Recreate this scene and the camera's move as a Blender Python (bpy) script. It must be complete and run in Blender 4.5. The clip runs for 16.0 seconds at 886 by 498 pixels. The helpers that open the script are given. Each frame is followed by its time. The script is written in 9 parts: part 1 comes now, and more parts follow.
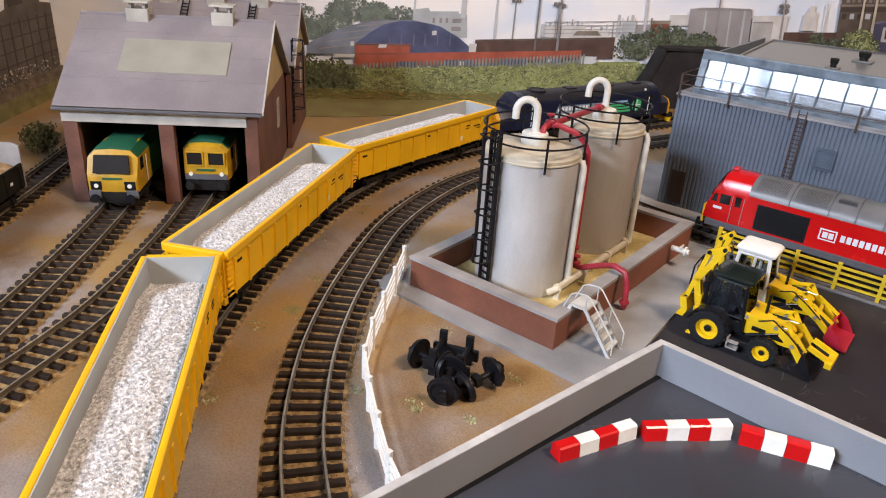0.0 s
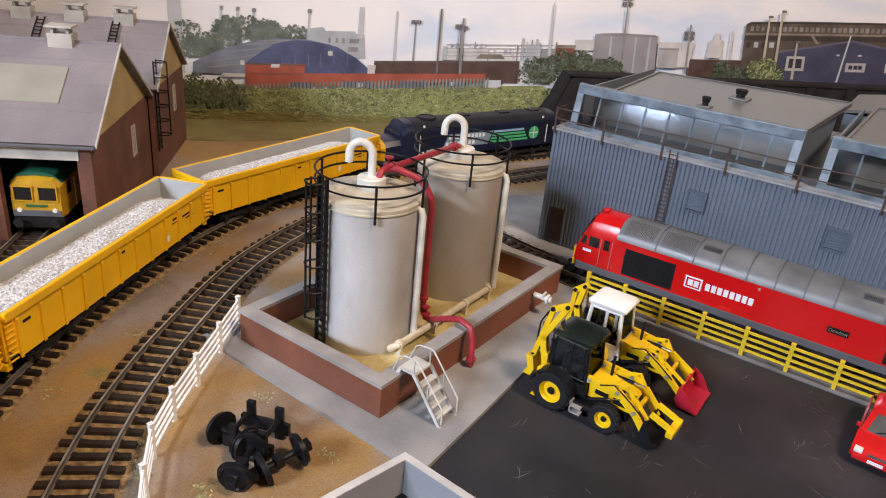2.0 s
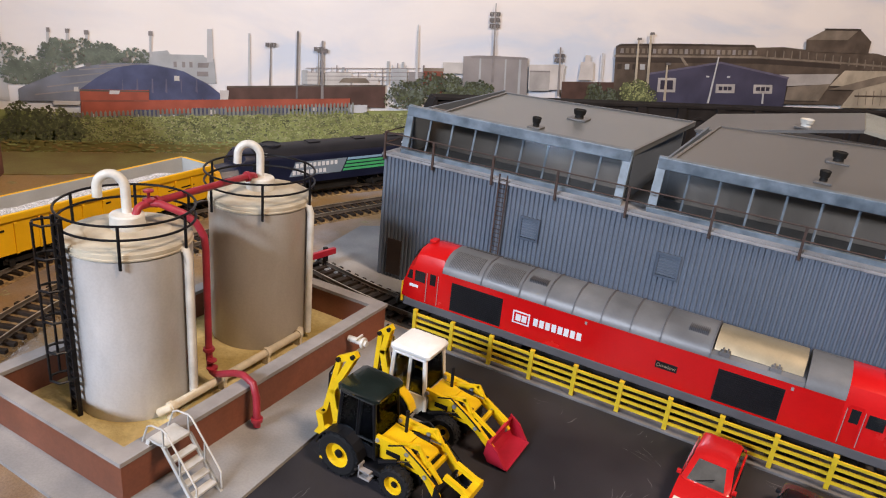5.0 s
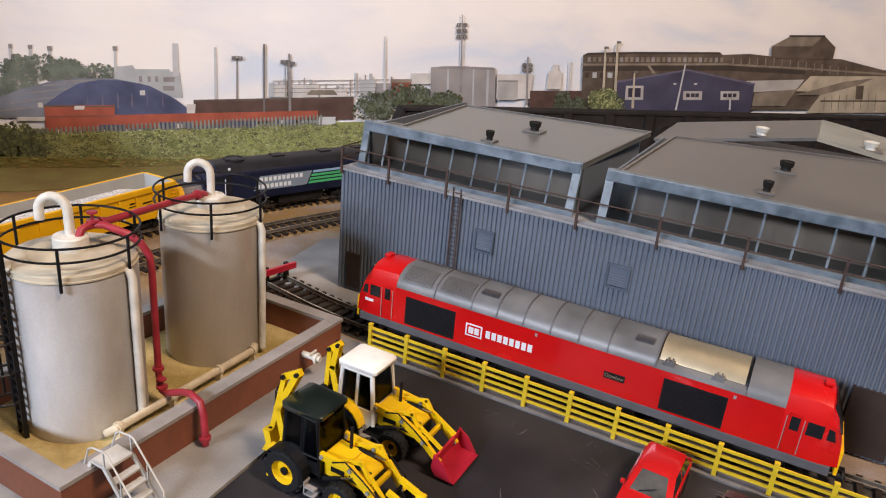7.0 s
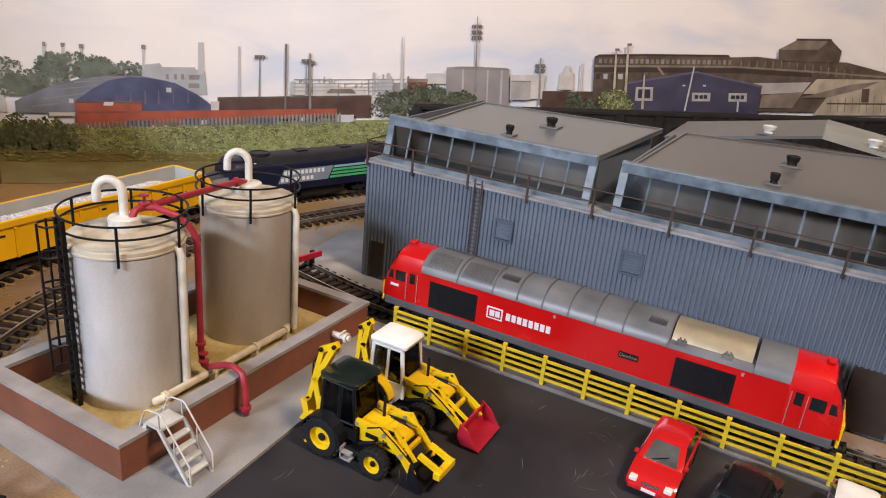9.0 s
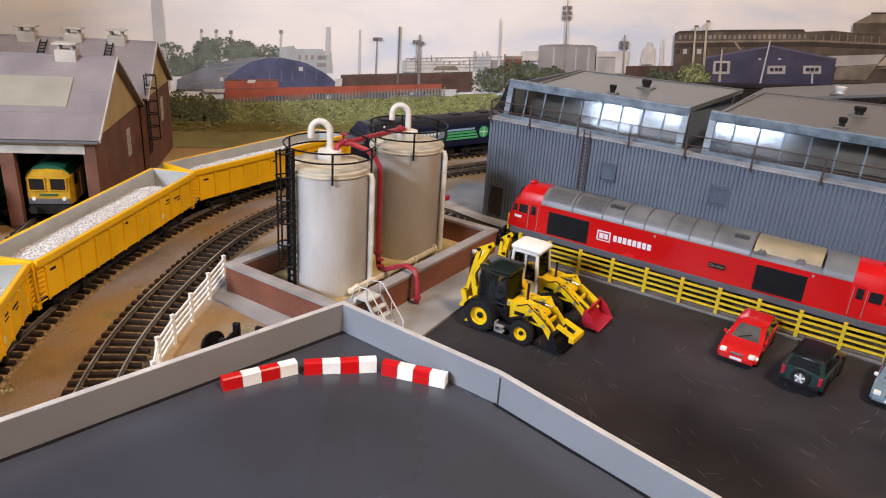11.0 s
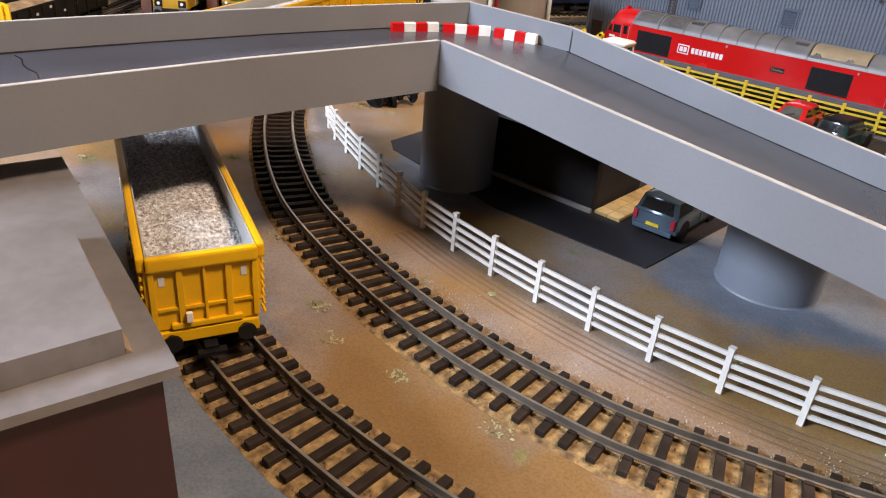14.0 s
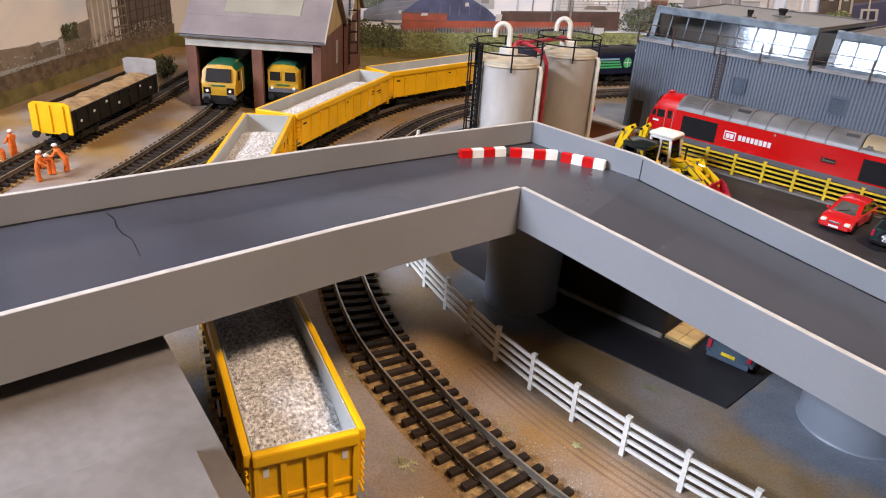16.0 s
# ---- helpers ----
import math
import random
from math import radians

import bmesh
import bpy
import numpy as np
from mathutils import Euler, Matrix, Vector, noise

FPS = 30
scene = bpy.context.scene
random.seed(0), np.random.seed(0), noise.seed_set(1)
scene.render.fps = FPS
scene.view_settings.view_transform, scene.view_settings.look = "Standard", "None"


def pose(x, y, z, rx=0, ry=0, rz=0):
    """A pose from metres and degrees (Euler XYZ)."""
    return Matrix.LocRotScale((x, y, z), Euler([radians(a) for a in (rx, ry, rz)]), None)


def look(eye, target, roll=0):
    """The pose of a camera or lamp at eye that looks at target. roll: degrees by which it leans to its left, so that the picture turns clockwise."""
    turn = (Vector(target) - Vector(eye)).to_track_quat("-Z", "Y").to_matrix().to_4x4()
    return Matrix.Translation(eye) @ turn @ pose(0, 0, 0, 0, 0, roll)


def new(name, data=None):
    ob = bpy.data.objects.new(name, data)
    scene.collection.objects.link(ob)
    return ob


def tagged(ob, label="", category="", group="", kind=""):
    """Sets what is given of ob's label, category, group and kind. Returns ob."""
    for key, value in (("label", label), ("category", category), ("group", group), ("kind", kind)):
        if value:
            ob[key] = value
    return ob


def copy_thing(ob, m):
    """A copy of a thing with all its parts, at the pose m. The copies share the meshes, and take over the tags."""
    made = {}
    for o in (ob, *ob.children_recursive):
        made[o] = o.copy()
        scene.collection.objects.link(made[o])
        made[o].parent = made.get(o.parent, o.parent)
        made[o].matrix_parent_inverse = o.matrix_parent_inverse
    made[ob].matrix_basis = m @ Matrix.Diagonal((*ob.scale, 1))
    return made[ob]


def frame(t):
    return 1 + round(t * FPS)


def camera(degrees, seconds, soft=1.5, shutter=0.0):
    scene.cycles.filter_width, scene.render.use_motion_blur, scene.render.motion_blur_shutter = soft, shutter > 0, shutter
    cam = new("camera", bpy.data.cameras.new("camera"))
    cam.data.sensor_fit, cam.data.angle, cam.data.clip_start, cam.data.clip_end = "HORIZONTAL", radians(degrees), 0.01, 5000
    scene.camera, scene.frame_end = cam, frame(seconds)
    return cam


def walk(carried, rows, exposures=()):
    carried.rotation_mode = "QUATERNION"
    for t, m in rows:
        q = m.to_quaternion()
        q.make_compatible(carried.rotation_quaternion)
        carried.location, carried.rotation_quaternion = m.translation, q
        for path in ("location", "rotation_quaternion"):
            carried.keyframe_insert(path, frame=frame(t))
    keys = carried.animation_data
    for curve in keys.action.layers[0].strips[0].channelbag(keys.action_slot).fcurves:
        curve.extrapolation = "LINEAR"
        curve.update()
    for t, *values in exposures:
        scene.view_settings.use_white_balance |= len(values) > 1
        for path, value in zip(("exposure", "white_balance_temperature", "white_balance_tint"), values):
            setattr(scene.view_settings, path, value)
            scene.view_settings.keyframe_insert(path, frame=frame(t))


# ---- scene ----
cam = camera(64.0, 16.0, 1.1)
ROWS = [
    (0.0, -0.0741, 0.0199, 0.2058, 64.63, -3.34, 38.80),
    (0.5, -0.0677, 0.0407, 0.2077, 64.63, -3.38, 37.92),
    (1.0, -0.0607, 0.0566, 0.2126, 64.63, -3.76, 36.88),
    (1.5, -0.0555, 0.0755, 0.2178, 64.84, -4.65, 36.18),
    (2.0, -0.0471, 0.0905, 0.2181, 65.58, -5.07, 35.48),
    (2.5, -0.0375, 0.1107, 0.2162, 66.27, -5.75, 34.18),
    (3.0, -0.0282, 0.1242, 0.2191, 66.76, -6.06, 33.09),
    (3.5, -0.0209, 0.1334, 0.2171, 67.31, -6.08, 32.13),
    (4.0, -0.0152, 0.1446, 0.2158, 67.81, -6.08, 31.32),
    (4.5, -0.0130, 0.1573, 0.2123, 68.05, -5.75, 30.35),
    (7.0, 0.0080, 0.1732, 0.2205, 68.83, -4.98, 28.30),
    (7.5, 0.0100, 0.1733, 0.2218, 68.94, -4.96, 28.20),
    (8.0, 0.0104, 0.1720, 0.2211, 69.06, -4.92, 28.09),
    (10.5, 0.0110, 0.0595, 0.2148, 68.63, -4.72, 31.91),
    (11.0, 0.0287, 0.0248, 0.2133, 67.96, -3.59, 33.48),
    (11.5, 0.0530, -0.0107, 0.2069, 67.24, -3.23, 35.55),
    (12.0, 0.0719, -0.0422, 0.1929, 65.97, -2.90, 37.25),
    (12.5, 0.0966, -0.0749, 0.1784, 64.57, -2.43, 38.32),
    (13.0, 0.1139, -0.1002, 0.1660, 63.86, -2.47, 39.21),
    (13.5, 0.1262, -0.0986, 0.1582, 62.62, -3.04, 40.83),
    (14.0, 0.1360, -0.1047, 0.1503, 62.23, -4.32, 42.96),
    (14.5, 0.1344, -0.1068, 0.1543, 62.10, -4.08, 43.83),
    (15.0, 0.1214, -0.1124, 0.1657, 62.62, -4.16, 44.35),
    (15.5, 0.1092, -0.1151, 0.1804, 64.22, -4.30, 44.64),
    (16.0, 0.0988, -0.1095, 0.1909, 64.81, -3.60, 44.04),
]
walk(cam, [(t, pose(x, y, z, rx, ry, rz)) for t, x, y, z, rx, ry, rz in ROWS], [(0.0, 0.08, 6460, 18.5), (4.5, 0.08, 6480, 18.5), (7.0, 0.06, 6640, 19.0), (11.0, 0.07, 6600, 19.0), (12.5, 0.2, 6560, 19.0), (16.0, 0.2, 6600, 20.0)])

# ---- strengths of the room's lights ----
WINDOW_W, CEILING_W = 24.0, 27.0


# ---- light: a large window behind the camera and a warm ceiling lamp ----
world = bpy.data.worlds.new("world")
scene.world = world
world.use_nodes = True
wn = world.node_tree.nodes
sky = wn.new("ShaderNodeTexSky")
sky.sky_type, sky.sun_disc, sky.sun_elevation, sky.sun_rotation = "NISHITA", False, radians(35), radians(200)
world.node_tree.links.new(sky.outputs[0], wn["Background"].inputs[0])
wn["Background"].inputs[1].default_value = 0.08


def area_lamp(name, eye, target, sx, sy, watts, colour):
    d = bpy.data.lights.new(name, "AREA")
    d.shape, d.size, d.size_y, d.energy, d.color = "RECTANGLE", sx, sy, watts, colour
    ob = new(name, d)
    ob.matrix_world = look(eye, target)
    return ob


area_lamp("window_daylight", (-0.715, -0.97, 0.70), (-0.5, 0.3, 0.2), 0.14, 0.22, WINDOW_W * 0.42, (0.74, 0.87, 1.0))
area_lamp("second_window_daylight", (-0.415, -0.97, 0.73), (-0.2, 0.3, 0.1), 0.36, 0.19, WINDOW_W, (0.74, 0.87, 1.0))
area_lamp("ceiling_light", (0.82, 0.26, 1.50), (0.0, 0.2, 0.0), 0.32, 0.32, CEILING_W, (1.0, 0.80, 0.58))


# ---- materials ----
def material(name, colour, rough=0.6, metal=0.0, var=0.25, scale=60.0, bump=0.15, second=None, spot=0.0, coat=0.0, random_tint=0.0, grain=900.0, stretch=None, depth=0.00012):
    m = bpy.data.materials.new(name)
    m.use_nodes = True
    nt = m.node_tree
    n, l = nt.nodes, nt.links
    b = n["Principled BSDF"]
    b.inputs["Roughness"].default_value, b.inputs["Metallic"].default_value = rough, metal
    b.inputs["Coat Weight"].default_value = coat
    tc = n.new("ShaderNodeTexCoord")
    big = n.new("ShaderNodeTexNoise")
    big.inputs["Scale"].default_value, big.inputs["Detail"].default_value = scale, 6
    fine = n.new("ShaderNodeTexNoise")
    fine.inputs["Scale"].default_value, fine.inputs["Detail"].default_value = grain, 4
    where = tc.outputs["Object"]
    if stretch:
        mp = n.new("ShaderNodeMapping")
        mp.inputs["Scale"].default_value = stretch
        l.new(where, mp.inputs["Vector"])
        where = mp.outputs["Vector"]
    l.new(where, big.inputs["Vector"])
    l.new(tc.outputs["Object"], fine.inputs["Vector"])
    ramp = n.new("ShaderNodeValToRGB")
    ramp.color_ramp.elements[0].position, ramp.color_ramp.elements[1].position = 0.34, 0.68
    dark = tuple(c * (1 - var) for c in colour)
    light = tuple(min(1.0, c * (1 + var * 0.6)) for c in colour) if second is None else second
    ramp.color_ramp.elements[0].color, ramp.color_ramp.elements[1].color = (*dark, 1), (*light, 1)
    l.new(big.outputs["Fac"], ramp.inputs["Fac"])
    mix = n.new("ShaderNodeMix")
    mix.data_type, mix.blend_type = "RGBA", "MULTIPLY"
    mix.inputs["Factor"].default_value = 0.07 + spot
    fr = n.new("ShaderNodeValToRGB")
    fr.color_ramp.elements[0].position, fr.color_ramp.elements[1].position = 0.38, 0.6
    fr.color_ramp.elements[0].color = (0.55, 0.55, 0.55, 1)
    l.new(fine.outputs["Fac"], fr.inputs["Fac"])
    l.new(ramp.outputs["Color"], mix.inputs["A"])
    l.new(fr.outputs["Color"], mix.inputs["B"])
    out = mix.outputs["Result"]
    if random_tint:
        oi = n.new("ShaderNodeObjectInfo")
        hsv = n.new("ShaderNodeHueSaturation")
        mr = n.new("ShaderNodeMapRange")
        mr.inputs["To Min"].default_value, mr.inputs["To Max"].default_value = 1 - random_tint, 1 + random_tint
        l.new(oi.outputs["Random"], mr.inputs["Value"])
        l.new(mr.outputs["Result"], hsv.inputs["Value"])
        l.new(out, hsv.inputs["Color"])
        out = hsv.outputs["Color"]
    l.new(out, b.inputs["Base Color"])
    rr = n.new("ShaderNodeMapRange")
    rr.inputs["To Min"].default_value, rr.inputs["To Max"].default_value = max(0.02, rough - 0.1), min(1.0, rough + 0.1)
    l.new(big.outputs["Fac"], rr.inputs["Value"])
    l.new(rr.outputs["Result"], b.inputs["Roughness"])
    if bump:
        bp = n.new("ShaderNodeBump")
        bp.inputs["Strength"].default_value, bp.inputs["Distance"].default_value = bump, depth
        l.new(fine.outputs["Fac"], bp.inputs["Height"])
        l.new(bp.outputs["Normal"], b.inputs["Normal"])
    return m


def glass(name, tint=(0.9, 0.95, 0.97), rough=0.03, clear=0.75):
    m = bpy.data.materials.new(name)
    m.use_nodes = True
    n, l = m.node_tree.nodes, m.node_tree.links
    n.remove(n["Principled BSDF"])
    tr, gl, fr, mx = n.new("ShaderNodeBsdfTransparent"), n.new("ShaderNodeBsdfGlossy"), n.new("ShaderNodeFresnel"), n.new("ShaderNodeMixShader")
    tr.inputs[0].default_value = tuple(c * clear for c in tint) + (1,)
    gl.inputs["Roughness"].default_value = rough
    gl.inputs["Color"].default_value = (0.40, 0.45, 0.50, 1)
    fr.inputs["IOR"].default_value = 1.5
    wv, bp = n.new("ShaderNodeTexNoise"), n.new("ShaderNodeBump")
    wv.inputs["Scale"].default_value, wv.inputs["Detail"].default_value = 26.0, 1
    bp.inputs["Strength"].default_value, bp.inputs["Distance"].default_value = 0.12, 0.0006
    l.new(n.new("ShaderNodeTexCoord").outputs["Object"], wv.inputs["Vector"]), l.new(wv.outputs["Fac"], bp.inputs["Height"])
    l.new(bp.outputs["Normal"], gl.inputs["Normal"])
    l.new(fr.outputs[0], mx.inputs[0]), l.new(tr.outputs[0], mx.inputs[1]), l.new(gl.outputs[0], mx.inputs[2])
    l.new(mx.outputs[0], n["Material Output"].inputs[0])
    return m


M = {}
M["yellow"] = material("wagon_yellow", (0.86, 0.475, 0.002), 0.42, var=0.10, scale=40, bump=0.05)
M["jcb"] = material("digger_yellow", (0.84, 0.53, 0.004), 0.36, var=0.10, scale=90, bump=0.04)
M["fence_yellow"] = material("fence_yellow", (0.68, 0.48, 0.018), 0.5, var=0.18, scale=120)
M["white"] = material("white_paint", (0.80, 0.79, 0.75), 0.5, var=0.12, scale=80, bump=0.06)
M["cream"] = material("aged_cream", (0.60, 0.52, 0.38), 0.55, var=0.22, scale=120)
M["pipe_white"] = material("weathered_white_plastic", (0.66, 0.64, 0.58), 0.45, var=0.2, scale=90)
M["red"] = material("loco_red", (0.58, 0.007, 0.007), 0.25, var=0.08, scale=30, bump=0.03)
M["pipe_red"] = material("pipe_red", (0.34, 0.025, 0.04), 0.45, var=0.2, scale=120)
M["bucket_red"] = material("bucket_red", (0.42, 0.012, 0.03), 0.4, var=0.15, scale=120)
M["car_red"] = material("car_red", (0.55, 0.012, 0.012), 0.18, var=0.05, bump=0.0, coat=0.6)
M["car_green"] = material("car_dark_green", (0.012, 0.038, 0.036), 0.2, var=0.1, bump=0.0, coat=0.6)
M["car_blue"] = material("car_slate_blue", (0.075, 0.115, 0.16), 0.22, metal=0.3, var=0.1, bump=0.0, coat=0.5)
M["car_pale"] = material("car_pale_blue", (0.22, 0.31, 0.38), 0.2, metal=0.35, var=0.1, bump=0.0, coat=0.6)
M["loco_grey"] = material("roof_grey", (0.125, 0.13, 0.138), 0.40, var=0.2, scale=40, second=(0.175, 0.18, 0.188))
M["mesh_grey"] = material("intake_mesh_grey", (0.075, 0.075, 0.078), 0.5, var=0.25, scale=200)
M["sole_grey"] = material("solebar_grey", (0.095, 0.095, 0.105), 0.55, var=0.2, scale=50)
M["silver"] = material("exhaust_silver", (0.52, 0.44, 0.30), 0.38, metal=0.7, var=0.2, scale=50)
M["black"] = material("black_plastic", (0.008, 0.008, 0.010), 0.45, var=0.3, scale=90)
M["grille"] = material("grille_black", (0.01, 0.01, 0.012), 0.6, var=0.3, scale=400)
M["under"] = material("underframe_black", (0.014, 0.013, 0.012), 0.6, var=0.4, scale=120)
M["navy"] = material("loco_navy", (0.007, 0.010, 0.030), 0.36, var=0.2, scale=40, bump=0.03)
M["navy_roof"] = material("loco_dark_roof", (0.015, 0.015, 0.019), 0.5, var=0.3, scale=60)
M["green_stripe"] = material("green_stripe", (0.06, 0.42, 0.16), 0.4, var=0.1)
M["pale"] = material("pale_marking", (0.72, 0.74, 0.76), 0.45, var=0.06)
M["pale_blue"] = material("pale_blue_marking", (0.25, 0.42, 0.60), 0.45, var=0.06)
M["cab_green"] = material("cab_roof_green", (0.015, 0.11, 0.06), 0.4, var=0.2, scale=70)
M["wheel"] = material("wheel_steel", (0.05, 0.048, 0.045), 0.4, metal=0.6, var=0.3, scale=200)
M["rail"] = material("nickel_rail", (0.50, 0.47, 0.40), 0.36, metal=0.8, var=0.3, scale=90)
M["rail_side"] = material("rail_side_dull", (0.15, 0.125, 0.10), 0.5, metal=0.35, var=0.3, scale=90)
M["sleeper"] = material("sleeper_dark_brown", (0.030, 0.021, 0.016), 0.6, var=0.4, scale=150, random_tint=0.3)
M["tyre"] = material("tyre_rubber", (0.014, 0.014, 0.015), 0.75, var=0.2, scale=300)
M["chrome"] = material("chrome", (0.6, 0.6, 0.6), 0.2, metal=1.0, var=0.1, bump=0)
M["lamp_lens"] = material("lamp_lens", (0.75, 0.74, 0.68), 0.12, var=0.05, bump=0)
# windscreen grey lightened: part of the reflection is painted into the base colour
M["car_glass"] = material("car_window_reflecting", (0.055, 0.055, 0.055), 0.05, var=0.3, scale=60, bump=0, coat=1.0, second=(0.12, 0.118, 0.11))
M["panel_blue"] = material("grey_blue_panel", (0.20, 0.25, 0.31), 0.45, var=0.08)
M["cab_dark"] = material("cab_window", (0.018, 0.016, 0.015), 0.5, var=0.2, bump=0)
M["cab_dark"].node_tree.nodes["Principled BSDF"].inputs["Specular IOR Level"].default_value = 0.12
# deeper yellow: the engine shed's shade on the locomotives is put into the colour
M["shed_yellow"] = material("shaded_loco_yellow", (0.50, 0.275, 0.008), 0.5, var=0.25, scale=70)
M["window_dark"] = material("window_black", (0.012, 0.014, 0.016), 0.08, var=0.1, bump=0)
M["stones"] = material("ballast_load", (0.50, 0.47, 0.45), 0.8, var=0.35, scale=700, bump=0.8, second=(0.95, 0.93, 0.92), grain=500, spot=0.2, depth=0.0006)
M["wagon_grey"] = material("wagon_lining_grey", (0.42, 0.43, 0.42), 0.55, var=0.12, scale=40)
M["brick_dark"] = material("brick_brown_red", (0.21, 0.070, 0.037), 0.6, var=0.3, scale=30, spot=0.15, grain=600)
M["coping"] = material("coping_grey", (0.30, 0.28, 0.27), 0.7, var=0.2, scale=70)
M["sand"] = material("sand_scatter", (0.50, 0.36, 0.11), 0.9, var=0.35, scale=40, bump=0.9, second=(0.62, 0.50, 0.24), grain=500, spot=0.2, depth=0.0006)
M["tank"] = material("tank_dull_silver_white", (0.50, 0.475, 0.45), 0.42, metal=0.2, var=0.30, scale=26, second=(0.70, 0.69, 0.68), stretch=(1, 1, 0.35), bump=0.05, spot=0.05)
# copy of the tank paint with the rear tank's dimmer, warmer light put in
M["tank_warm_lit"] = material("tank_warm_light_buff", (0.42, 0.375, 0.315), 0.42, metal=0.2, var=0.25, scale=26, second=(0.54, 0.50, 0.45), stretch=(1, 1, 0.3), bump=0.05, spot=0.05)
M["tank_band"] = material("tank_dirty_cream", (0.52, 0.46, 0.35), 0.6, var=0.25, scale=60)
M["concrete"] = material("slab_concrete", (0.25, 0.255, 0.265), 0.65, var=0.2, scale=18, second=(0.38, 0.37, 0.36), spot=0.12)
M["tarmac"] = material("tarmac", (0.024, 0.024, 0.029), 0.55, var=0.25, scale=16, bump=0.35, second=(0.042, 0.039, 0.044), grain=1500, spot=0.12)
M["deck"] = material("ramp_road_surface", (0.036, 0.034, 0.040), 0.26, var=0.15, scale=7, bump=0.08, second=(0.052, 0.056, 0.070), grain=1200)
M["ramp"] = material("ramp_grey_paint", (0.255, 0.262, 0.280), 0.55, var=0.10, scale=14, bump=0.1)
M["pillar"] = material("pillar_grey", (0.19, 0.215, 0.26), 0.5, var=0.12, scale=16, bump=0.08)
M["wall_grey"] = material("corrugated_grey", (0.126, 0.153, 0.194), 0.5, var=0.12, scale=12, bump=0.08)
M["roof_grey"] = material("flat_roof_grey", (0.112, 0.109, 0.106), 0.38, var=0.25, scale=14)
# roof grey made lighter and bluer: the first panel's sheen is in the colour
M["roof_sheen"] = material("flat_roof_sheen_grey", (0.135, 0.145, 0.148), 0.34, var=0.2, scale=14)
M["frame_blue"] = material("frame_bluegrey", (0.10, 0.14, 0.18), 0.42, var=0.3, scale=90, second=(0.19, 0.24, 0.29))
M["ledge"] = material("ledge_pale", (0.28, 0.28, 0.29), 0.6, var=0.3, scale=60)
M["rust"] = material("railing_rust", (0.055, 0.030, 0.022), 0.65, var=0.35, scale=160)
M["door_brown"] = material("door_dark_brown", (0.035, 0.022, 0.018), 0.55, var=0.3, scale=120)
M["shed_brick"] = material("shed_brick", (0.15, 0.060, 0.038), 0.75, var=0.35, scale=45, spot=0.25, grain=500)
M["shed_render"] = material("gable_ochre_render", (0.42, 0.30, 0.13), 0.75, var=0.2, scale=30)
M["slate"] = material("slate_mauve_grey", (0.22, 0.19, 0.20), 0.6, var=0.15, scale=20, second=(0.27, 0.235, 0.235), spot=0.12)
M["skylight"] = material("rooflight_buff", (0.29, 0.275, 0.225), 0.5, var=0.15, scale=30)
M["lintel"] = material("lintel_grey", (0.42, 0.39, 0.34), 0.7, var=0.25, scale=50)
# near black: the shade inside the engine shed is put into this colour
M["shed_dark"] = material("shed_interior_shade", (0.012, 0.01, 0.009), 0.9, var=0.2)
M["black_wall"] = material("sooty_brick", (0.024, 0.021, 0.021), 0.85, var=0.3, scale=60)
M["clear"] = glass("window_glass", (0.95, 0.95, 0.94), 0.09, 0.95)
M["smoky"] = glass("cab_glass", (0.96, 0.98, 0.97), 0.03, 0.97)
M["room_wall"] = material("room_wall_cream", (0.17, 0.155, 0.135), 0.9, var=0.05, scale=2, bump=0)
M["room_ceiling"] = material("room_ceiling_white", (0.33, 0.31, 0.28), 0.9, var=0.03, scale=2, bump=0)


for key in ("black", "under", "grille", "sleeper", "tyre", "shed_dark", "black_wall", "tarmac", "navy_roof"):
    M[key].node_tree.nodes["Principled BSDF"].inputs["Specular IOR Level"].default_value = 0.22


# ---- mesh helpers: all sizes below are millimetres of the model ----
def mesh_object(name, bm, mat, parent=None, label=""):
    bmesh.ops.scale(bm, vec=(0.001, 0.001, 0.001), verts=bm.verts)
    bmesh.ops.recalc_face_normals(bm, faces=bm.faces)
    me = bpy.data.meshes.new(name)
    bm.to_mesh(me)
    bm.free()
    for one in (mat if isinstance(mat, (list, tuple)) else [mat]):
        me.materials.append(one)
    ob = new(name, me)
    if parent is not None:
        ob.parent = parent
    if label:
        ob["label"] = label
    return ob


def part(name, bm, mat, parent, label=""):
    return mesh_object(name, bm, mat, parent, label)


def smooth(ob, angle=40):
    for p in ob.data.polygons:
        p.use_smooth = True
    ob.data.set_sharp_from_angle(angle=radians(angle))
    return ob


def thing(name, label, category, m=None, group="", kind=""):
    ob = new(name)
    ob.empty_display_size = 0.01
    if m is not None:
        ob.matrix_world = m
    return tagged(ob, label, category, group, kind)


def at(x, y, z=0.0, rz=0.0, rx=0.0, ry=0.0):
    return pose(x / 1000, y / 1000, z / 1000, rx, ry, rz)


def box(bm, x0, y0, z0, x1, y1, z1, bevel=0.0):
    c = Matrix.Translation(((x0 + x1) / 2, (y0 + y1) / 2, (z0 + z1) / 2)) @ Matrix.Diagonal((x1 - x0, y1 - y0, z1 - z0, 1))
    r = bmesh.ops.create_cube(bm, size=1, matrix=c)
    if bevel:
        es = list({e for v in r["verts"] for e in v.link_edges})
        bmesh.ops.bevel(bm, geom=es, offset=bevel, segments=2, profile=0.6, affect="EDGES")
    return bm


def boxes(*dims, bevel=0.0):
    bm = bmesh.new()
    for d in dims:
        box(bm, *d, bevel=bevel)
    return bm


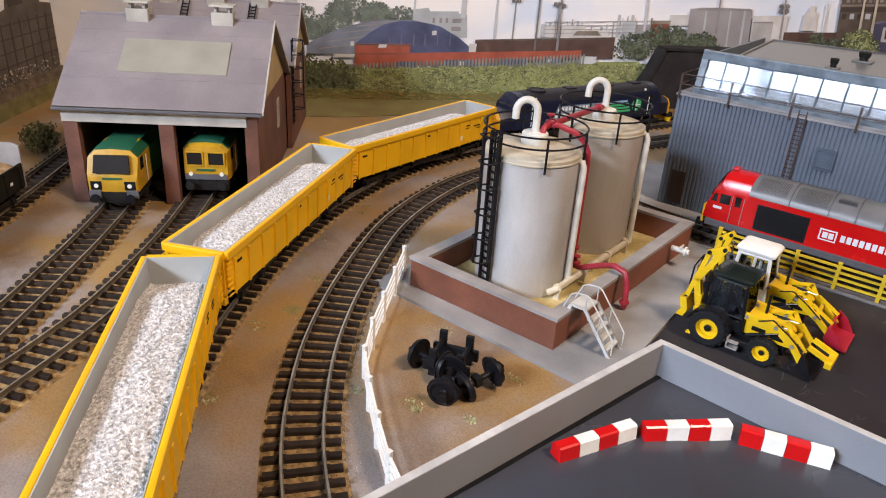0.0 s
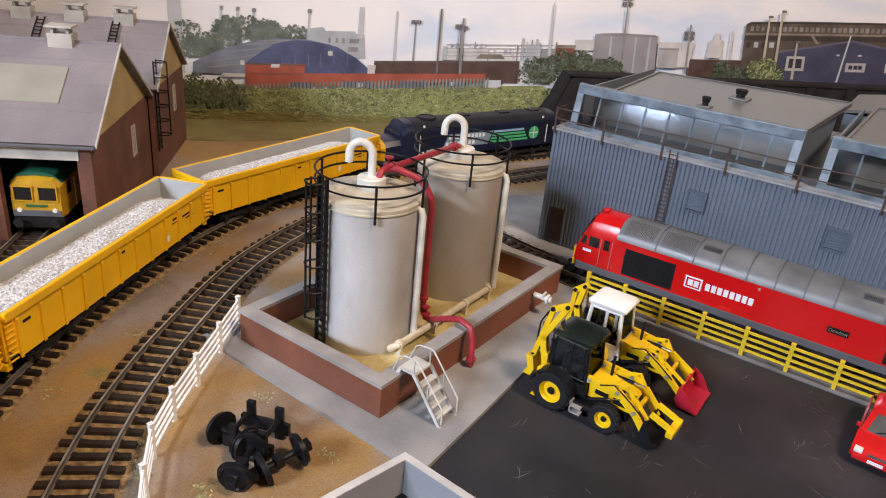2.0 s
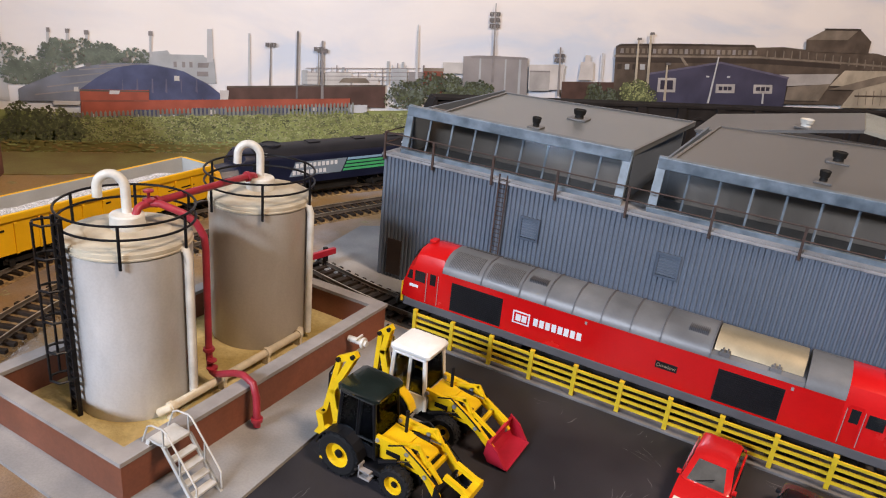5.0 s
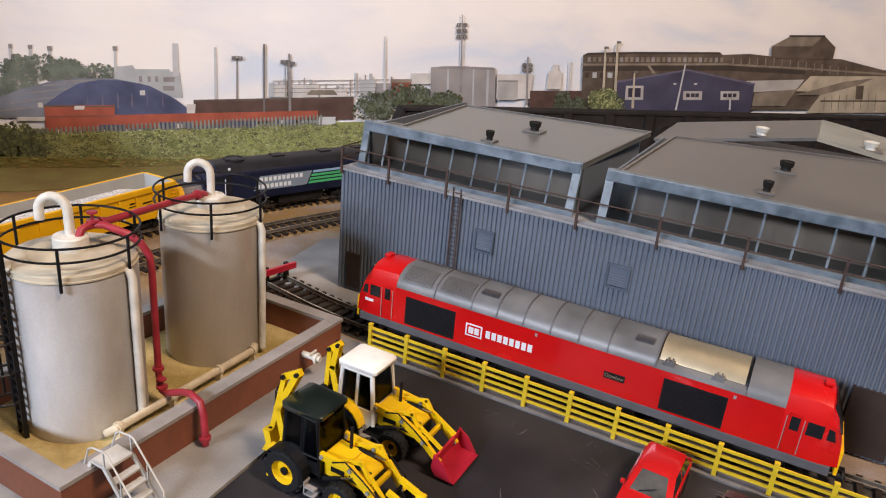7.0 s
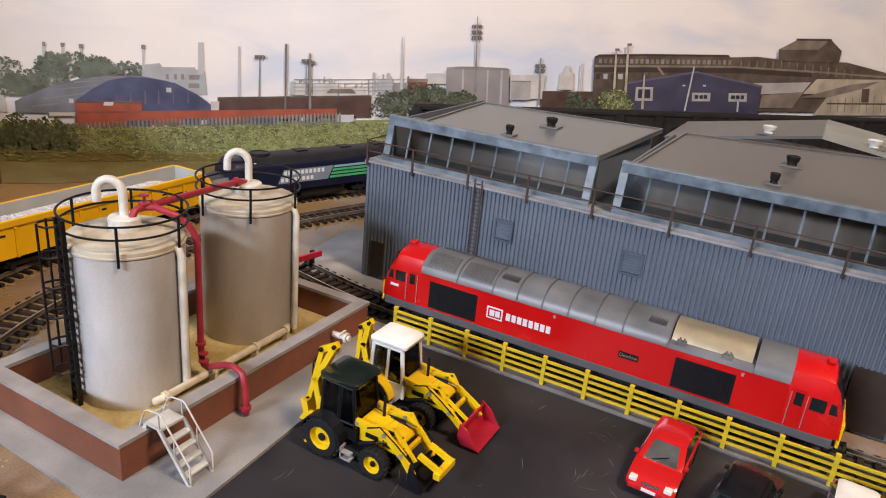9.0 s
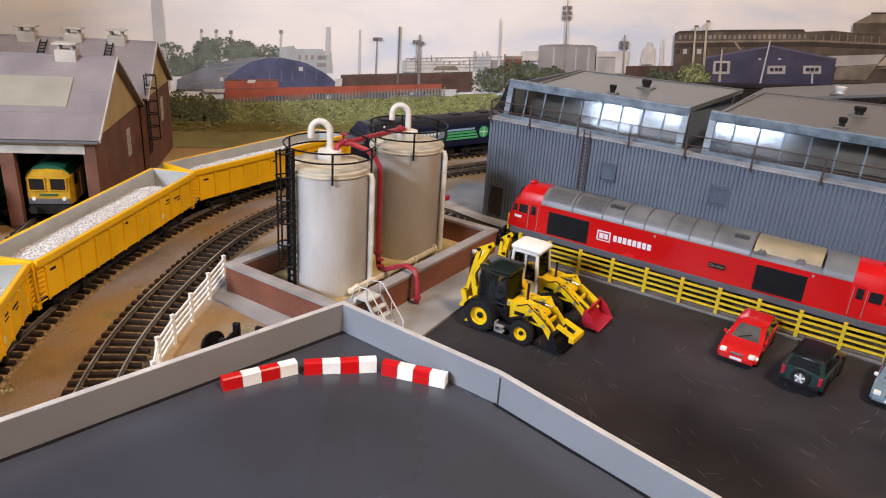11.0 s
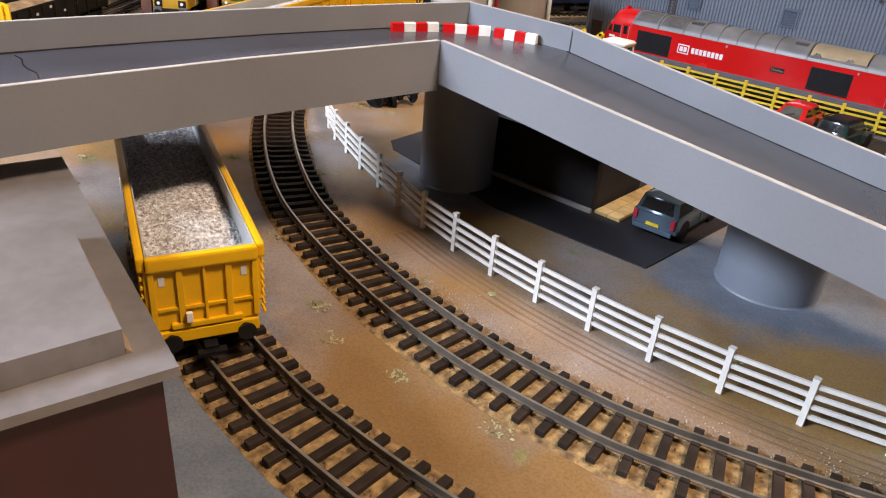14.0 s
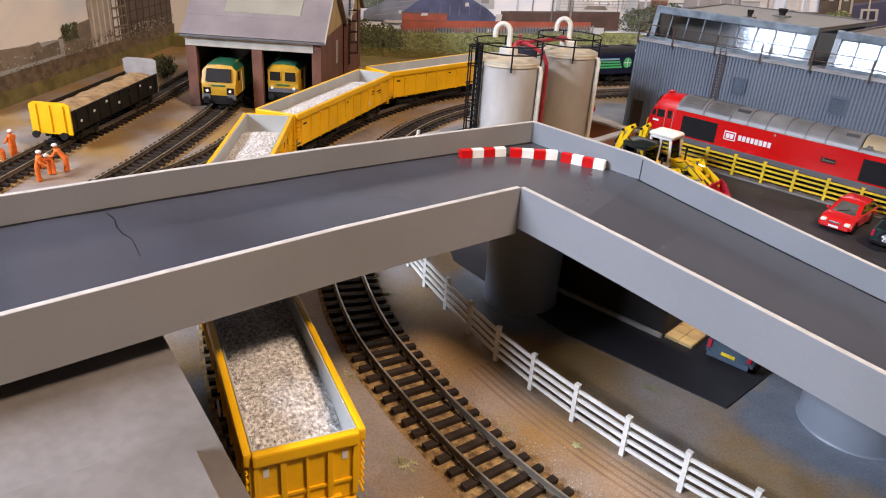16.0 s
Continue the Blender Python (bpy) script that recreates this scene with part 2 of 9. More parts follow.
def rod(bm, a, b, r, seg=10, r2=None):
    a, b = Vector(a), Vector(b)
    d = b - a
    q = Vector((0, 0, 1)).rotation_difference(d).to_matrix().to_4x4()
    bmesh.ops.create_cone(bm, cap_ends=True, segments=seg, radius1=r, radius2=r if r2 is None else r2, depth=d.length, matrix=Matrix.Translation((a + b) / 2) @ q)
    return bm


def rods(r, *ends, seg=8):
    bm = bmesh.new()
    for a, b in ends:
        rod(bm, a, b, r, seg)
    return bm


def prism(bm, pts, z0, z1):
    """An upright prism over a flat outline (x, y)."""
    lo, hi = [bm.verts.new((x, y, z0)) for x, y in pts], [bm.verts.new((x, y, z1)) for x, y in pts]
    n = len(pts)
    bm.faces.new(list(reversed(lo)))
    bm.faces.new(hi)
    for i in range(n):
        bm.faces.new((lo[i], lo[(i + 1) % n], hi[(i + 1) % n], hi[i]))
    return bm


def slice_x(bm, pts, x0, x1):
    """A prism along x over an outline (y, z)."""
    a, b = [bm.verts.new((x0, y, z)) for y, z in pts], [bm.verts.new((x1, y, z)) for y, z in pts]
    n = len(pts)
    bm.faces.new(a)
    bm.faces.new(list(reversed(b)))
    for i in range(n):
        bm.faces.new((a[i], b[i], b[(i + 1) % n], a[(i + 1) % n]))
    return bm


def slice_y(bm, pts, y0, y1):
    """A prism along y over an outline (x, z)."""
    a, b = [bm.verts.new((x, y0, z)) for x, z in pts], [bm.verts.new((x, y1, z)) for x, z in pts]
    n = len(pts)
    bm.faces.new(a)
    bm.faces.new(list(reversed(b)))
    for i in range(n):
        bm.faces.new((a[i], b[i], b[(i + 1) % n], a[(i + 1) % n]))
    return bm


def loft(bm, rings, caps=True):
    rows = [[bm.verts.new(p) for p in ring] for ring in rings]
    n = len(rows[0])
    for a, b in zip(rows, rows[1:]):
        for i in range(n):
            bm.faces.new((a[i], a[(i + 1) % n], b[(i + 1) % n], b[i]))
    if caps:
        bm.faces.new(rows[0])
        bm.faces.new(list(reversed(rows[-1])))
    return bm


def tube(bm, pts, r, seg=10, closed=False):
    """A round bar swept along points."""
    pts = [Vector(p) for p in pts]
    n, rings, up = len(pts), [], None
    for i, p in enumerate(pts):
        if closed:
            t = pts[(i + 1) % n] - pts[i - 1]
        else:
            t = pts[min(i + 1, n - 1)] - pts[max(i - 1, 0)]
        t.normalize()
        if up is None:
            up = t.orthogonal().normalized()
        side = t.cross(up)
        if side.length < 1e-6:
            side = t.orthogonal()
        side.normalize()
        up = side.cross(t).normalized()
        rings.append([bm.verts.new(p + r * (math.cos(a) * side + math.sin(a) * up)) for a in (2 * math.pi * k / seg for k in range(seg))])
    pairs = list(zip(rings, rings[1:])) + ([(rings[-1], rings[0])] if closed else [])
    for a, b in pairs:
        for k in range(seg):
            bm.faces.new((a[k], a[(k + 1) % seg], b[(k + 1) % seg], b[k]))
    if not closed:
        bm.faces.new(list(reversed(rings[0])))
        bm.faces.new(rings[-1])
    return bm


def ring_pts(cx, cy, z, r, n=40, a0=0.0, a1=360.0):
    m = n if a1 - a0 >= 360 else n + 1
    return [(cx + r * math.cos(radians(a0 + (a1 - a0) * k / n)), cy + r * math.sin(radians(a0 + (a1 - a0) * k / n)), z) for k in range(m)]


def lathe(bm, prof, cx=0.0, cy=0.0, seg=48, hollow=False):
    """A turned solid from (radius, height) pairs; hollow: an open ring."""
    rings = [[(cx + r * math.cos(2 * math.pi * k / seg), cy + r * math.sin(2 * math.pi * k / seg), z) for k in range(seg)] for r, z in (list(prof) + [prof[0]] if hollow else prof)]
    loft(bm, rings, not hollow)
    if hollow:
        bmesh.ops.remove_doubles(bm, verts=bm.verts, dist=0.0001)
    return bm


def spline(ctrl, step):
    """A smooth line through points, in even steps: (x, y, heading)."""
    c = [Vector((x, y, 0)) for x, y in ctrl]
    c = [2 * c[0] - c[1]] + c + [2 * c[-1] - c[-2]]
    raw = []
    for i in range(1, len(c) - 2):
        p0, p1, p2, p3 = c[i - 1:i + 3]
        for k in range(40):
            t = k / 40
            raw.append(0.5 * (2 * p1 + (p2 - p0) * t + (2 * p0 - 5 * p1 + 4 * p2 - p3) * t * t + (3 * p1 - p0 - 3 * p2 + p3) * t ** 3))
    raw.append(c[-2])
    out, need = [], 0.0
    for a, b in zip(raw, raw[1:]):
        d = b - a
        ln = d.length
        while need <= ln:
            p = a + d * (need / ln)
            out.append((p.x, p.y, math.atan2(d.y, d.x)))
            need += step
        need -= ln
    return out

# ---- the room and the baseboard ----
def room():
    def wall(name, *dims):
        ob = mesh_object(name, boxes(*dims), M["room_wall"])
        tagged(ob, "plain cream wall of the hobby room", "wall", kind="structure")
    wall("wall_east", (1800, -1000, -900, 1900, 2200, 1600))
    wall("wall_west", (-2500, -1000, -900, -2400, 2200, 1600))
    wall("wall_north", (-2400, 2100, -900, 1800, 2200, 1600))
    wall("wall_south", (-2500, -1120, -900, 1900, -1000, 585), (-2500, -1120, 835, 1900, -1000, 1600), (-2500, -1120, 585, -790, -1000, 835), (-640, -1120, 585, -600, -1000, 835), (-230, -1120, 585, 1900, -1000, 835), (-600, -1120, 585, -230, -1000, 630), (-790, -1120, 815, -640, -1000, 835))
    for name, x0, x1, z0, z1 in (("window_1", -790, -640, 585, 815), ("window_2", -600, -230, 630, 835)):
        fr = thing(name, "white-framed window that lights the room", "window", kind="structure")
        part("window_frame", boxes((x0 - 12, -998, z0 - 12, x1 + 12, -950, z0 + 4), (x0 - 12, -998, z1 - 4, x1 + 12, -950, z1 + 12), (x0 - 12, -998, z0 + 4, x0 + 4, -950, z1 - 4), (x1 - 4, -998, z0 + 4, x1 + 12, -950, z1 - 4), ((x0 + x1) / 2 - 5, -968, z0 + 4, (x0 + x1) / 2 + 5, -950, z1 - 4)), M["white"], fr)
    tagged(mesh_object("ceiling", boxes((-2500, -1120, 1600, 1900, 2200, 1660)), M["room_ceiling"]), "plain white ceiling of the hobby room", "ceiling", kind="structure")
    tagged(mesh_object("floor", boxes((-2500, -1120, -960, 1900, 2200, -900)), M["room_wall"]), "plain floor of the hobby room", "floor", kind="structure")


room()


def ground_material():
    m = bpy.data.materials.new("painted_scenic_ground")
    m.use_nodes = True
    n, l = m.node_tree.nodes, m.node_tree.links
    b = n["Principled BSDF"]
    tc = n.new("ShaderNodeTexCoord")

    def noise_ramp(scale, detail, lo, hi, c0, c1):
        a, r = n.new("ShaderNodeTexNoise"), n.new("ShaderNodeValToRGB")
        a.inputs["Scale"].default_value, a.inputs["Detail"].default_value = scale, detail
        r.color_ramp.elements[0].position, r.color_ramp.elements[1].position = lo, hi
        r.color_ramp.elements[0].color, r.color_ramp.elements[1].color = c0, c1
        l.new(tc.outputs["Object"], a.inputs["Vector"])
        l.new(a.outputs["Fac"], r.inputs["Fac"])
        return a, r.outputs["Color"]

    def mixed(fac, a, b_, mode="MIX"):
        x = n.new("ShaderNodeMix")
        x.data_type, x.blend_type = "RGBA", mode
        if isinstance(fac, float):
            x.inputs["Factor"].default_value = fac
        else:
            l.new(fac, x.inputs["Factor"])
        l.new(a, x.inputs["A"])
        l.new(b_, x.inputs["B"])
        return x.outputs["Result"]

    _, base = noise_ramp(7, 6, 0.33, 0.67, (0.24, 0.138, 0.052, 1), (0.40, 0.243, 0.086, 1))
    _, grey = noise_ramp(30, 5, 0.3, 0.7, (0.235, 0.205, 0.20, 1), (0.37, 0.335, 0.33, 1))
    _, gmask = noise_ramp(11, 9, 0.43, 0.60, (0, 0, 0, 1), (0.9, 0.9, 0.9, 1))
    c = mixed(gmask, base, grey)
    _, dark = noise_ramp(60, 5, 0.3, 0.7, (0.13, 0.075, 0.040, 1), (0.22, 0.135, 0.07, 1))
    _, dmask = noise_ramp(21, 8, 0.56, 0.70, (0, 0, 0, 1), (0.7, 0.7, 0.7, 1))
    c = mixed(dmask, c, dark)
    _, green = noise_ramp(200, 3, 0.3, 0.7, (0.16, 0.17, 0.05, 1), (0.34, 0.33, 0.14, 1))
    _, vmask = noise_ramp(42, 7, 0.64, 0.69, (0, 0, 0, 1), (0.7, 0.7, 0.7, 1))
    c = mixed(vmask, c, green)

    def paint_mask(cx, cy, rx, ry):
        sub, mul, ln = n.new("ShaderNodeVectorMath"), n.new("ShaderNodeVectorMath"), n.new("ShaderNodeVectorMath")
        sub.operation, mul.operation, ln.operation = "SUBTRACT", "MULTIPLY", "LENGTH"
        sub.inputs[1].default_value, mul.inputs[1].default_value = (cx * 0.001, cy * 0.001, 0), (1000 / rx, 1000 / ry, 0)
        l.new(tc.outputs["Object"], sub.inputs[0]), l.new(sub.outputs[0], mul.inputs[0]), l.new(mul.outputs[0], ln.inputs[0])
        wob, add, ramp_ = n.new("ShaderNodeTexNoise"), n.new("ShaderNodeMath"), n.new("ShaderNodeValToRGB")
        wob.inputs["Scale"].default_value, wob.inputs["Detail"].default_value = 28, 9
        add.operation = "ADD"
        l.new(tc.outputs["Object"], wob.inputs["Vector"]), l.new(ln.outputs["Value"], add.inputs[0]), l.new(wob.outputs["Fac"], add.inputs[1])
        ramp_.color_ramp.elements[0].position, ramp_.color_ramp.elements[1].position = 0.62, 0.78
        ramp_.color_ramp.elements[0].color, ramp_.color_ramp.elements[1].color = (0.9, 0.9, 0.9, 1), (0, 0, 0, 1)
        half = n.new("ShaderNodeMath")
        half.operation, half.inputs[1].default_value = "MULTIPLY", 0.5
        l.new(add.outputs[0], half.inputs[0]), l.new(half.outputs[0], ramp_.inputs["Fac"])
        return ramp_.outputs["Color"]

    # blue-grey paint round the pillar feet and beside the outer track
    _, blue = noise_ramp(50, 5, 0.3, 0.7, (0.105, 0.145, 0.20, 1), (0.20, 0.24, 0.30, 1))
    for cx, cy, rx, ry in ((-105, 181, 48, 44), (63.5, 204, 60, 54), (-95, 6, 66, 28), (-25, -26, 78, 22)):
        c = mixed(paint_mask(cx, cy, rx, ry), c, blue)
    fine, grain = noise_ramp(1100, 6, 0.36, 0.60, (0.45, 0.45, 0.45, 1), (1, 1, 1, 1))
    c = mixed(0.4, c, grain, "MULTIPLY")
    _, speck = noise_ramp(1700, 2, 0.66, 0.72, (0, 0, 0, 1), (0.55, 0.55, 0.55, 1))
    c = mixed(speck, c, grey)
    l.new(c, b.inputs["Base Color"])
    b.inputs["Roughness"].default_value = 0.46
    bp = n.new("ShaderNodeBump")
    bp.inputs["Strength"].default_value, bp.inputs["Distance"].default_value = 0.5, 0.0004
    l.new(fine.outputs["Fac"], bp.inputs["Height"])
    l.new(bp.outputs["Normal"], b.inputs["Normal"])
    return m


M["ground"] = ground_material()
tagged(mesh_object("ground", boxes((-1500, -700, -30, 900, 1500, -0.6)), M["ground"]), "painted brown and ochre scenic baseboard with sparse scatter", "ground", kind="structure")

M["kerb"] = material("kerb_dark_concrete", (0.17, 0.165, 0.165), 0.75, var=0.3, scale=60, spot=0.15)
CAR_PARK = [(-179, 295), (-172, 194), (-160, 185), (-64.6, 168), (20.3, 171.6), (26, 258), (420, 262), (420, 497), (-191, 497), (-186, 436), (-181, 340)]
tagged(mesh_object("car_park", prism(bmesh.new(), CAR_PARK, -0.6, 0.0), M["tarmac"]), "dark grey tarmac yard surface with faint scuffs", "tarmac yard", kind="structure")
tagged(mesh_object("kerb", boxes((-200, 497.2, -0.6, 420, 505, 1.4), bevel=0.4), M["kerb"]), "low concrete kerb strip under the yellow fence", "kerb", kind="structure")
tagged(mesh_object("pavement", prism(bmesh.new(), [(-337, 298), (-179.5, 292.5), (-181.5, 340), (-186.5, 436), (-193, 505), (-318, 505), (-337, 430)], -0.6, 1.2), M["concrete"]), "worn pale concrete slab round the tank bund", "concrete slab", kind="structure")
tagged(mesh_object("yard_apron", prism(bmesh.new(), [(-304, 544), (-190, 544), (-190, 700), (-250, 712), (-335, 636), (-326, 560)], -0.6, 1.4), M["concrete"]), "grey concrete apron beside the corrugated shed", "concrete slab", kind="structure")

# pale scuffs and scratches on the tarmac
def scuffs():
    rnd = random.Random(8)
    verts, faces = [], []
    for _ in range(90):
        x, y, a = rnd.uniform(-170, 100), rnd.uniform(285, 490), rnd.uniform(0, 3.14)
        for _ in range(rnd.choice((1, 2, 3))):
            n, ln = 5, rnd.uniform(3, 12)
            x0, y0, w, b, k = x + rnd.uniform(-4, 4), y + rnd.uniform(-4, 4), rnd.uniform(0.08, 0.22), a + rnd.uniform(-0.3, 0.3), len(verts)
            for i in range(n):
                u = i / (n - 1)
                px, py = x0 + ln * u * math.cos(b) + 0.5 * math.sin(u * 5), y0 + ln * u * math.sin(b) + 0.4 * math.cos(u * 4)
                hw = w * math.sin(math.pi * (0.08 + 0.84 * u))
                verts += [((px - hw * math.sin(b)) * 0.001, (py + hw * math.cos(b)) * 0.001, 0.00003), ((px + hw * math.sin(b)) * 0.001, (py - hw * math.cos(b)) * 0.001, 0.00003)]
            faces += [(k + 2 * i, k + 2 * i + 1, k + 2 * i + 3, k + 2 * i + 2) for i in range(n - 1)]
    me = bpy.data.meshes.new("tarmac_scuffs")
    me.from_pydata(verts, [], faces)
    me.materials.append(M["scuff"])
    tagged(new("tarmac_scuffs", me), "faint pale scuffs and scratches on the tarmac", "scuff marks", kind="stuff")


M["scuff"] = material("pale_scuff", (0.11, 0.105, 0.11), 0.7, var=0.5, scale=120, bump=0)
scuffs()

# ---- railway tracks ----
def sleeper_mesh():
    bm = boxes((-1.55, -16.0, 0.4, 1.55, 16.0, 2.6), bevel=0.25)
    for s in (-1, 1):
        box(bm, -1.3, s * 8.6 - 2.2, 2.4, 1.3, s * 8.6 + 2.2, 3.2)
    bmesh.ops.scale(bm, vec=(0.001,) * 3, verts=bm.verts)
    me = bpy.data.meshes.new("sleeper")
    bm.to_mesh(me)
    bm.free()
    me.materials.append(M["sleeper"])
    return me


SLEEPER = sleeper_mesh()


def ballast_bed(ctrl, half):
    pts = spline(ctrl, 12.0)
    bm = bmesh.new()
    rows = []
    for i, (x, y, h) in enumerate(pts):
        nx, ny = -math.sin(h), math.cos(h)
        j = 1.2 * noise.noise((x * 0.05, y * 0.05, 0.0))
        rows.append([bm.verts.new((x + nx * w, y + ny * w, z)) for w, z in ((-half - 3 - j, -0.5), (-half + 1, 0.45), (half - 1, 0.45), (half + 3 + j, -0.5))])
    for a, b in zip(rows, rows[1:]):
        for k in range(3):
            bm.faces.new((a[k], a[k + 1], b[k + 1], b[k]))
    return bm


def rail_line(ctrl, off, prof=None):
    pts = spline(ctrl, 6.0)
    prof = prof or [(-0.95, 2.7), (-0.95, 3.1), (-0.35, 3.4), (-0.35, 4.6), (-0.5, 4.8), (-0.5, 5.5), (0.5, 5.5), (0.5, 4.8), (0.35, 4.6), (0.35, 3.4), (0.95, 3.1), (0.95, 2.7)]
    rings = []
    for x, y, h in pts:
        nx, ny = -math.sin(h), math.cos(h)
        rings.append([(x + nx * (off + w), y + ny * (off + w), z) for w, z in prof])
    return loft(bmesh.new(), rings)


def ballast_grains(ctrl, reach):
    """Loose stones between and beside the sleepers, up to where reach() says."""
    rnd, bm = random.Random(len(ctrl)), bmesh.new()
    for x, y, h in spline(ctrl, 1.5):
        if not reach(x, y):
            continue
        for _ in range(7):
            w, q, r = rnd.uniform(-17.5, 17.5), rnd.uniform(0, 6.28), rnd.uniform(0.3, 0.62)
            cx, cy, cz = x - math.sin(h) * w, y + math.cos(h) * w, 0.5 if abs(w) < 14 else 0.5 - 0.25 * (abs(w) - 14)
            v = [bm.verts.new((cx + r * math.cos(q + k * 2.09), cy + r * math.sin(q + k * 2.09), cz - 0.1)) for k in range(3)]
            top = bm.verts.new((cx + rnd.uniform(-0.2, 0.2), cy + rnd.uniform(-0.2, 0.2), cz + r * 1.1))
            for k in range(3):
                bm.faces.new((v[k], v[(k + 1) % 3], top))
    return bm


def railway(label, ctrl, spacing=8.2, nearest=None, bed="ballast", grains=None):
    t = thing("railway_track", label, "railway track", group="railway tracks")
    part("ballast", ballast_bed(ctrl, 15), M[bed], t)
    for s in (-1, 1):
        rl = part("rail", rail_line(ctrl, s * 8.6), M["rail_side"], t)
        part("running_surface", rail_line(ctrl, s * 8.6, [(-0.44, 5.48), (-0.44, 5.58), (0.44, 5.58), (0.44, 5.48)]), M["rail"], rl, "bright worn rail head")
    if grains:
        tagged(part("loose_ballast", ballast_grains(ctrl, grains), M["ballast"], t), "loose brown ballast stones", kind="stuff")
    for x, y, h in spline(ctrl, spacing):
        if nearest and not nearest(x, y):
            continue
        o = new("sleeper", SLEEPER)
        o.parent = t
        o.matrix_local = at(x, y, 0, math.degrees(h) + random.uniform(-1.2, 1.2))
    return t


M["dust"] = material("pale_grey_dust", (0.36, 0.34, 0.33), 0.85, var=0.3, scale=60, bump=0.6, second=(0.52, 0.48, 0.45), grain=900, spot=0.3, depth=0.0004)
M["dark_ballast"] = material("near_black_ballast", (0.035, 0.031, 0.028), 0.8, var=0.4, scale=120, bump=1.0, second=(0.065, 0.055, 0.045), grain=900, spot=0.25, depth=0.0005)
M["ballast"] = material("brown_ballast", (0.24, 0.14, 0.058), 0.8, var=0.5, scale=260, bump=1.0, second=(0.46, 0.30, 0.125), grain=900, spot=0.25, depth=0.0005)
INNER = [(-216.7, 1100), (-307.1, 821.8), (-358.7, 687.8), (-387.9, 599), (-403.7, 519.4), (-404.6, 453.3), (-386.1, 372.7), (-349.2, 295.6), (-315, 239.6), (-281.4, 197.3), (-244.6, 161.8), (-187, 122), (-128.6, 90.7), (-74.5, 73.2), (-26.8, 62.9), (13.7, 58.8), (51.1, 60.6), (81.1, 65.8), (141.7, 85.7), (229.5, 122), (343, 188), (484, 294)]
OUTER = [(-273, 1091.7), (-366.3, 821.3), (-422.8, 690.3), (-447.8, 602.2), (-463, 519.7), (-463.2, 441.6), (-441.6, 350.3), (-406, 266.9), (-369, 204.2), (-332.7, 156.5), (-290.5, 115), (-228, 72), (-156, 34.2), (-110.3, 15.4), (-65.9, 2), (-22, -5.3), (11, -7), (62.9, -3.5), (139.8, 12), (237.9, 52), (361, 121), (491, 218)]

railway("curved model track with dark sleepers and nickel rails", INNER, nearest=lambda x, y: y < 900 and x < 330, grains=lambda x, y: -330 < x < 240 and y < 330)
railway("curved model track with dark sleepers under the ballast train", OUTER, nearest=lambda x, y: y < 900 and x < 330, grains=lambda x, y: -330 < x < 240 and y < 330)
railway("straight shed track with dark sleepers and shiny rails", [(-690, 402), (-560, 268), (-522, 228), (-496, 199), (-470, 168), (-444, 136), (-419, 104), (-390, 64), (-350, 10)])
railway("shed track curving in beside its neighbour", [(-690, 473), (-555, 340), (-517, 299.5), (-474.5, 251), (-437, 201), (-414, 166), (-399, 137), (-385, 105), (-362, 52)])
railway("siding track along the foot of the painted backdrop", [(-792, 409), (-692, 299), (-617, 217), (-552, 139), (-500, 72), (-434, -3), (-374, -71)])
railway("dead-straight track in front of the corrugated shed", [(-312, 541), (-240, 528.5), (-150, 526.5), (100, 526.5), (400, 526.5)], bed="dark_ballast")


# pale loose grit on the fence side of the inner track
def shoulder():
    rnd = random.Random(41)
    verts, faces = [], []
    for x, y, h in spline(INNER, 5.0):
        if y > 640 or x > 260:
            continue
        nx, ny = -math.sin(h), math.cos(h)
        a = 17.4 + 1.2 * noise.noise((x * 0.06, y * 0.06, 0))
        for _ in range(34):
            w = a - 3 + abs(rnd.gauss(0, 1)) * (7 + 4 * noise.noise((x * 0.035, y * 0.035, 5.0)))
            s, q, k = rnd.uniform(0.12, 0.36), rnd.uniform(0, 6.28), len(verts)
            cx, cy = x + nx * w + rnd.uniform(-3, 3), y + ny * w + rnd.uniform(-3, 3)
            for i in range(4):
                verts.append(((cx + s * math.cos(q + 1.57 * i)) * 0.001, (cy + s * math.sin(q + 1.57 * i)) * 0.001, (0.05 + rnd.uniform(-0.4, 0.35)) * 0.001))
            faces.append((k, k + 1, k + 2, k + 3))
    me = bpy.data.meshes.new("shoulder_grit")
    me.from_pydata(verts, [], faces)
    me.materials.append(M["dust"])
    tagged(new("shoulder_grit", me), "loose pale grit along the track shoulder", "grit", kind="stuff")


shoulder()


# ---- the road ramp on round pillars ----
M["card_edge"] = material("worn_card_edge", (0.52, 0.51, 0.50), 0.6, var=0.2, scale=120)


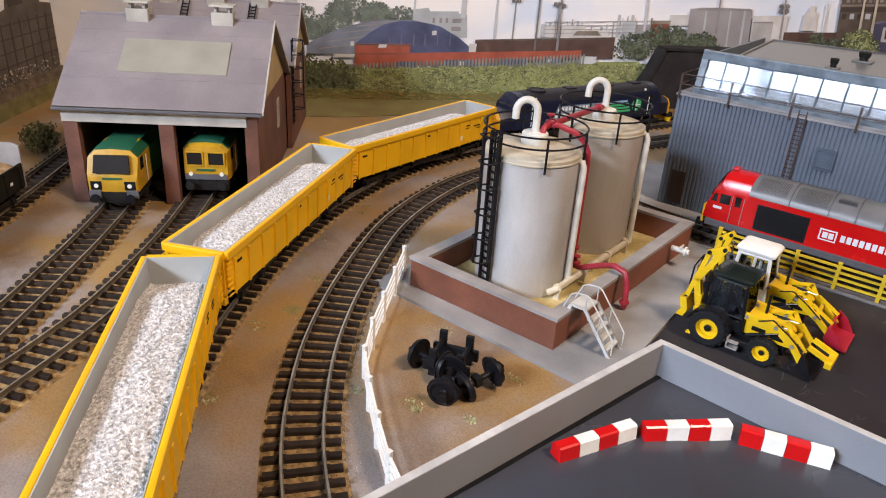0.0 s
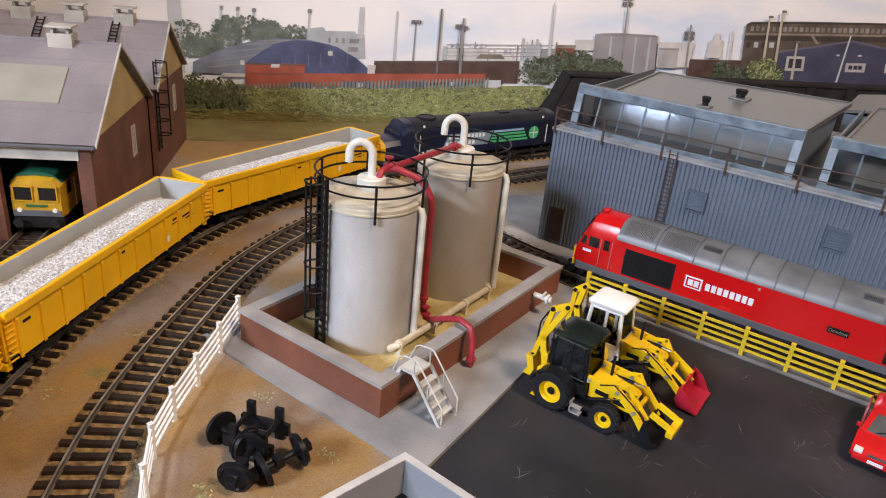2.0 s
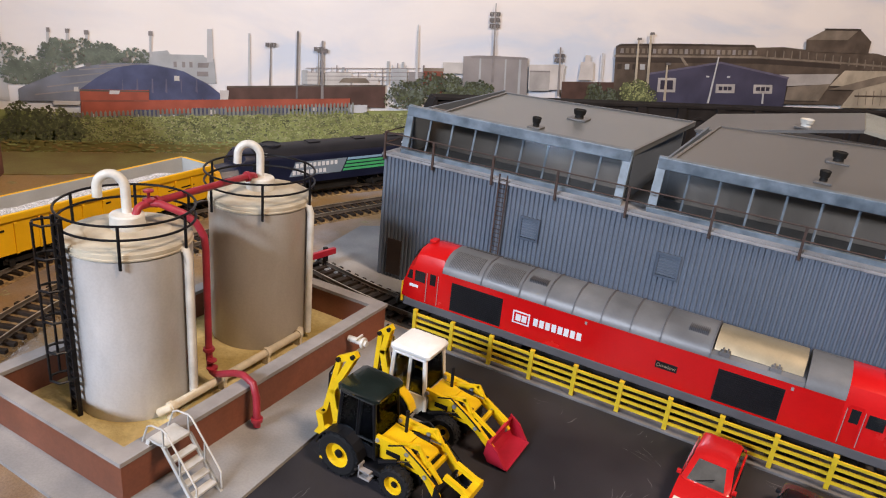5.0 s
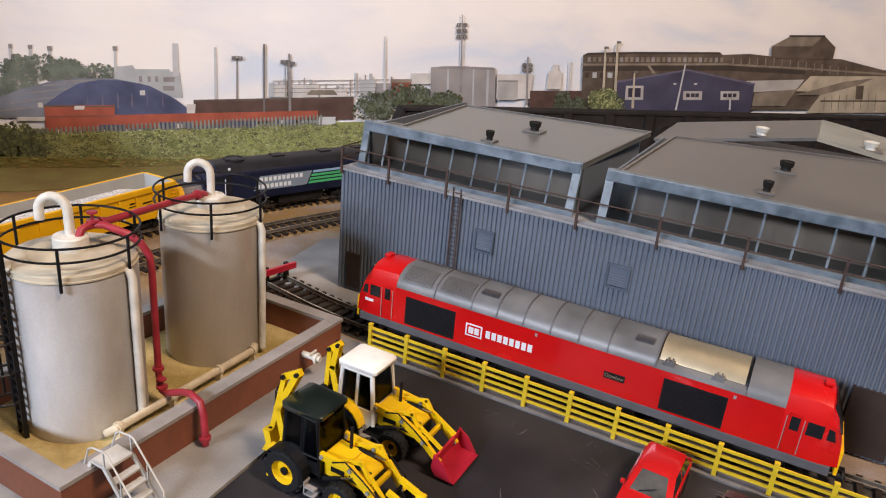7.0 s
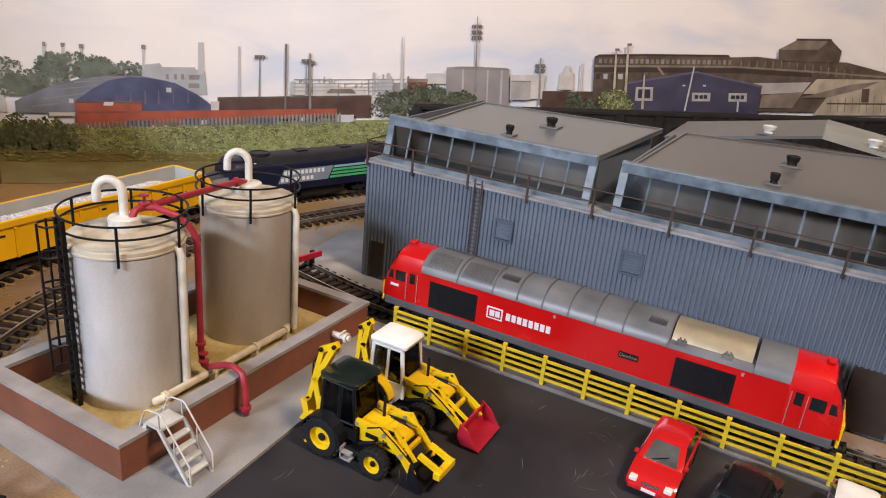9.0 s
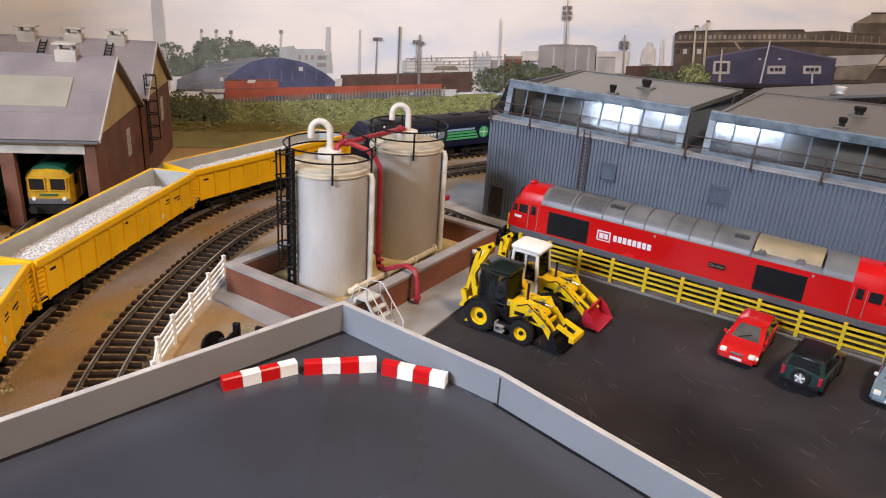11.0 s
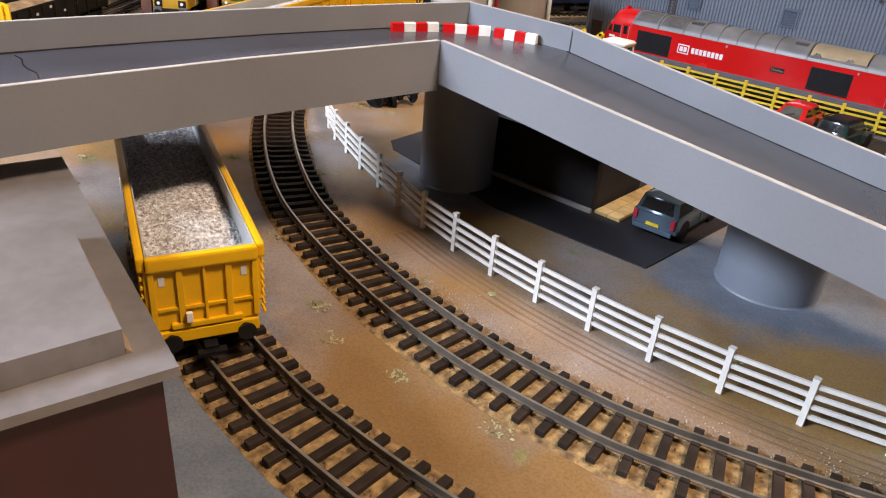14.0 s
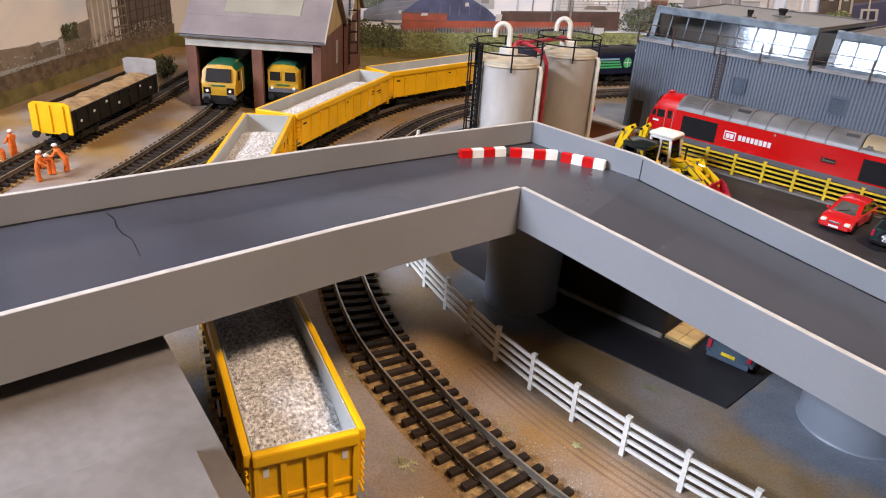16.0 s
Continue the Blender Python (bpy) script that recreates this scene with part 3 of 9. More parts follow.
def deck_sheen(m):
    """Blend a painted sheen, bluer and paler, into the road colour towards the end of the second arm."""
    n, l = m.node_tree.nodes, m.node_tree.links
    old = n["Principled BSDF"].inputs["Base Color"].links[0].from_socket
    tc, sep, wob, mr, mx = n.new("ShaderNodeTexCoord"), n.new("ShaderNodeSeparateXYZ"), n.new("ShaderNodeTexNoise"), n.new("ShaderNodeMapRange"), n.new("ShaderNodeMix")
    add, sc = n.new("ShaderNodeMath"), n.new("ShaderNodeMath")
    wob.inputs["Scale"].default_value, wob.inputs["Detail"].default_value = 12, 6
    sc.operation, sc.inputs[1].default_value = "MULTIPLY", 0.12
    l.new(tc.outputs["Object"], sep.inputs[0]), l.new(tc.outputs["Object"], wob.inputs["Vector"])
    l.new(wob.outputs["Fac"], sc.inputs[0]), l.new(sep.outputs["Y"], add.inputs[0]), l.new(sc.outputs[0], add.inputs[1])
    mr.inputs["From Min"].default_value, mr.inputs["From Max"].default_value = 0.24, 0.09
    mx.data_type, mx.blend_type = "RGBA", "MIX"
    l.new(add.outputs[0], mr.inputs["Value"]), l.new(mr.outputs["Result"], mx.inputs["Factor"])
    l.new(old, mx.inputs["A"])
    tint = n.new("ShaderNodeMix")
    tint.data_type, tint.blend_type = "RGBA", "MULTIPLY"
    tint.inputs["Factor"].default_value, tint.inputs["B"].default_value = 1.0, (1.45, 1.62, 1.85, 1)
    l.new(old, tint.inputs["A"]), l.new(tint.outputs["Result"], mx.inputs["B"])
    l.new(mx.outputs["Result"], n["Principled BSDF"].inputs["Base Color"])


deck_sheen(M["deck"])


def ramp():
    top = [(-133.8, 214.3, 89.0), (-61, 209.9, 88.4), (-18.4, 207.6, 82.5), (37.6, 204.3, 75.3), (90, 201, 68.8), (240, 192, 50.5)]
    inner_top = [(-69.2, 121.0, 88.8), (-44.8, 119.4, 87.0), (-15, 117.2, 84.7), (26.2, 113.8, 81.4), (107, 107, 75.0), (250, 95, 62)]
    left_out = [(-133.8, 214.3, 89.0), (-158, 93.5, 89.4), (-173.5, 20, 88.4), (-186, -40, 87.0), (-243, -310, 79)]
    left_in = [(-69.2, 121.0, 88.8), (-82.6, 36.4, 88.2), (-91, -24, 87.0), (-97.5, -70, 85.6), (-133, -320, 78)]
    r = thing("road_ramp", "grey-painted card road ramp with plain parapets", "road ramp", kind="structure")

    def parapet(line, drop, thick, side, name):
        rings = []
        for i, (x, y, z) in enumerate(line):
            a, b = Vector(line[max(i - 1, 0)]), Vector(line[min(i + 1, len(line) - 1)])
            d = (b - a).normalized()
            nrm = Vector((-d.y, d.x, 0)).normalized() * side * thick
            rings.append([(x, y, z), (x + nrm.x, y + nrm.y, z), (x + nrm.x, y + nrm.y, z - drop), (x, y, z - drop)])
        return part("parapet", loft(bmesh.new(), rings), M["ramp"], r)
    # outer parapet of the far arm, its neighbour on the near arm, and the two inner ones
    parapet(top, 20, 2.4, -1, "far")
    parapet(left_out, 20, 2.4, 1, "side")
    parapet(inner_top, 18.2, 2.4, 1, "near")
    parapet(left_in, 21, 2.4, -1, "inner")
    # deck: two arms meeting at the corner
    bm = bmesh.new()
    dz = 11.5

    def strip(a, b):
        n = min(len(a), len(b))
        up = [[bm.verts.new((p[0], p[1], p[2] - dz)) for p in (a[i], b[i])] for i in range(n)]
        lo = [[bm.verts.new((p[0], p[1], p[2] - dz - 5)) for p in (a[i], b[i])] for i in range(n)]
        for i in range(n - 1):
            bm.faces.new((up[i][0], up[i][1], up[i + 1][1], up[i + 1][0]))
            bm.faces.new((lo[i][0], lo[i + 1][0], lo[i + 1][1], lo[i][1]))
            bm.faces.new((up[i][0], up[i + 1][0], lo[i + 1][0], lo[i][0]))
            bm.faces.new((up[i][1], lo[i][1], lo[i + 1][1], up[i + 1][1]))
    mitre = ((-131.2, 212.0, 89.0), (-71.8, 123.5, 88.8))
    strip([mitre[0]] + [(p[0], p[1] - 2.4, p[2]) for p in top[1:]], [mitre[1]] + [(p[0], p[1] + 2.4, p[2]) for p in inner_top[1:]])
    strip([mitre[0]] + [(p[0] + 2.4, p[1], p[2]) for p in left_out[1:]], [mitre[1]] + [(p[0] - 2.4, p[1], p[2]) for p in left_in[1:]])
    part("deck", bm, M["deck"], r, "dark worn road surface, a bluish sheen painted along one arm")
    for x, y, r0, zp in ((-105, 181, 20.4, 71.3), (63.5, 204, 22.2, 56.5)):
        bm = lathe(bmesh.new(), [(r0 + 0.5, -0.6), (r0 + 0.3, -0.2), (r0, 0.2), (r0, zp - 0.5), (r0 - 0.4, zp)], x, y, 64)
        smooth(part("pillar", bm, M["pillar"], r, "round grey pillar"), 30)
    # joint where the two card lengths of the far parapet meet
    part("joint", boxes((-60.0, 206.9, 77, -59.7, 207.4, 87.4)), M["sole_grey"], r)
    # pale worn card edge along the parapet tops, dark wavy strip where the road meets them
    def strip_along(name, line, z0, z1, a, b, side, mat, label):
        rings = []
        for i, (x, y, z) in enumerate(line):
            p, q = Vector(line[max(i - 1, 0)]), Vector(line[min(i + 1, len(line) - 1)])
            d = (q - p).normalized()
            nv = Vector((-d.y, d.x, 0)).normalized() * side
            w = 0.9 * noise.noise((x * 0.05, y * 0.05, 1.0)) if name == "dark_strip" else 0.0
            rings.append([(x + nv.x * a, y + nv.y * a, z + z0), (x + nv.x * (b + w), y + nv.y * (b + w), z + z0), (x + nv.x * (b + w), y + nv.y * (b + w), z + z1), (x + nv.x * a, y + nv.y * a, z + z1)])
        part(name, loft(bmesh.new(), rings), mat, r, label)

    def finer(line, n=8):
        return [tuple(Vector(p).lerp(Vector(q), k / n)) for p, q in zip(line, line[1:]) for k in range(n)] + [line[-1]]
    for line, side in ((top, -1), (left_out, 1), (inner_top, 1), (left_in, -1)):
        strip_along("card_edge", line, 0.02, 0.22, 0.1, 2.3, side, M["card_edge"], "pale worn card edge")
    for line, side in ((top[1:], -1), (left_out, 1)):
        strip_along("dark_strip", finer(line), -11.6, -11.3, 2.3, 3.7, side, M["black"], "dark wavy strip beside the road")
    # fine crack across the near arm
    bm = bmesh.new()
    for k in range(6):
        xa, xb = -172 + 7 * k, -172 + 7 * (k + 1)
        ya, yb = -10.5 + 1.0 * math.sin(k * 1.9) - 0.9 * k, -10.5 + 1.0 * math.sin((k + 1) * 1.9) - 0.9 * (k + 1)
        rod(bm, (xa, ya, 76.2 - 0.008 * (xa + 172)), (xb, yb, 76.2 - 0.008 * (xb + 172)), 0.24 - 0.03 * k, 5)
    part("crack", bm, M["black"], r, "thin dark crack")
    return r


ramp()


def kerb_barrier(x0, y0, x1, y1):
    d = Vector((x1 - x0, y1 - y0, 0))
    b = thing("road_barrier", "red and white plastic road barrier on the ramp", "barrier", at(x0, y0, 76.9, math.degrees(math.atan2(d.y, d.x))), "road barriers")
    n = d.length / 4
    for k in range(4):
        bm = bmesh.new()
        slice_x(bm, [(-2.3, 0), (2.3, 0), (1.8, 4.6), (1.3, 5.0), (-1.3, 5.0), (-1.8, 4.6)], n * k + 0.1, n * (k + 1) - 0.1)
        part("block", bm, M["red"] if k % 2 == 0 else M["white"], b, "red block" if k % 2 == 0 else "white block")


kerb_barrier(-136.5, 156.5, -125.6, 180)
kerb_barrier(-123, 181, -105, 199)
kerb_barrier(-102, 199.2, -79.5, 206)


# ---- the brick bund with its two tanks ----
BUND = [(-318, 310.5), (-217, 309), (-215, 493), (-316, 493)]


def inset_poly(pts, d):
    n, out = len(pts), []
    for i in range(n):
        p, a, b = Vector(pts[i]), Vector(pts[i - 1]), Vector(pts[(i + 1) % n])
        u, w = (p - a).normalized(), (b - p).normalized()
        nu, nw = Vector((-u.y, u.x)), Vector((-w.y, w.x))
        k = (nu + nw) / (1 + nu.dot(nw))
        out.append((p.x + k.x * d, p.y + k.y * d))
    return out


def frame_ring(outer, inner, z0, z1):
    bm = bmesh.new()
    n = len(outer)
    v = [[bm.verts.new((*p, z)) for p in ring] for ring, z in ((outer, z0), (outer, z1), (inner, z1), (inner, z0))]
    for a, b in ((0, 1), (1, 2), (2, 3), (3, 0)):
        for i in range(n):
            bm.faces.new((v[a][i], v[a][(i + 1) % n], v[b][(i + 1) % n], v[b][i]))
    return bm


bund = thing("bund_wall", "low brown brick bund with grey coping round the tanks", "bund wall", kind="structure")
part("brick_core", frame_ring(BUND, inset_poly(BUND, 6), 1.0, 18.5), M["brick_dark"], bund)
part("coping", frame_ring(inset_poly(BUND, -0.8), inset_poly(BUND, 7), 18.6, 20.6), M["coping"], bund, "grey stone coping")
tagged(mesh_object("bund_floor", prism(bmesh.new(), inset_poly(BUND, 6.2), 1.3, 3.0), M["sand"]), "sandy scatter on the floor of the bund", "bund floor", kind="structure")


def storage_tank(cx, cy, r, h, face, ladder, shell):
    t = thing("storage_tank", "pale grey cylindrical storage tank with railed top" + (" and black caged ladder" if ladder else ""), "storage tank", at(cx, cy, 3.0), "storage tanks")
    smooth(part("shell", lathe(bmesh.new(), [(r - 0.3, 0), (r, 0.8), (r, h - 4.6)]), M[shell], t), 30)
    smooth(part("top_band", lathe(bmesh.new(), [(r - 0.6, h - 4.6), (r - 0.6, h - 4.0), (r + 0.5, h - 3.8), (r + 0.5, h - 3.1), (r + 0.1, h - 2.9), (r + 0.1, h - 1.0), (r - 0.8, h - 0.4)], seg=48), M["tank_band"], t, "stained cream rim"), 30)
    smooth(part("lid", lathe(bmesh.new(), [(r - 0.9, h - 0.4), (r - 2.2, h), (r * 0.68, h + 0.7), (r * 0.66, h + 1.1), (r * 0.5, h + 1.5), (r * 0.3, h + 1.9)]), M["tank_band"], t, "stained cream domed lid"), 30)
    smooth(part("manhole", lathe(bmesh.new(), [(8.0, h + 0.8), (7.6, h + 1.4), (7.6, h + 7.8), (7.0, h + 8.5), (2.4, h + 8.8)], seg=32), M["pipe_white"], t), 30)
    # hooked vent
    ux, uy = face
    arch = [(0, 0, h + 7), (0, 0, h + 20)] + [(-ux * (6 - 6 * math.cos(radians(a))), -uy * (6 - 6 * math.cos(radians(a))), h + 20 + 6.5 * math.sin(radians(a))) for a in range(15, 181, 15)] + [(-ux * 12.1, -uy * 12.1, h + 15.5)]
    smooth(part("vent_pipe", tube(bmesh.new(), arch, 2.15, 14), M["pipe_white"], t, "white hooked vent pipe"), 50)
    # railing hoops and posts
    rr = r + 1.8
    for z in (h + 6.6, h + 12.8):
        part("hoop", tube(bmesh.new(), ring_pts(0, 0, z, rr, 48), 0.6, 6, True), M["black"], t)
    for k in range(6):
        a = radians(60 * k + 15)
        part("railing_post", rods(0.7, ((rr * math.cos(a), rr * math.sin(a), h - 7), (rr * math.cos(a), rr * math.sin(a), h + 13.0))), M["black"], t)
    # curved feed pipe down the side facing the yard
    dx, dy = 0.966, 0.26
    px, py = dx * (r + 2.6), dy * (r + 2.6)
    down = [(dx * (r - 4), dy * (r - 4), h - 5.0), (dx * (r - 1), dy * (r - 1), h - 3.6), (dx * (r + 1.4), dy * (r + 1.4), h - 4.4), (px, py, h - 7.5), (px, py, 6), (px, py, 4)]
    smooth(part("down_pipe", tube(bmesh.new(), down, 2.0, 12), M["pipe_white"], t, "off-white down pipe"), 50)
    if ladder:
        lx, ly = ladder
        lad = Vector((lx, ly, 0)).normalized()
        sd = Vector((-lad.y, lad.x, 0))
        turn = math.degrees(math.atan2(lad.y, lad.x))
        for q in (-3.4, 3.4):
            p = lad * (r + 2.4) + sd * q
            part("ladder_stile", boxes((-1.0, -0.7, 0, 1.0, 0.7, h + 12.5), bevel=0.15), M["black"], t).matrix_local = at(p.x, p.y, 0, turn)
        for k in range(20):
            z = 3 + k * (h + 4) / 20
            part("rung", rods(0.75, (lad * (r + 2.4) - sd * 3.4 + Vector((0, 0, z)), lad * (r + 2.4) + sd * 3.4 + Vector((0, 0, z)))), M["black"], t)
        cage = [(2.6, -3.8), (6.0, -5.2), (10.0, -4.6), (12.0, 0.0), (10.0, 4.6), (6.0, 5.2), (2.6, 3.8)]
        for k in range(6):
            z = 21 + k * (h - 10) / 5
            part("cage_hoop", tube(bmesh.new(), [lad * (r + u) + sd * w + Vector((0, 0, z)) for u, w in cage], 0.6, 6), M["black"], t)
        for u, w in (cage[1], cage[3], cage[5]):
            p = lad * (r + u) + sd * w
            part("cage_bar", boxes((p.x - 0.42, p.y - 0.42, 20.6, p.x + 0.42, p.y + 0.42, h + 12)), M["black"], t)
    return t


TANK_R, TANK_H = 27.7, 85.0
storage_tank(-274.5, 363.5, TANK_R, TANK_H, (0.80, 0.60), (-0.22, -0.975), "tank")
storage_tank(-274, 448.5, TANK_R, TANK_H, (0.80, 0.60), None, "tank_warm_lit")


# ---- fences ----
def rail_fence(line, label, mat, height, post, rails, category="fence", group="fence panels"):
    """Post-and-rail fence along points: a thing with each post and each rail as a part."""
    f = thing("fence", label, category, group=group)
    for x, y, z in line:
        part("post", boxes((-post / 2, -post / 2, 0, post / 2, post / 2, height), (-post / 2 - 0.15, -post / 2 - 0.15, height, post / 2 + 0.15, post / 2 + 0.15, height + 0.5)), mat, f).matrix_local = at(x, y, z, 0)
    for (x0, y0, z0), (x1, y1, z1) in zip(line, line[1:]):
        a = math.atan2(y1 - y0, x1 - x0)
        ln = math.hypot(x1 - x0, y1 - y0)
        for z in rails:
            part("rail", boxes((0, -0.55, z - 0.75, ln, 0.55, z + 0.75)), mat, f).matrix_local = at(x0, y0, z0, math.degrees(a))
    return f


rail_fence([(-197.5 + 25.55 * k, 497.5 + 2, 1.6) for k in range(22)], "yellow-painted post and rail fence along the yard", M["fence_yellow"], 18.0, 2.2, (3.8, 7.8, 11.8, 15.6))
WF = [(-333.4, 321.8), (-318, 296.4), (-302.4, 270.2), (-287.8, 246.2), (-272.8, 225.3), (-254, 209), (-234.2, 193.5), (-214.8, 179.5), (-195, 168.5), (-172.5, 158.5), (-148, 148), (-122.5, 138.5), (-98, 129.8), (-73, 121.9), (-47.6, 116.2), (-21.8, 112), (4.1, 109.4), (30, 108.3), (56, 108.6), (82, 110.8), (108, 115.4), (133.5, 122), (158, 130.5), (182, 140.7)]
rail_fence([(x, y, -0.6) for x, y in WF], "white-painted post and rail fence beside the inner track", M["white"], 18.5, 2.0, (4.0, 8.0, 12.0, 16.0))


# ---- the corrugated shed ----
def corrugated(x0, x1, y, z0, z1, pitch=3.05, depth=0.95):
    bm = bmesh.new()
    n = int((x1 - x0) / pitch)
    prof = []
    for k in range(n):
        x = x0 + k * pitch
        prof += [(x, 0.0), (x + pitch * 0.32, 0.0), (x + pitch * 0.46, -depth), (x + pitch * 0.84, -depth)]
    prof.append((x1, 0.0))
    lo, hi = [bm.verts.new((x, y + d, z0)) for x, d in prof], [bm.verts.new((x, y + d, z1)) for x, d in prof]
    for i in range(len(prof) - 1):
        bm.faces.new((lo[i], lo[i + 1], hi[i + 1], hi[i]))
    bl, bh = [bm.verts.new((x, y + 3, z)) for x, z in ((x0, z0), (x1, z0))], [bm.verts.new((x, y + 3, z)) for x, z in ((x0, z1), (x1, z1))]
    bm.faces.new((bl[0], bh[0], bh[1], bl[1]))
    return bm


M["louvre"] = material("louvre_dark_blue", (0.075, 0.10, 0.14), 0.5, var=0.2, scale=60)
XL, XR, YF, YB, ZW = -269.5, 330.0, 565.0, 766.0, 89.6
shed = thing("industrial_shed", "blue-grey corrugated industrial shed with glazed clerestory", "industrial shed", kind="structure")
part("front_wall", corrugated(XL, XR, YF, 0, ZW), M["wall_grey"], shed, "blue-grey corrugated sheet wall")
part("end_wall", boxes((XL, YF + 3.2, 0, XL + 3, YB, ZW), (XR - 3, YF + 3.2, 0, XR, YB, ZW)), M["wall_grey"], shed)
part("back_wall", boxes((XL + 3.2, YB - 3, 0, XR - 3.2, YB, ZW)), M["wall_grey"], shed)
part("ledge", boxes((XL - 1, YF - 2.2, ZW + 0.1, XR, YF + 24, ZW + 1.8), bevel=0.3), M["ledge"], shed, "pale weathered walkway ledge")
part("rear_deck", boxes((XL - 1, YF + 24.2, ZW + 0.1, XR, YB, ZW + 1.5)), M["roof_grey"], shed)
part("door", boxes((-261.5, YF - 1.6, 4.5, -250, YF + 0.4, 31), bevel=0.2), M["door_brown"], shed, "dark brown side door")
part("door", boxes((60, YF - 1.6, 1.4, 84, YF + 0.4, 40), bevel=0.2), M["door_brown"], shed, "dark brown side door")
for x0, x1 in ((-164, -150.6), (-77.3, -63.5)):
    lv = part("louvre", boxes((x0, YF - 2.2, 57.2, x1, YF - 0.2, 58.6), (x0, YF - 2.2, 71.1, x1, YF - 0.2, 72.5), (x0, YF - 2.2, 58.6, x0 + 1.3, YF - 0.2, 71.1), (x1 - 1.3, YF - 2.2, 58.6, x1, YF - 0.2, 71.1)), M["louvre"], shed, "louvred vent")
    for k in range(7):
        part("slat", boxes((x0 + 1.3, -0.3, -0.7, x1 - 1.3, 0.3, 0.7)), M["louvre"], lv).matrix_local = at(0, YF - 1.2, 59.8 + k * 1.7, 0, -35)
for x in (-181.0, -175.7):
    part("ladder_stile", boxes((x - 0.4, YF - 3.6, 40, x + 0.4, YF - 2.8, 96)), M["rust"], shed)
for k in range(18):
    part("rung", rods(0.3, ((-181.0, YF - 3.2, 42 + 3 * k), (-175.7, YF - 3.2, 42 + 3 * k)), seg=6), M["rust"], shed)
for k in range(4):
    part("ledge_rib", boxes((XL, YF - 0.6 + 1.7 * k, ZW + 1.85, XR - 1, YF + 0.1 + 1.7 * k, ZW + 2.3)), M["ledge"], shed)
# walkway railing
posts = [-268, -230.3, -186.8, -143.8, -100, -52.5, -6.5, 40.5, 87, 133, 179, 225, 271, 317]
for x in posts:
    part("railing_post", boxes((x - 0.7, YF - 3.2, ZW - 2, x + 0.7, YF - 2.0, ZW + 17)), M["rust"], shed)
for z in (ZW + 9, ZW + 16.5):
    part("handrail", rods(0.45, ((-268.5, YF - 2.6, z), (317, YF - 2.6, z))), M["rust"], shed)
for x, y in ((-268.5, 606), (-268.5, 656), (-268.5, 726)):
    part("railing_post", boxes((x - 0.6, y - 0.6, ZW, x + 0.6, y + 0.6, ZW + 17)), M["rust"], shed)
for z in (ZW + 9, ZW + 16.5):
    part("handrail", rods(0.45, ((-268.5, YF - 2.6, z), (-268.5, 746, z))), M["rust"], shed)


M["lining"] = material("clerestory_lining", (0.13, 0.105, 0.085), 0.6, var=0.5, scale=11, second=(0.27, 0.225, 0.19))


def clerestory(x0, x1, lights, roof, roof_mat):
    """A glazed front leaning back, with its flat roof behind."""
    u = part("clerestory", boxes((x0, 570.6, ZW + 1.8, x1, 574.6, ZW + 5.2), (x0, 576.2, 116.8, x1, 582, 123.5), bevel=0.4), M["frame_blue"], shed, "blue-grey window band")
    for xa in (x0 - 0.4, x1 - 4.6):
        part("end_stile", loft(bmesh.new(), [[(xa, y - 1.6, z), (xa + 5, y - 1.6, z), (xa + 5, y + 1.8, z), (xa, y + 1.8, z)] for y, z in ((572.4, ZW + 2.2), (579.4, 123.8))]), M["frame_blue"], u)
    for k in range(lights + 1):
        x = x0 + 1 + (x1 - x0 - 2) * k / lights
        bm = bmesh.new()
        rod(bm, (x, 572.4, ZW + 3), (x, 579.2, 121), 0.75, 6)
        part("mullion", bm, M["frame_blue"], u)
        if k < lights:
            xb = x0 + 1 + (x1 - x0 - 2) * (k + 1) / lights
            bm = bmesh.new()
            v = [bm.verts.new(p) for p in ((x + 0.7, 572.3, ZW + 4), (xb - 0.7, 572.3, ZW + 4), (xb - 0.7, 579.1, 119.6), (x + 0.7, 579.1, 119.6), (x + 0.7, 572.8, ZW + 4), (xb - 0.7, 572.8, ZW + 4), (xb - 0.7, 579.6, 119.6), (x + 0.7, 579.6, 119.6))]
            for f in ((0, 1, 2, 3), (7, 6, 5, 4), (0, 4, 5, 1), (1, 5, 6, 2), (2, 6, 7, 3), (3, 7, 4, 0)):
                bm.faces.new([v[i] for i in f])
            part("pane", bm, M["clear"], u)
    part("cheek", boxes((x1 - 1.5, 583, ZW + 1.8, x1, 731, 119.5), (x0, 583, ZW + 1.8, x0 + 1.5, 731, 119.5)), M["wall_grey"], shed)
    part("roof_panel", prism(bmesh.new(), roof, 119.6, 122.2), roof_mat, shed, "flat grey roof")
    part("roof_edge", frame_ring(inset_poly(roof, -0.2), inset_poly(roof, 1.6), 122.3, 123.3), M["roof_grey"], shed)
    part("lining", boxes((x0 + 2, 606, ZW + 1.8, x1 - 2, 608, 119)), M["lining"], shed, "grey-brown inner wall")


clerestory(-260.5, -106, 9, [(-236, 582), (-106, 582), (-98, 724), (-245, 700)], M["roof_sheen"])
clerestory(-90, 68, 9, [(-84, 582), (70, 582), (78, 770), (-81, 724)], M["roof_grey"])


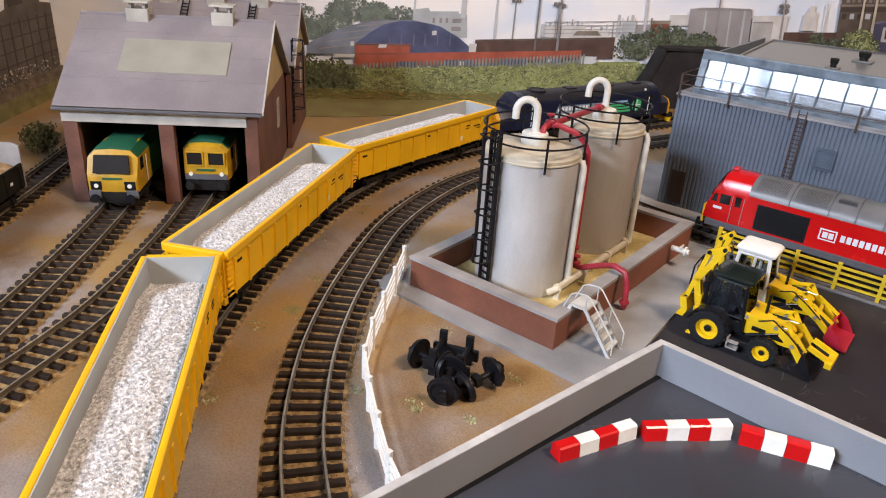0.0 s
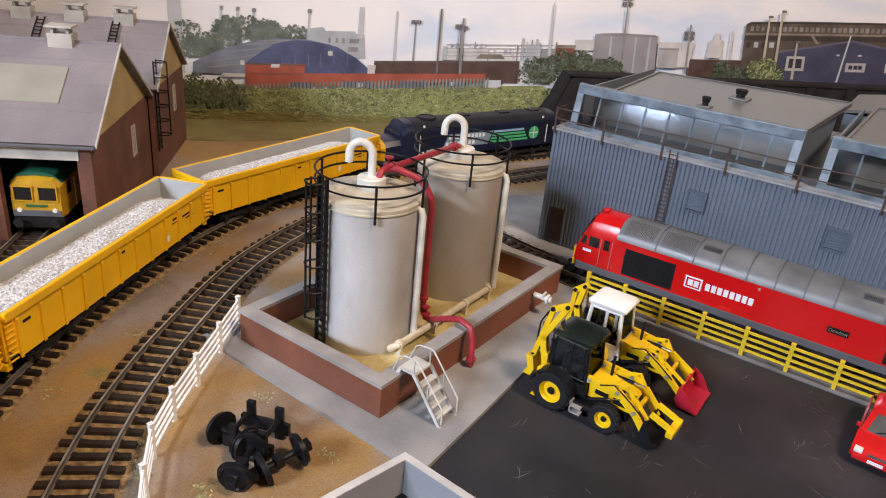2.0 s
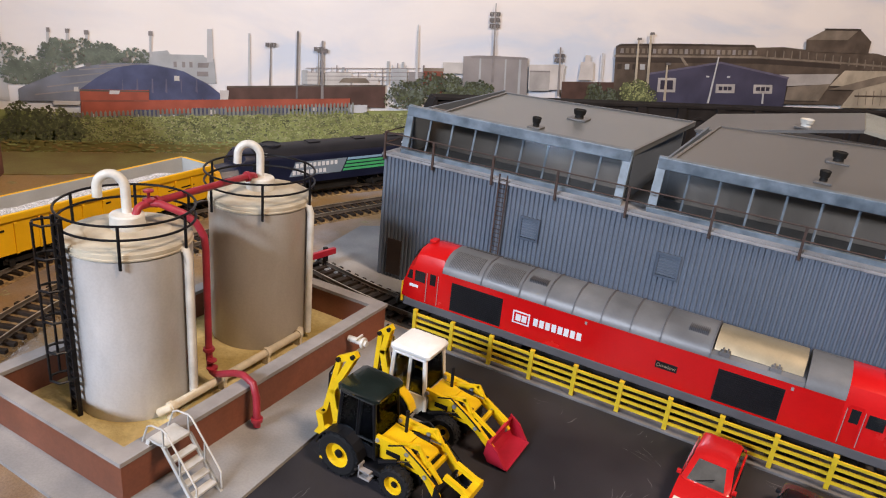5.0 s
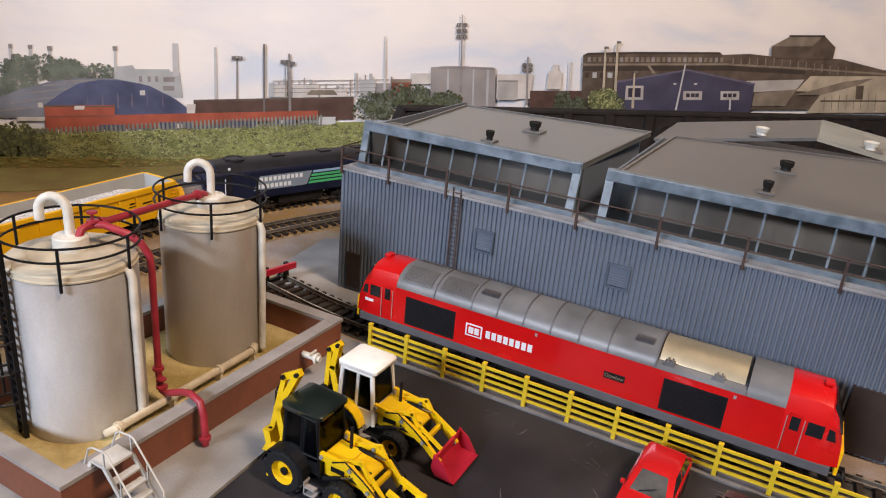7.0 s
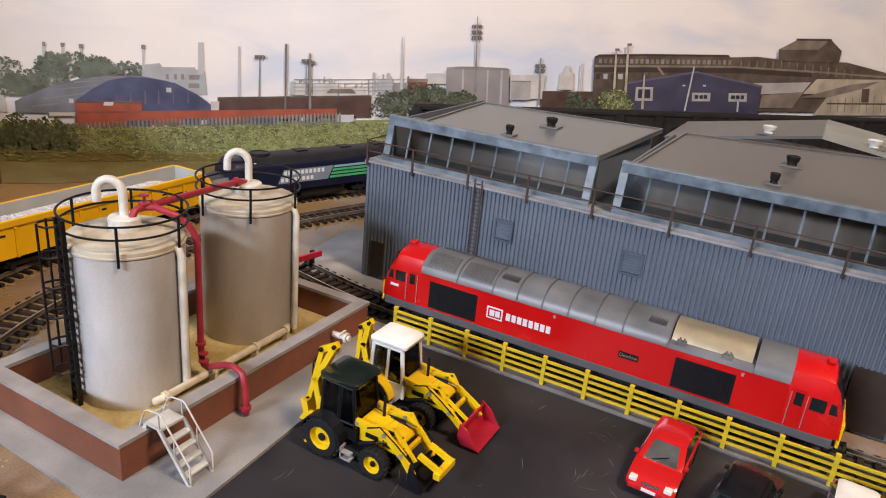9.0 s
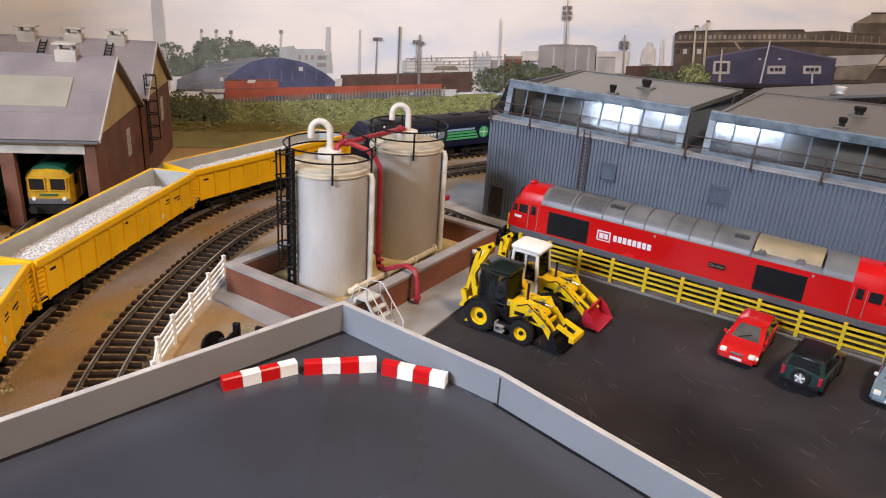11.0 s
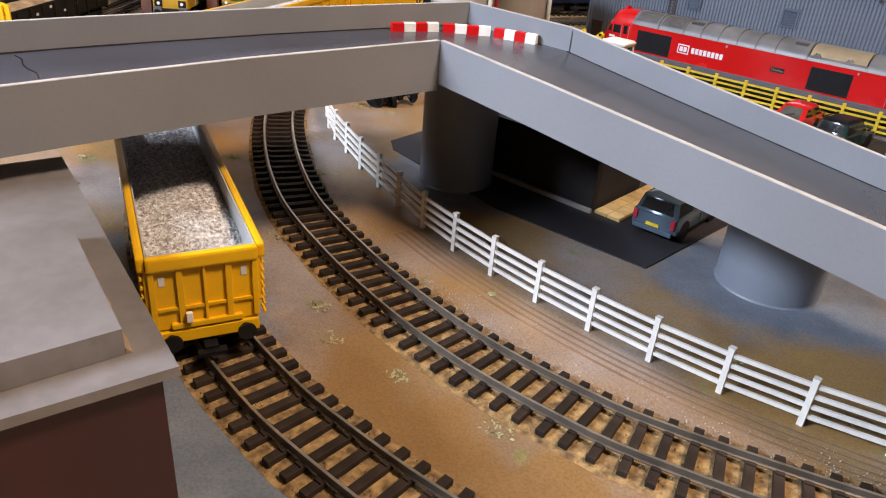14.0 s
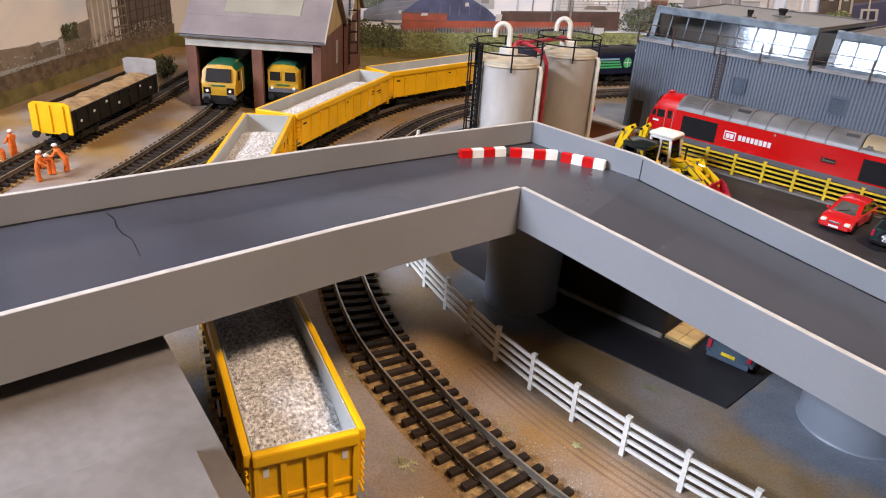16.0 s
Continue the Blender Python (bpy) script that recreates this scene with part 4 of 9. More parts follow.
def roof_vent(x, y, z, r=4.5):
    v = thing("roof_vent", "small grey roof ventilator with a square base", "roof vent", at(x, y, z), "roof vents")
    part("base", boxes((-r * 1.5, -r * 1.5, 0, r * 1.5, r * 1.5, 1.2), bevel=0.2), M["roof_grey"], v)
    smooth(part("cowl", lathe(bmesh.new(), [(r * 0.72, 1.2), (r * 0.66, 3.2), (r * 0.85, 3.6), (r * 1.0, 6.8), (r * 0.9, 7.2), (r * 0.75, 6.4)], seg=24), M["under"] if r < 5 else M["pipe_white"], v), 40)


roof_vent(-164, 648, 122.3)
roof_vent(-173.5, 592, 122.3, 3.0)
roof_vent(0, 668, 122.3)
roof_vent(-5.5, 600, 122.3, 3.0)


# ---- the engine shed ----
SH = at(-578, 230.7, 0, 42.6)
eshed = thing("engine_shed", "two-road brick engine shed with mauve-grey slate roofs", "engine shed", SH, kind="structure")
eaves, ridge, W1, D1 = 71.5, 123.5, 141.5, 147.4
part("pier", boxes((4, 3, 0, 14, 9, 60)), M["shed_brick"], eshed, "weathered brick pier")
part("pier", boxes((69, 3, 0, 79, 9, 60)), M["shed_brick"], eshed, "weathered brick pier")
part("pier", boxes((128.5, 3, 0, 137.5, 9, 60)), M["shed_brick"], eshed, "weathered brick pier")
part("lintel", boxes((4, 2.4, 60.1, 130, 9, 69.5)), M["lintel"], eshed, "pale concrete lintel")
part("pier_head", boxes((130.2, 3, 60.1, 137.5, 9, 69.5)), M["shed_brick"], eshed)
part("side_wall", boxes((133.5, 9.2, 0, 137.5, D1, 71)), M["shed_brick"], eshed)
part("side_wall", boxes((4, 9.2, 0, 8, 265, 71)), M["shed_brick"], eshed)
part("side_wall", boxes((138.5, D1 + 0.2, 0, 142.5, 265, 74)), M["shed_brick"], eshed)
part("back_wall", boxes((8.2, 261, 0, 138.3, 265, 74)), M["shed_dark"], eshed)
part("gable", slice_x(bmesh.new(), [(3, 71.1), (D1 / 2, ridge - 2.5), (D1 - 3, 71.1)], 133.5, 137.5), M["shed_render"], eshed, "ochre rendered gable")
part("gable", slice_x(bmesh.new(), [(3, 71.1), (D1 / 2, ridge - 2.5), (D1 - 3, 71.1)], 4, 8), M["shed_render"], eshed, "ochre rendered gable")
part("gable", slice_x(bmesh.new(), [(D1 + 2, 74.1), (206, 119), (263, 74.1)], 138.5, 142.5), M["shed_render"], eshed, "ochre rendered gable")
for y0, y1, y2, ze, zr, x1 in ((0, 73.7, 147.4, eaves, ridge, W1), (146.4, 206, 266, 76, 121.5, 146.2)):
    for a, b in (((y0, ze), (y1, zr)), ((y2, ze), (y1, zr))):
        d = 1 if a[0] < b[0] else -1
        part("roof_slope", slice_x(bmesh.new(), [(a[0], a[1]), (b[0], b[1]), (b[0], b[1] - 2.6), (a[0] + d * 2, a[1] - 1.6)], 0, x1), M["slate"], eshed, "mauve-grey slate slope")
    part("ridge", boxes((0, y1 - 1.6, zr - 1.4, x1, y1 + 1.6, zr + 0.8), bevel=0.4), M["slate"], eshed)
    sl = (zr - ze) / (y1 - y0)
    for ya in (y0, y2):
        part("barge_board", slice_x(bmesh.new(), [(ya, ze + 0.4), (y1, zr + 0.6), (y1, zr - 1.8), (ya, ze - 2.0)], x1 + 0.1, x1 + 1.2), M["lintel"], eshed)
    if y0 == 0:
        part("rooflight", slice_x(bmesh.new(), [(y0 + 27, ze + 27 * sl + 0.2), (y0 + 53, ze + 53 * sl + 0.2), (y0 + 53, ze + 53 * sl + 0.8), (y0 + 27, ze + 27 * sl + 0.8)], 37, 113), M["skylight"], eshed, "buff glazed rooflight strip")
for y0, ze, zr, yr, x1 in ((0, eaves, ridge, 73.7, W1), (146.4, 76, 121.5, 206, 146.2)):
    k = (zr - ze) / (yr - y0)
    for f in (0.3, 0.56, 0.8):
        y = y0 + (yr - y0) * f
        part("slate_course", slice_x(bmesh.new(), [(y, ze + (y - y0) * k - 0.1), (y + 0.7, ze + (y + 0.7 - y0) * k - 0.1), (y + 0.7, ze + (y + 0.7 - y0) * k + 0.28), (y, ze + (y - y0) * k + 0.28)], 0.3, x1 - 0.3), M["slate"], eshed)
for x, y, z0, z1 in ((137.5, 100, 34, 58), (142.5, 222, 40, 64)):
    wf = part("window", boxes((x - 0.4, y - 5, z0, x + 0.7, y + 5, z1)), M["lintel"], eshed, "whitened window")
    part("glazing_bar", boxes((x + 0.7, y - 0.4, z0 + 1, x + 1.1, y + 0.4, z1 - 1)), M["coping"], wf)
    for k in range(3):
        part("glazing_bar", boxes((x + 0.7, y - 4.6, z0 + 5 + k * 6, x + 1.1, y + 4.6, z0 + 5.7 + k * 6)), M["coping"], wf)
esc = part("fire_ladder", boxes((143.4, 159, 22, 144.4, 160, 98), (143.4, 150, 22, 144.4, 151, 98)), M["black"], eshed, "black caged ladder")
for k in range(13):
    part("rung", boxes((143.6, 151, 26 + k * 5.6, 144.3, 159, 26.8 + k * 5.6)), M["black"], esc)
for k in range(6):
    part("cage_hoop", tube(bmesh.new(), [(144.4 + 9 * math.sin(radians(a)), 155 + 5 * math.cos(radians(a)), 36 + k * 12.2) for a in range(0, 181, 20)], 0.5, 6), M["black"], esc)
part("cage_bar", boxes((152.8, 154.5, 36, 153.8, 155.5, 97.4)), M["black"], esc)
part("gutter", boxes((0, -1.8, eaves - 2.6, W1, 0.2, eaves - 0.6), bevel=0.4), M["sole_grey"], eshed)
for y1, zr, xs in ((73.7, ridge, (42, 104)), (206, 121.5, (28, 70, 110))):
    for x in xs:
        part("smoke_vent", boxes((x - 8, y1 - 6, zr - 5, x + 8, y1 + 6, zr + 5), (x - 9, y1 - 7, zr + 9, x + 9, y1 + 7, zr + 10.5), (x - 6, y1 - 4, zr + 5, x - 4, y1 + 4, zr + 9), (x + 4, y1 - 4, zr + 5, x + 6, y1 + 4, zr + 9), bevel=0.3), M["lintel"], eshed, "pale louvred smoke vent")
for x in (44, 104):
    lad = part("roof_ladder", boxes((x - 3.4, 152, 87.2, x - 2.4, 190, 88), (x + 2.4, 152, 87.2, x + 3.4, 190, 88)), M["black"], eshed, "black ladder up the rear slope")
    lad.matrix_local = Matrix.Translation((0, 0.152, 0.0813)) @ Matrix.Rotation(math.atan2(45.5, 59.6), 4, "X") @ Matrix.Translation((0, -0.128, -0.0866))
    for k in range(9):
        part("rung", boxes((x - 2.4, 154 + 4 * k, 87.3, x + 2.4, 154.8 + 4 * k, 87.9)), M["black"], lad)
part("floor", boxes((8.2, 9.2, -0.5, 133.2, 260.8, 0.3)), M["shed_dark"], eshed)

# ---- rolling stock ----
def wheelset(parent, x, r, hw=8.4, mat="wheel"):
    for s in (-1, 1):
        bm = bmesh.new()
        prof = [(r * 0.35, -1.0), (r * 0.4, -1.3), (r * 0.82, -0.8), (r, -1.2), (r + 0.6, 1.0), (r + 0.6, 1.4), (r * 0.3, 1.4)]
        lathe(bm, prof, seg=28)
        w = smooth(part("wheel", bm, M[mat], parent), 35)
        w.matrix_local = at(x, s * hw, r + 5.6, 0, 90 * s)


def bogie(parent, x, wheels, r, half, frame_z):
    b = part("bogie", boxes((x - half, -13.5, frame_z, x + half, -11.3, frame_z + 3.4), (x - half, 11.3, frame_z, x + half, 13.5, frame_z + 3.4), (x - half, -11.3, frame_z + 0.6, x - half + 2, 11.3, frame_z + 3), (x + half - 2, -11.3, frame_z + 0.6, x + half, 11.3, frame_z + 3), (x - 3, -11.3, frame_z + 0.6, x + 3, 11.3, frame_z + 3.2), bevel=0.3), M["under"], parent, "black bogie frame")
    for wx in wheels:
        wheelset(b, wx, r)
        for s in (-1, 1):
            part("axlebox", boxes((wx - 2, s * 14.1 - 1.1, frame_z - 1.5, wx + 2, s * 14.1 + 1.1, frame_z + 2.6), bevel=0.4), M["under"], b)
    for s in (-1, 1):
        for wx in wheels:
            bm = bmesh.new()
            for k in range(4):
                lathe(bm, [(1.1, 0.8 * k), (1.3, 0.8 * k + 0.4), (1.1, 0.8 * k + 0.7)], wx + 3.2, s * 13.8, 10)
            bmesh.ops.translate(bm, vec=(0, 0, frame_z + 2.4), verts=bm.verts)
            part("spring", bm, M["under"], b)
    return b


def buffers(parent, x, d, z=14.5):
    for s in (-1, 1):
        bm = rods(1.5, ((x, s * 11.5, z), (x + d * 4.0, s * 11.5, z)), seg=14)
        rod(bm, (x + d * 4.0, s * 11.5, z), (x + d * 5.0, s * 11.5, z), 3.0, 18)
        smooth(part("buffer", bm, M["under"], parent), 40)
    part("coupling", boxes((min(x, x + d * 5), -2.2, z - 5, max(x, x + d * 5), 2.2, z - 3), (min(x + d * 4, x + d * 7), -4.5, z - 5.5, max(x + d * 4, x + d * 7), 4.5, z - 4)), M["black"], parent)


# the long red freight locomotive in front of the shed
def red_locomotive():
    L = thing("diesel_locomotive", "bright red six-axle freight locomotive with grey roof", "locomotive", at(-215.5, 526.5, 0, 0.0))
    n, hw = 273.0, 17.3
    body = bmesh.new()
    slice_x(body, [(-hw, 20.6), (-hw, 43.6), (hw, 43.6), (hw, 20.6)], 28, 245)
    part("bodyside", body, M["red"], L, "red bodyside")
    part("solebar", boxes((3, -hw - 0.15, 15.6, n - 3, hw + 0.15, 20.5), bevel=0.4), M["sole_grey"], L, "grey solebar band")
    # roof in curved sections with raised seams
    prof = [(-hw, 43.7), (-hw + 0.6, 46.5), (-hw + 3.4, 50.6), (-hw + 8, 53.4), (-5, 54.7), (5, 54.7), (hw - 8, 53.4), (hw - 3.4, 50.6), (hw - 0.6, 46.5), (hw, 43.7)]
    cuts = [28, 54, 78, 94, 110, 126, 142, 158, 183]
    for a, b in zip(cuts, cuts[1:]):
        smooth(part("roof_section", slice_x(bmesh.new(), prof, a + 0.25, b - 0.25), M["loco_grey"], L, "weathered grey roof section"), 25)
    for c in cuts[1:]:
        big = [(y * 1.022, 43.7 + (z - 43.7) * 1.06) for y, z in prof]
        part("roof_seam", slice_x(bmesh.new(), big, c - 0.35, c + 0.35), M["sole_grey"], L)
    smooth(part("roof_section", slice_x(bmesh.new(), [(-hw, 43.7), (-hw + 0.6, 46.0), (-hw + 3, 47.2), (hw - 3, 47.2), (hw - 0.6, 46.0), (hw, 43.7)], 183.4, 227), M["loco_grey"], L), 25)
    sil = [(y * 0.86, z) for y, z in prof if z > 47] 
    smooth(part("silencer", slice_x(bmesh.new(), [(-13.4, 47.3)] + [(y * 0.92, z + 0.3) for y, z in sil] + [(13.4, 47.3)], 184, 225.5), M["silver"], L, "bronze-silver exhaust silencer"), 25)
    for xb in (187, 211):
        part("silencer_bracket", boxes((xb, -hw + 1.0, 46.4, xb + 5, -12.0, 48.4), (xb + 1, -hw + 1.6, 48.3, xb + 1.8, -12.6, 49.6), (xb + 3.2, -hw + 1.6, 48.3, xb + 4, -12.6, 49.6), bevel=0.1), M["loco_grey"], L, "small grey bracket")
    smooth(part("roof_section", slice_x(bmesh.new(), prof, 227.2, 245), M["loco_grey"], L), 25)
    for k in range(2):
        bm = bmesh.new()
        for j in range(11):
            x = 81 + j * 1.0 if k == 0 else 170 + j * 0.9
            box(bm, x, -11.0, 52.2, x + 0.5, -5.2, 54.55)
        part("roof_grille", bm, M["sole_grey"], L)
    # two mesh intake panels on the roof shoulder behind the leading cab
    for xa, xb in ((31.5, 51.0), (56.5, 76.0)):
        for d in (-1, 1):
            curve = [(d * (hw - 1.7), 49.2), (d * (hw - 3.4), 51.0), (d * (hw - 8), 53.8), (d * 5, 55.1), (d * 5, 54.4), (d * (hw - 8), 53.0), (d * (hw - 3.4), 50.2), (d * (hw - 1.2), 48.6)]
            pn = part("intake_panel", slice_x(bmesh.new(), curve, xa, xb), M["mesh_grey"], L, "dark grey mesh intake panel")
            bars = bmesh.new()
            for k in range(20):
                x = xa + 0.5 + (xb - xa - 1.4) * k / 19
                slice_x(bars, [(y, z + 0.28) for y, z in curve[:4]] + [(y, z) for y, z in curve[4:]], x, x + 0.4)
            part("intake_mesh", bars, M["loco_grey"], pn)
    # cabs: red with raked fronts and a curved top
    for d, x in ((-1, 0.0), (1, n)):
        cab = bmesh.new()
        rings = []
        for u, zt, zs, w in ((28, 54.7, 43.7, hw), (14, 54.6, 43.5, hw), (9, 53.6, 43.0, hw - 0.1), (5.2, 46.0, 41.0, hw - 0.9), (1.2, 33.0, 31.0, hw - 1.8), (0.2, 20.6, 20.6, hw - 2.0)):
            xx = x - d * u
            rings.append([(xx, -w, 20.6), (xx, -w, zs), (xx, -w + 3.4, zs + (zt - zs) * 0.62), (xx, -w + 8, zs + (zt - zs) * 0.88), (xx, 0, zt), (xx, w - 8, zs + (zt - zs) * 0.88), (xx, w - 3.4, zs + (zt - zs) * 0.62), (xx, w, zs), (xx, w, 20.6)])
        loft(cab, rings)
        c = smooth(part("cab", cab, M["red"], L, "red cab with raked front"), 30)
        yel = boxes((min(x - d * 1.0, x + d * 0.6), -hw + 2.2, 16.0, max(x - d * 1.0, x + d * 0.6), hw - 2.2, 29.5), bevel=0.3)
        part("nose_panel", yel, M["yellow"], L, "yellow warning panel")
        for s in (-1, 1):
            yy = s * (hw + 0.12)
            part("side_window", boxes((x - d * 13.6 - 3.6, yy - 0.12, 33.6, x - d * 13.6 + 3.6, yy + 0.12, 40.6), bevel=0.05), M["window_dark"], c)
            bm = bmesh.new()
            pts = [(x - d * 9.4, 34.0), (x - d * 4.2, 34.0), (x - d * 5.6, 39.4), (x - d * 9.4, 40.4)]
            slice_y(bm, pts, yy - 0.8 * s - 0.1, yy - 0.8 * s + 0.5 * s + 0.1)
            part("side_window", bm, M["window_dark"], c)
            part("cab_door", boxes((x - d * 22.5 - 3.1, yy - 0.1, 21.5, x - d * 22.5 + 3.1, yy + 0.16, 43.0), bevel=0.08), M["red"], c)
            part("door_window", boxes((x - d * 22.5 - 2.0, yy + 0.02 * s - 0.15, 33.8, x - d * 22.5 + 2.0, yy + 0.18 * s + 0.15, 41.0)), M["window_dark"], c)
            for e in (-3.9, 3.9):
                part("handrail", rods(0.2, ((x - d * 22.5 + e, yy + 0.6 * s, 22), (x - d * 22.5 + e, yy + 0.6 * s, 41)), seg=6), M["coping"], c)
        for s in (-1, 1):
            bm = bmesh.new()
            v = [(x - d * 8.0, s * 1.2, 52.2), (x - d * 7.7, s * 11.8, 50.2), (x - d * 2.3, s * 12.2, 36.5), (x - d * 2.2, s * 1.2, 36.5)]
            vs = [bm.verts.new((p[0] + d * (0.35 if i < 2 else 0.5), p[1], p[2] + 0.5)) for i, p in enumerate(v)]
            ws = [bm.verts.new((p[0] - d * 0.5, p[1], p[2] - 0.5)) for p in v]
            bm.faces.new(vs), bm.faces.new(list(reversed(ws)))
            for i in range(4):
                bm.faces.new((vs[i], ws[i], ws[(i + 1) % 4], vs[(i + 1) % 4]))
            part("windscreen", bm, M["window_dark"], c)
            part("headlamp", rods(1.3, ((x - d * 1.0, s * 9.5, 26.5), (x + d * 0.8, s * 9.5, 26.5)), seg=14), M["lamp_lens"], c)
        buffers(L, x - d * 1, d)
        part("warning_horn", boxes((x - d * 12 - 2, -3, 54.5, x - d * 12 + 2, 3, 56.2), bevel=0.4), M["red"], c)
    for x0, x1 in ((35.5, 69), (188.7, 220)):
        for s in (-1, 1):
            g = part("bodyside_grille", boxes((x0, s * (hw + 0.1) - 0.2, 21.9, x1, s * (hw + 0.1) + 0.2, 39.8)), M["grille"], L, "black radiator grille")
            bm = bmesh.new()
            for k in range(14):
                box(bm, x0 + 0.8, s * (hw + 0.35) - 0.25, 22.9 + k * 1.2, x1 - 0.8, s * (hw + 0.35) + 0.25, 23.4 + k * 1.2)
            part("slat_bank", bm, M["black"], g)
    # plain markings in place of the operator's lettering
    y = -hw - 0.12
    mk = part("operator_mark", boxes((76.2, y - 0.1, 27.8, 86.7, y + 0.1, 35.6), bevel=0.05), M["pale"], L, "white-edged red panel")
    part("mark_field", boxes((77.1, y - 0.22, 28.7, 85.8, y + 0.02, 34.7)), M["red"], mk)
    part("mark_bar", boxes((78.2, y - 0.32, 29.7, 81.4, y - 0.1, 33.7), (82.0, y - 0.32, 29.7, 84.9, y - 0.1, 33.7)), M["pale"], mk)
    for k in range(8):
        part("letter_bar", boxes((89 + k * 3.68, y - 0.1, 29.6, 91.7 + k * 3.68, y + 0.1, 34.2)), M["pale"], L)
    part("number_bar", boxes((6.5, y + 0.1, 29.2, 12.5, y + 0.4, 31.0)), M["pale"], L)
    np_ = part("nameplate", boxes((158.5, y - 0.3, 29.4, 169.7, y + 0.1, 33.3), bevel=0.1), M["black"], L, "small black nameplate")
    cu = bpy.data.curves.new("nameplate_text", "FONT")
    cu.body, cu.size, cu.extrude, cu.align_x, cu.align_y = "Dowlow", 0.0029, 0.00006, "CENTER", "CENTER"
    tx = new("nameplate_text", cu)
    tx.data.materials.append(M["silver"])
    tx.parent = np_
    tx.matrix_local = at(164.1, y - 0.36, 31.3, 0, 90)
    for x in (118, 222):
        part("stencil_mark", boxes((x, y - 0.05, 40.4, x + 1.3, y + 0.1, 42.2)), M["coping"], L)
    for x, ws in ((52, (32, 52, 72)), (221, (201, 221, 241))):
        bogie(L, x, ws, 7.0, 31, 9.8)
    part("fuel_tank", boxes((95, -14.5, 4.6, 178, 14.5, 15.4), bevel=1.2), M["under"], L, "black fuel tank")
    for x in (97, 110, 126, 144, 160, 172):
        part("tank_fitting", rods(1.6, ((x, -15.3, 11), (x, -14.1, 11)), seg=12), M["under"], L)
    return L


red_locomotive()


# ballast wagons
WAGON_L = 190.0


def ballast_wagon():
    w = thing("ballast_wagon", "yellow bogie box wagon heaped with pale stone", "railway wagon", group="ballast train")
    a, hw, zb, zt = WAGON_L / 2, 17.6, 16.5, 43.0
    t = 1.1
    part("floor", boxes((-a + 3, -hw + 1, zb - 1.5, a - 3, hw - 1, zb)), M["under"], w)
    for s in (-1, 1):
        sd = part("side_panel", slice_y(bmesh.new(), [(-a, zb + 6), (-a + 9, zb - 0.5), (a - 9, zb - 0.5), (a, zb + 6), (a, zt - 5.1), (-a, zt - 5.1)], min(s * hw, s * (hw - t)), max(s * hw, s * (hw - t))), M["yellow"], w)
        part("side_lining", boxes((-a + t, s * (hw - t - 0.35) - 0.25, zb + 1, a - t, s * (hw - t - 0.35) + 0.25, zt - 0.3)), M["wagon_grey"], sd)
        for k in range(12):
            x = -a + 7 + (2 * a - 14) * k / 11
            bm = bmesh.new()
            slice_x(bm, [(s * hw, zb), (s * (hw + 0.7), zb - 0.8), (s * (hw + 1.5), zt - 6.4), (s * hw, zt - 5.2)], x - 0.95, x + 0.95)
            part("rib", bm, M["yellow"], sd)
        part("top_rail", boxes((-a - 0.4, min(s * (hw + 1.6), s * (hw - t)), zt - 5.0, a + 0.4, max(s * (hw + 1.6), s * (hw - t)), zt), bevel=0.9), M["yellow"], w, "thick yellow top rail")
        for x0, x1, z0, z1, m in ((-a + 20, -a + 33, 30, 31.2, "under"), (-a + 20, -a + 29, 27.8, 28.6, "under"), (-a + 40, -a + 45, 32, 33.2, "under"), (-a + 40, -a + 46, 29.8, 30.5, "under"), (a - 16, a - 11, 32, 33.5, "under"), (2, 6, 33, 34.4, "under"), (-a + 50, -a + 53.5, 20.5, 24.5, "white")):
            part("lettering_bar", boxes((x0, s * (hw + 0.1) - 0.12, z0, x1, s * (hw + 0.1) + 0.12, z1)), M[m], sd)
    for d in (-1, 1):
        en = part("end_panel", boxes((min(d * a, d * (a - t)), -hw + t, zb, max(d * a, d * (a - t)), hw - t, zt - 5.1)), M["yellow"], w)
        part("end_lining", boxes((min(d * (a - t - 0.1), d * (a - t - 0.6)), -hw + t + 0.5, zb + 1, max(d * (a - t - 0.1), d * (a - t - 0.6)), hw - t - 0.5, zt - 0.4)), M["wagon_grey"], en)
        part("top_rail", boxes((min(d * (a + 1.8), d * (a - t)), -hw + 0.9, zt - 5.0, max(d * (a + 1.8), d * (a - t)), hw - 0.9, zt), bevel=0.9), M["yellow"], w, "thick yellow top rail")
        for y, w_ in ((-15.6, 0.9), (-7.4, 1.0), (0.0, 0.45), (7.4, 1.0), (15.6, 0.9)):
            part("end_rib", boxes((min(d * a, d * (a + 1.1)), y - w_, zb + 1, max(d * a, d * (a + 1.1)), y + w_, zt - 5.2), bevel=0.2), M["yellow"], en)
        for y0, y1 in ((-14.6, -8.5), (-6.3, 6.3), (8.5, 14.6)):
            part("end_rail", boxes((min(d * a, d * (a + 0.8)), y0, zb + 7.0, max(d * a, d * (a + 0.8)), y1, zb + 8.0)), M["yellow"], en)
        part("end_sill", boxes((min(d * a, d * (a + 1.6)), -11, zb + 0.4, max(d * a, d * (a + 1.6)), 11, zb + 2.2), bevel=0.2), M["yellow"], en)
        for y in (-12.6, 12.2):
            part("warning_plate", boxes((min(d * a, d * (a + 0.25)), y - 0.9, zt - 10.4, max(d * a, d * (a + 0.25)), y + 0.9, zt - 7.4)), M["pale"], en, "small pale warning plate")
        part("headstock", boxes((min(d * (a - 2), d * (a + 1.4)), -hw + 1.5, 11.8, max(d * (a - 2), d * (a + 1.4)), hw - 1.5, zb - 0.6), bevel=0.3), M["yellow"], w)
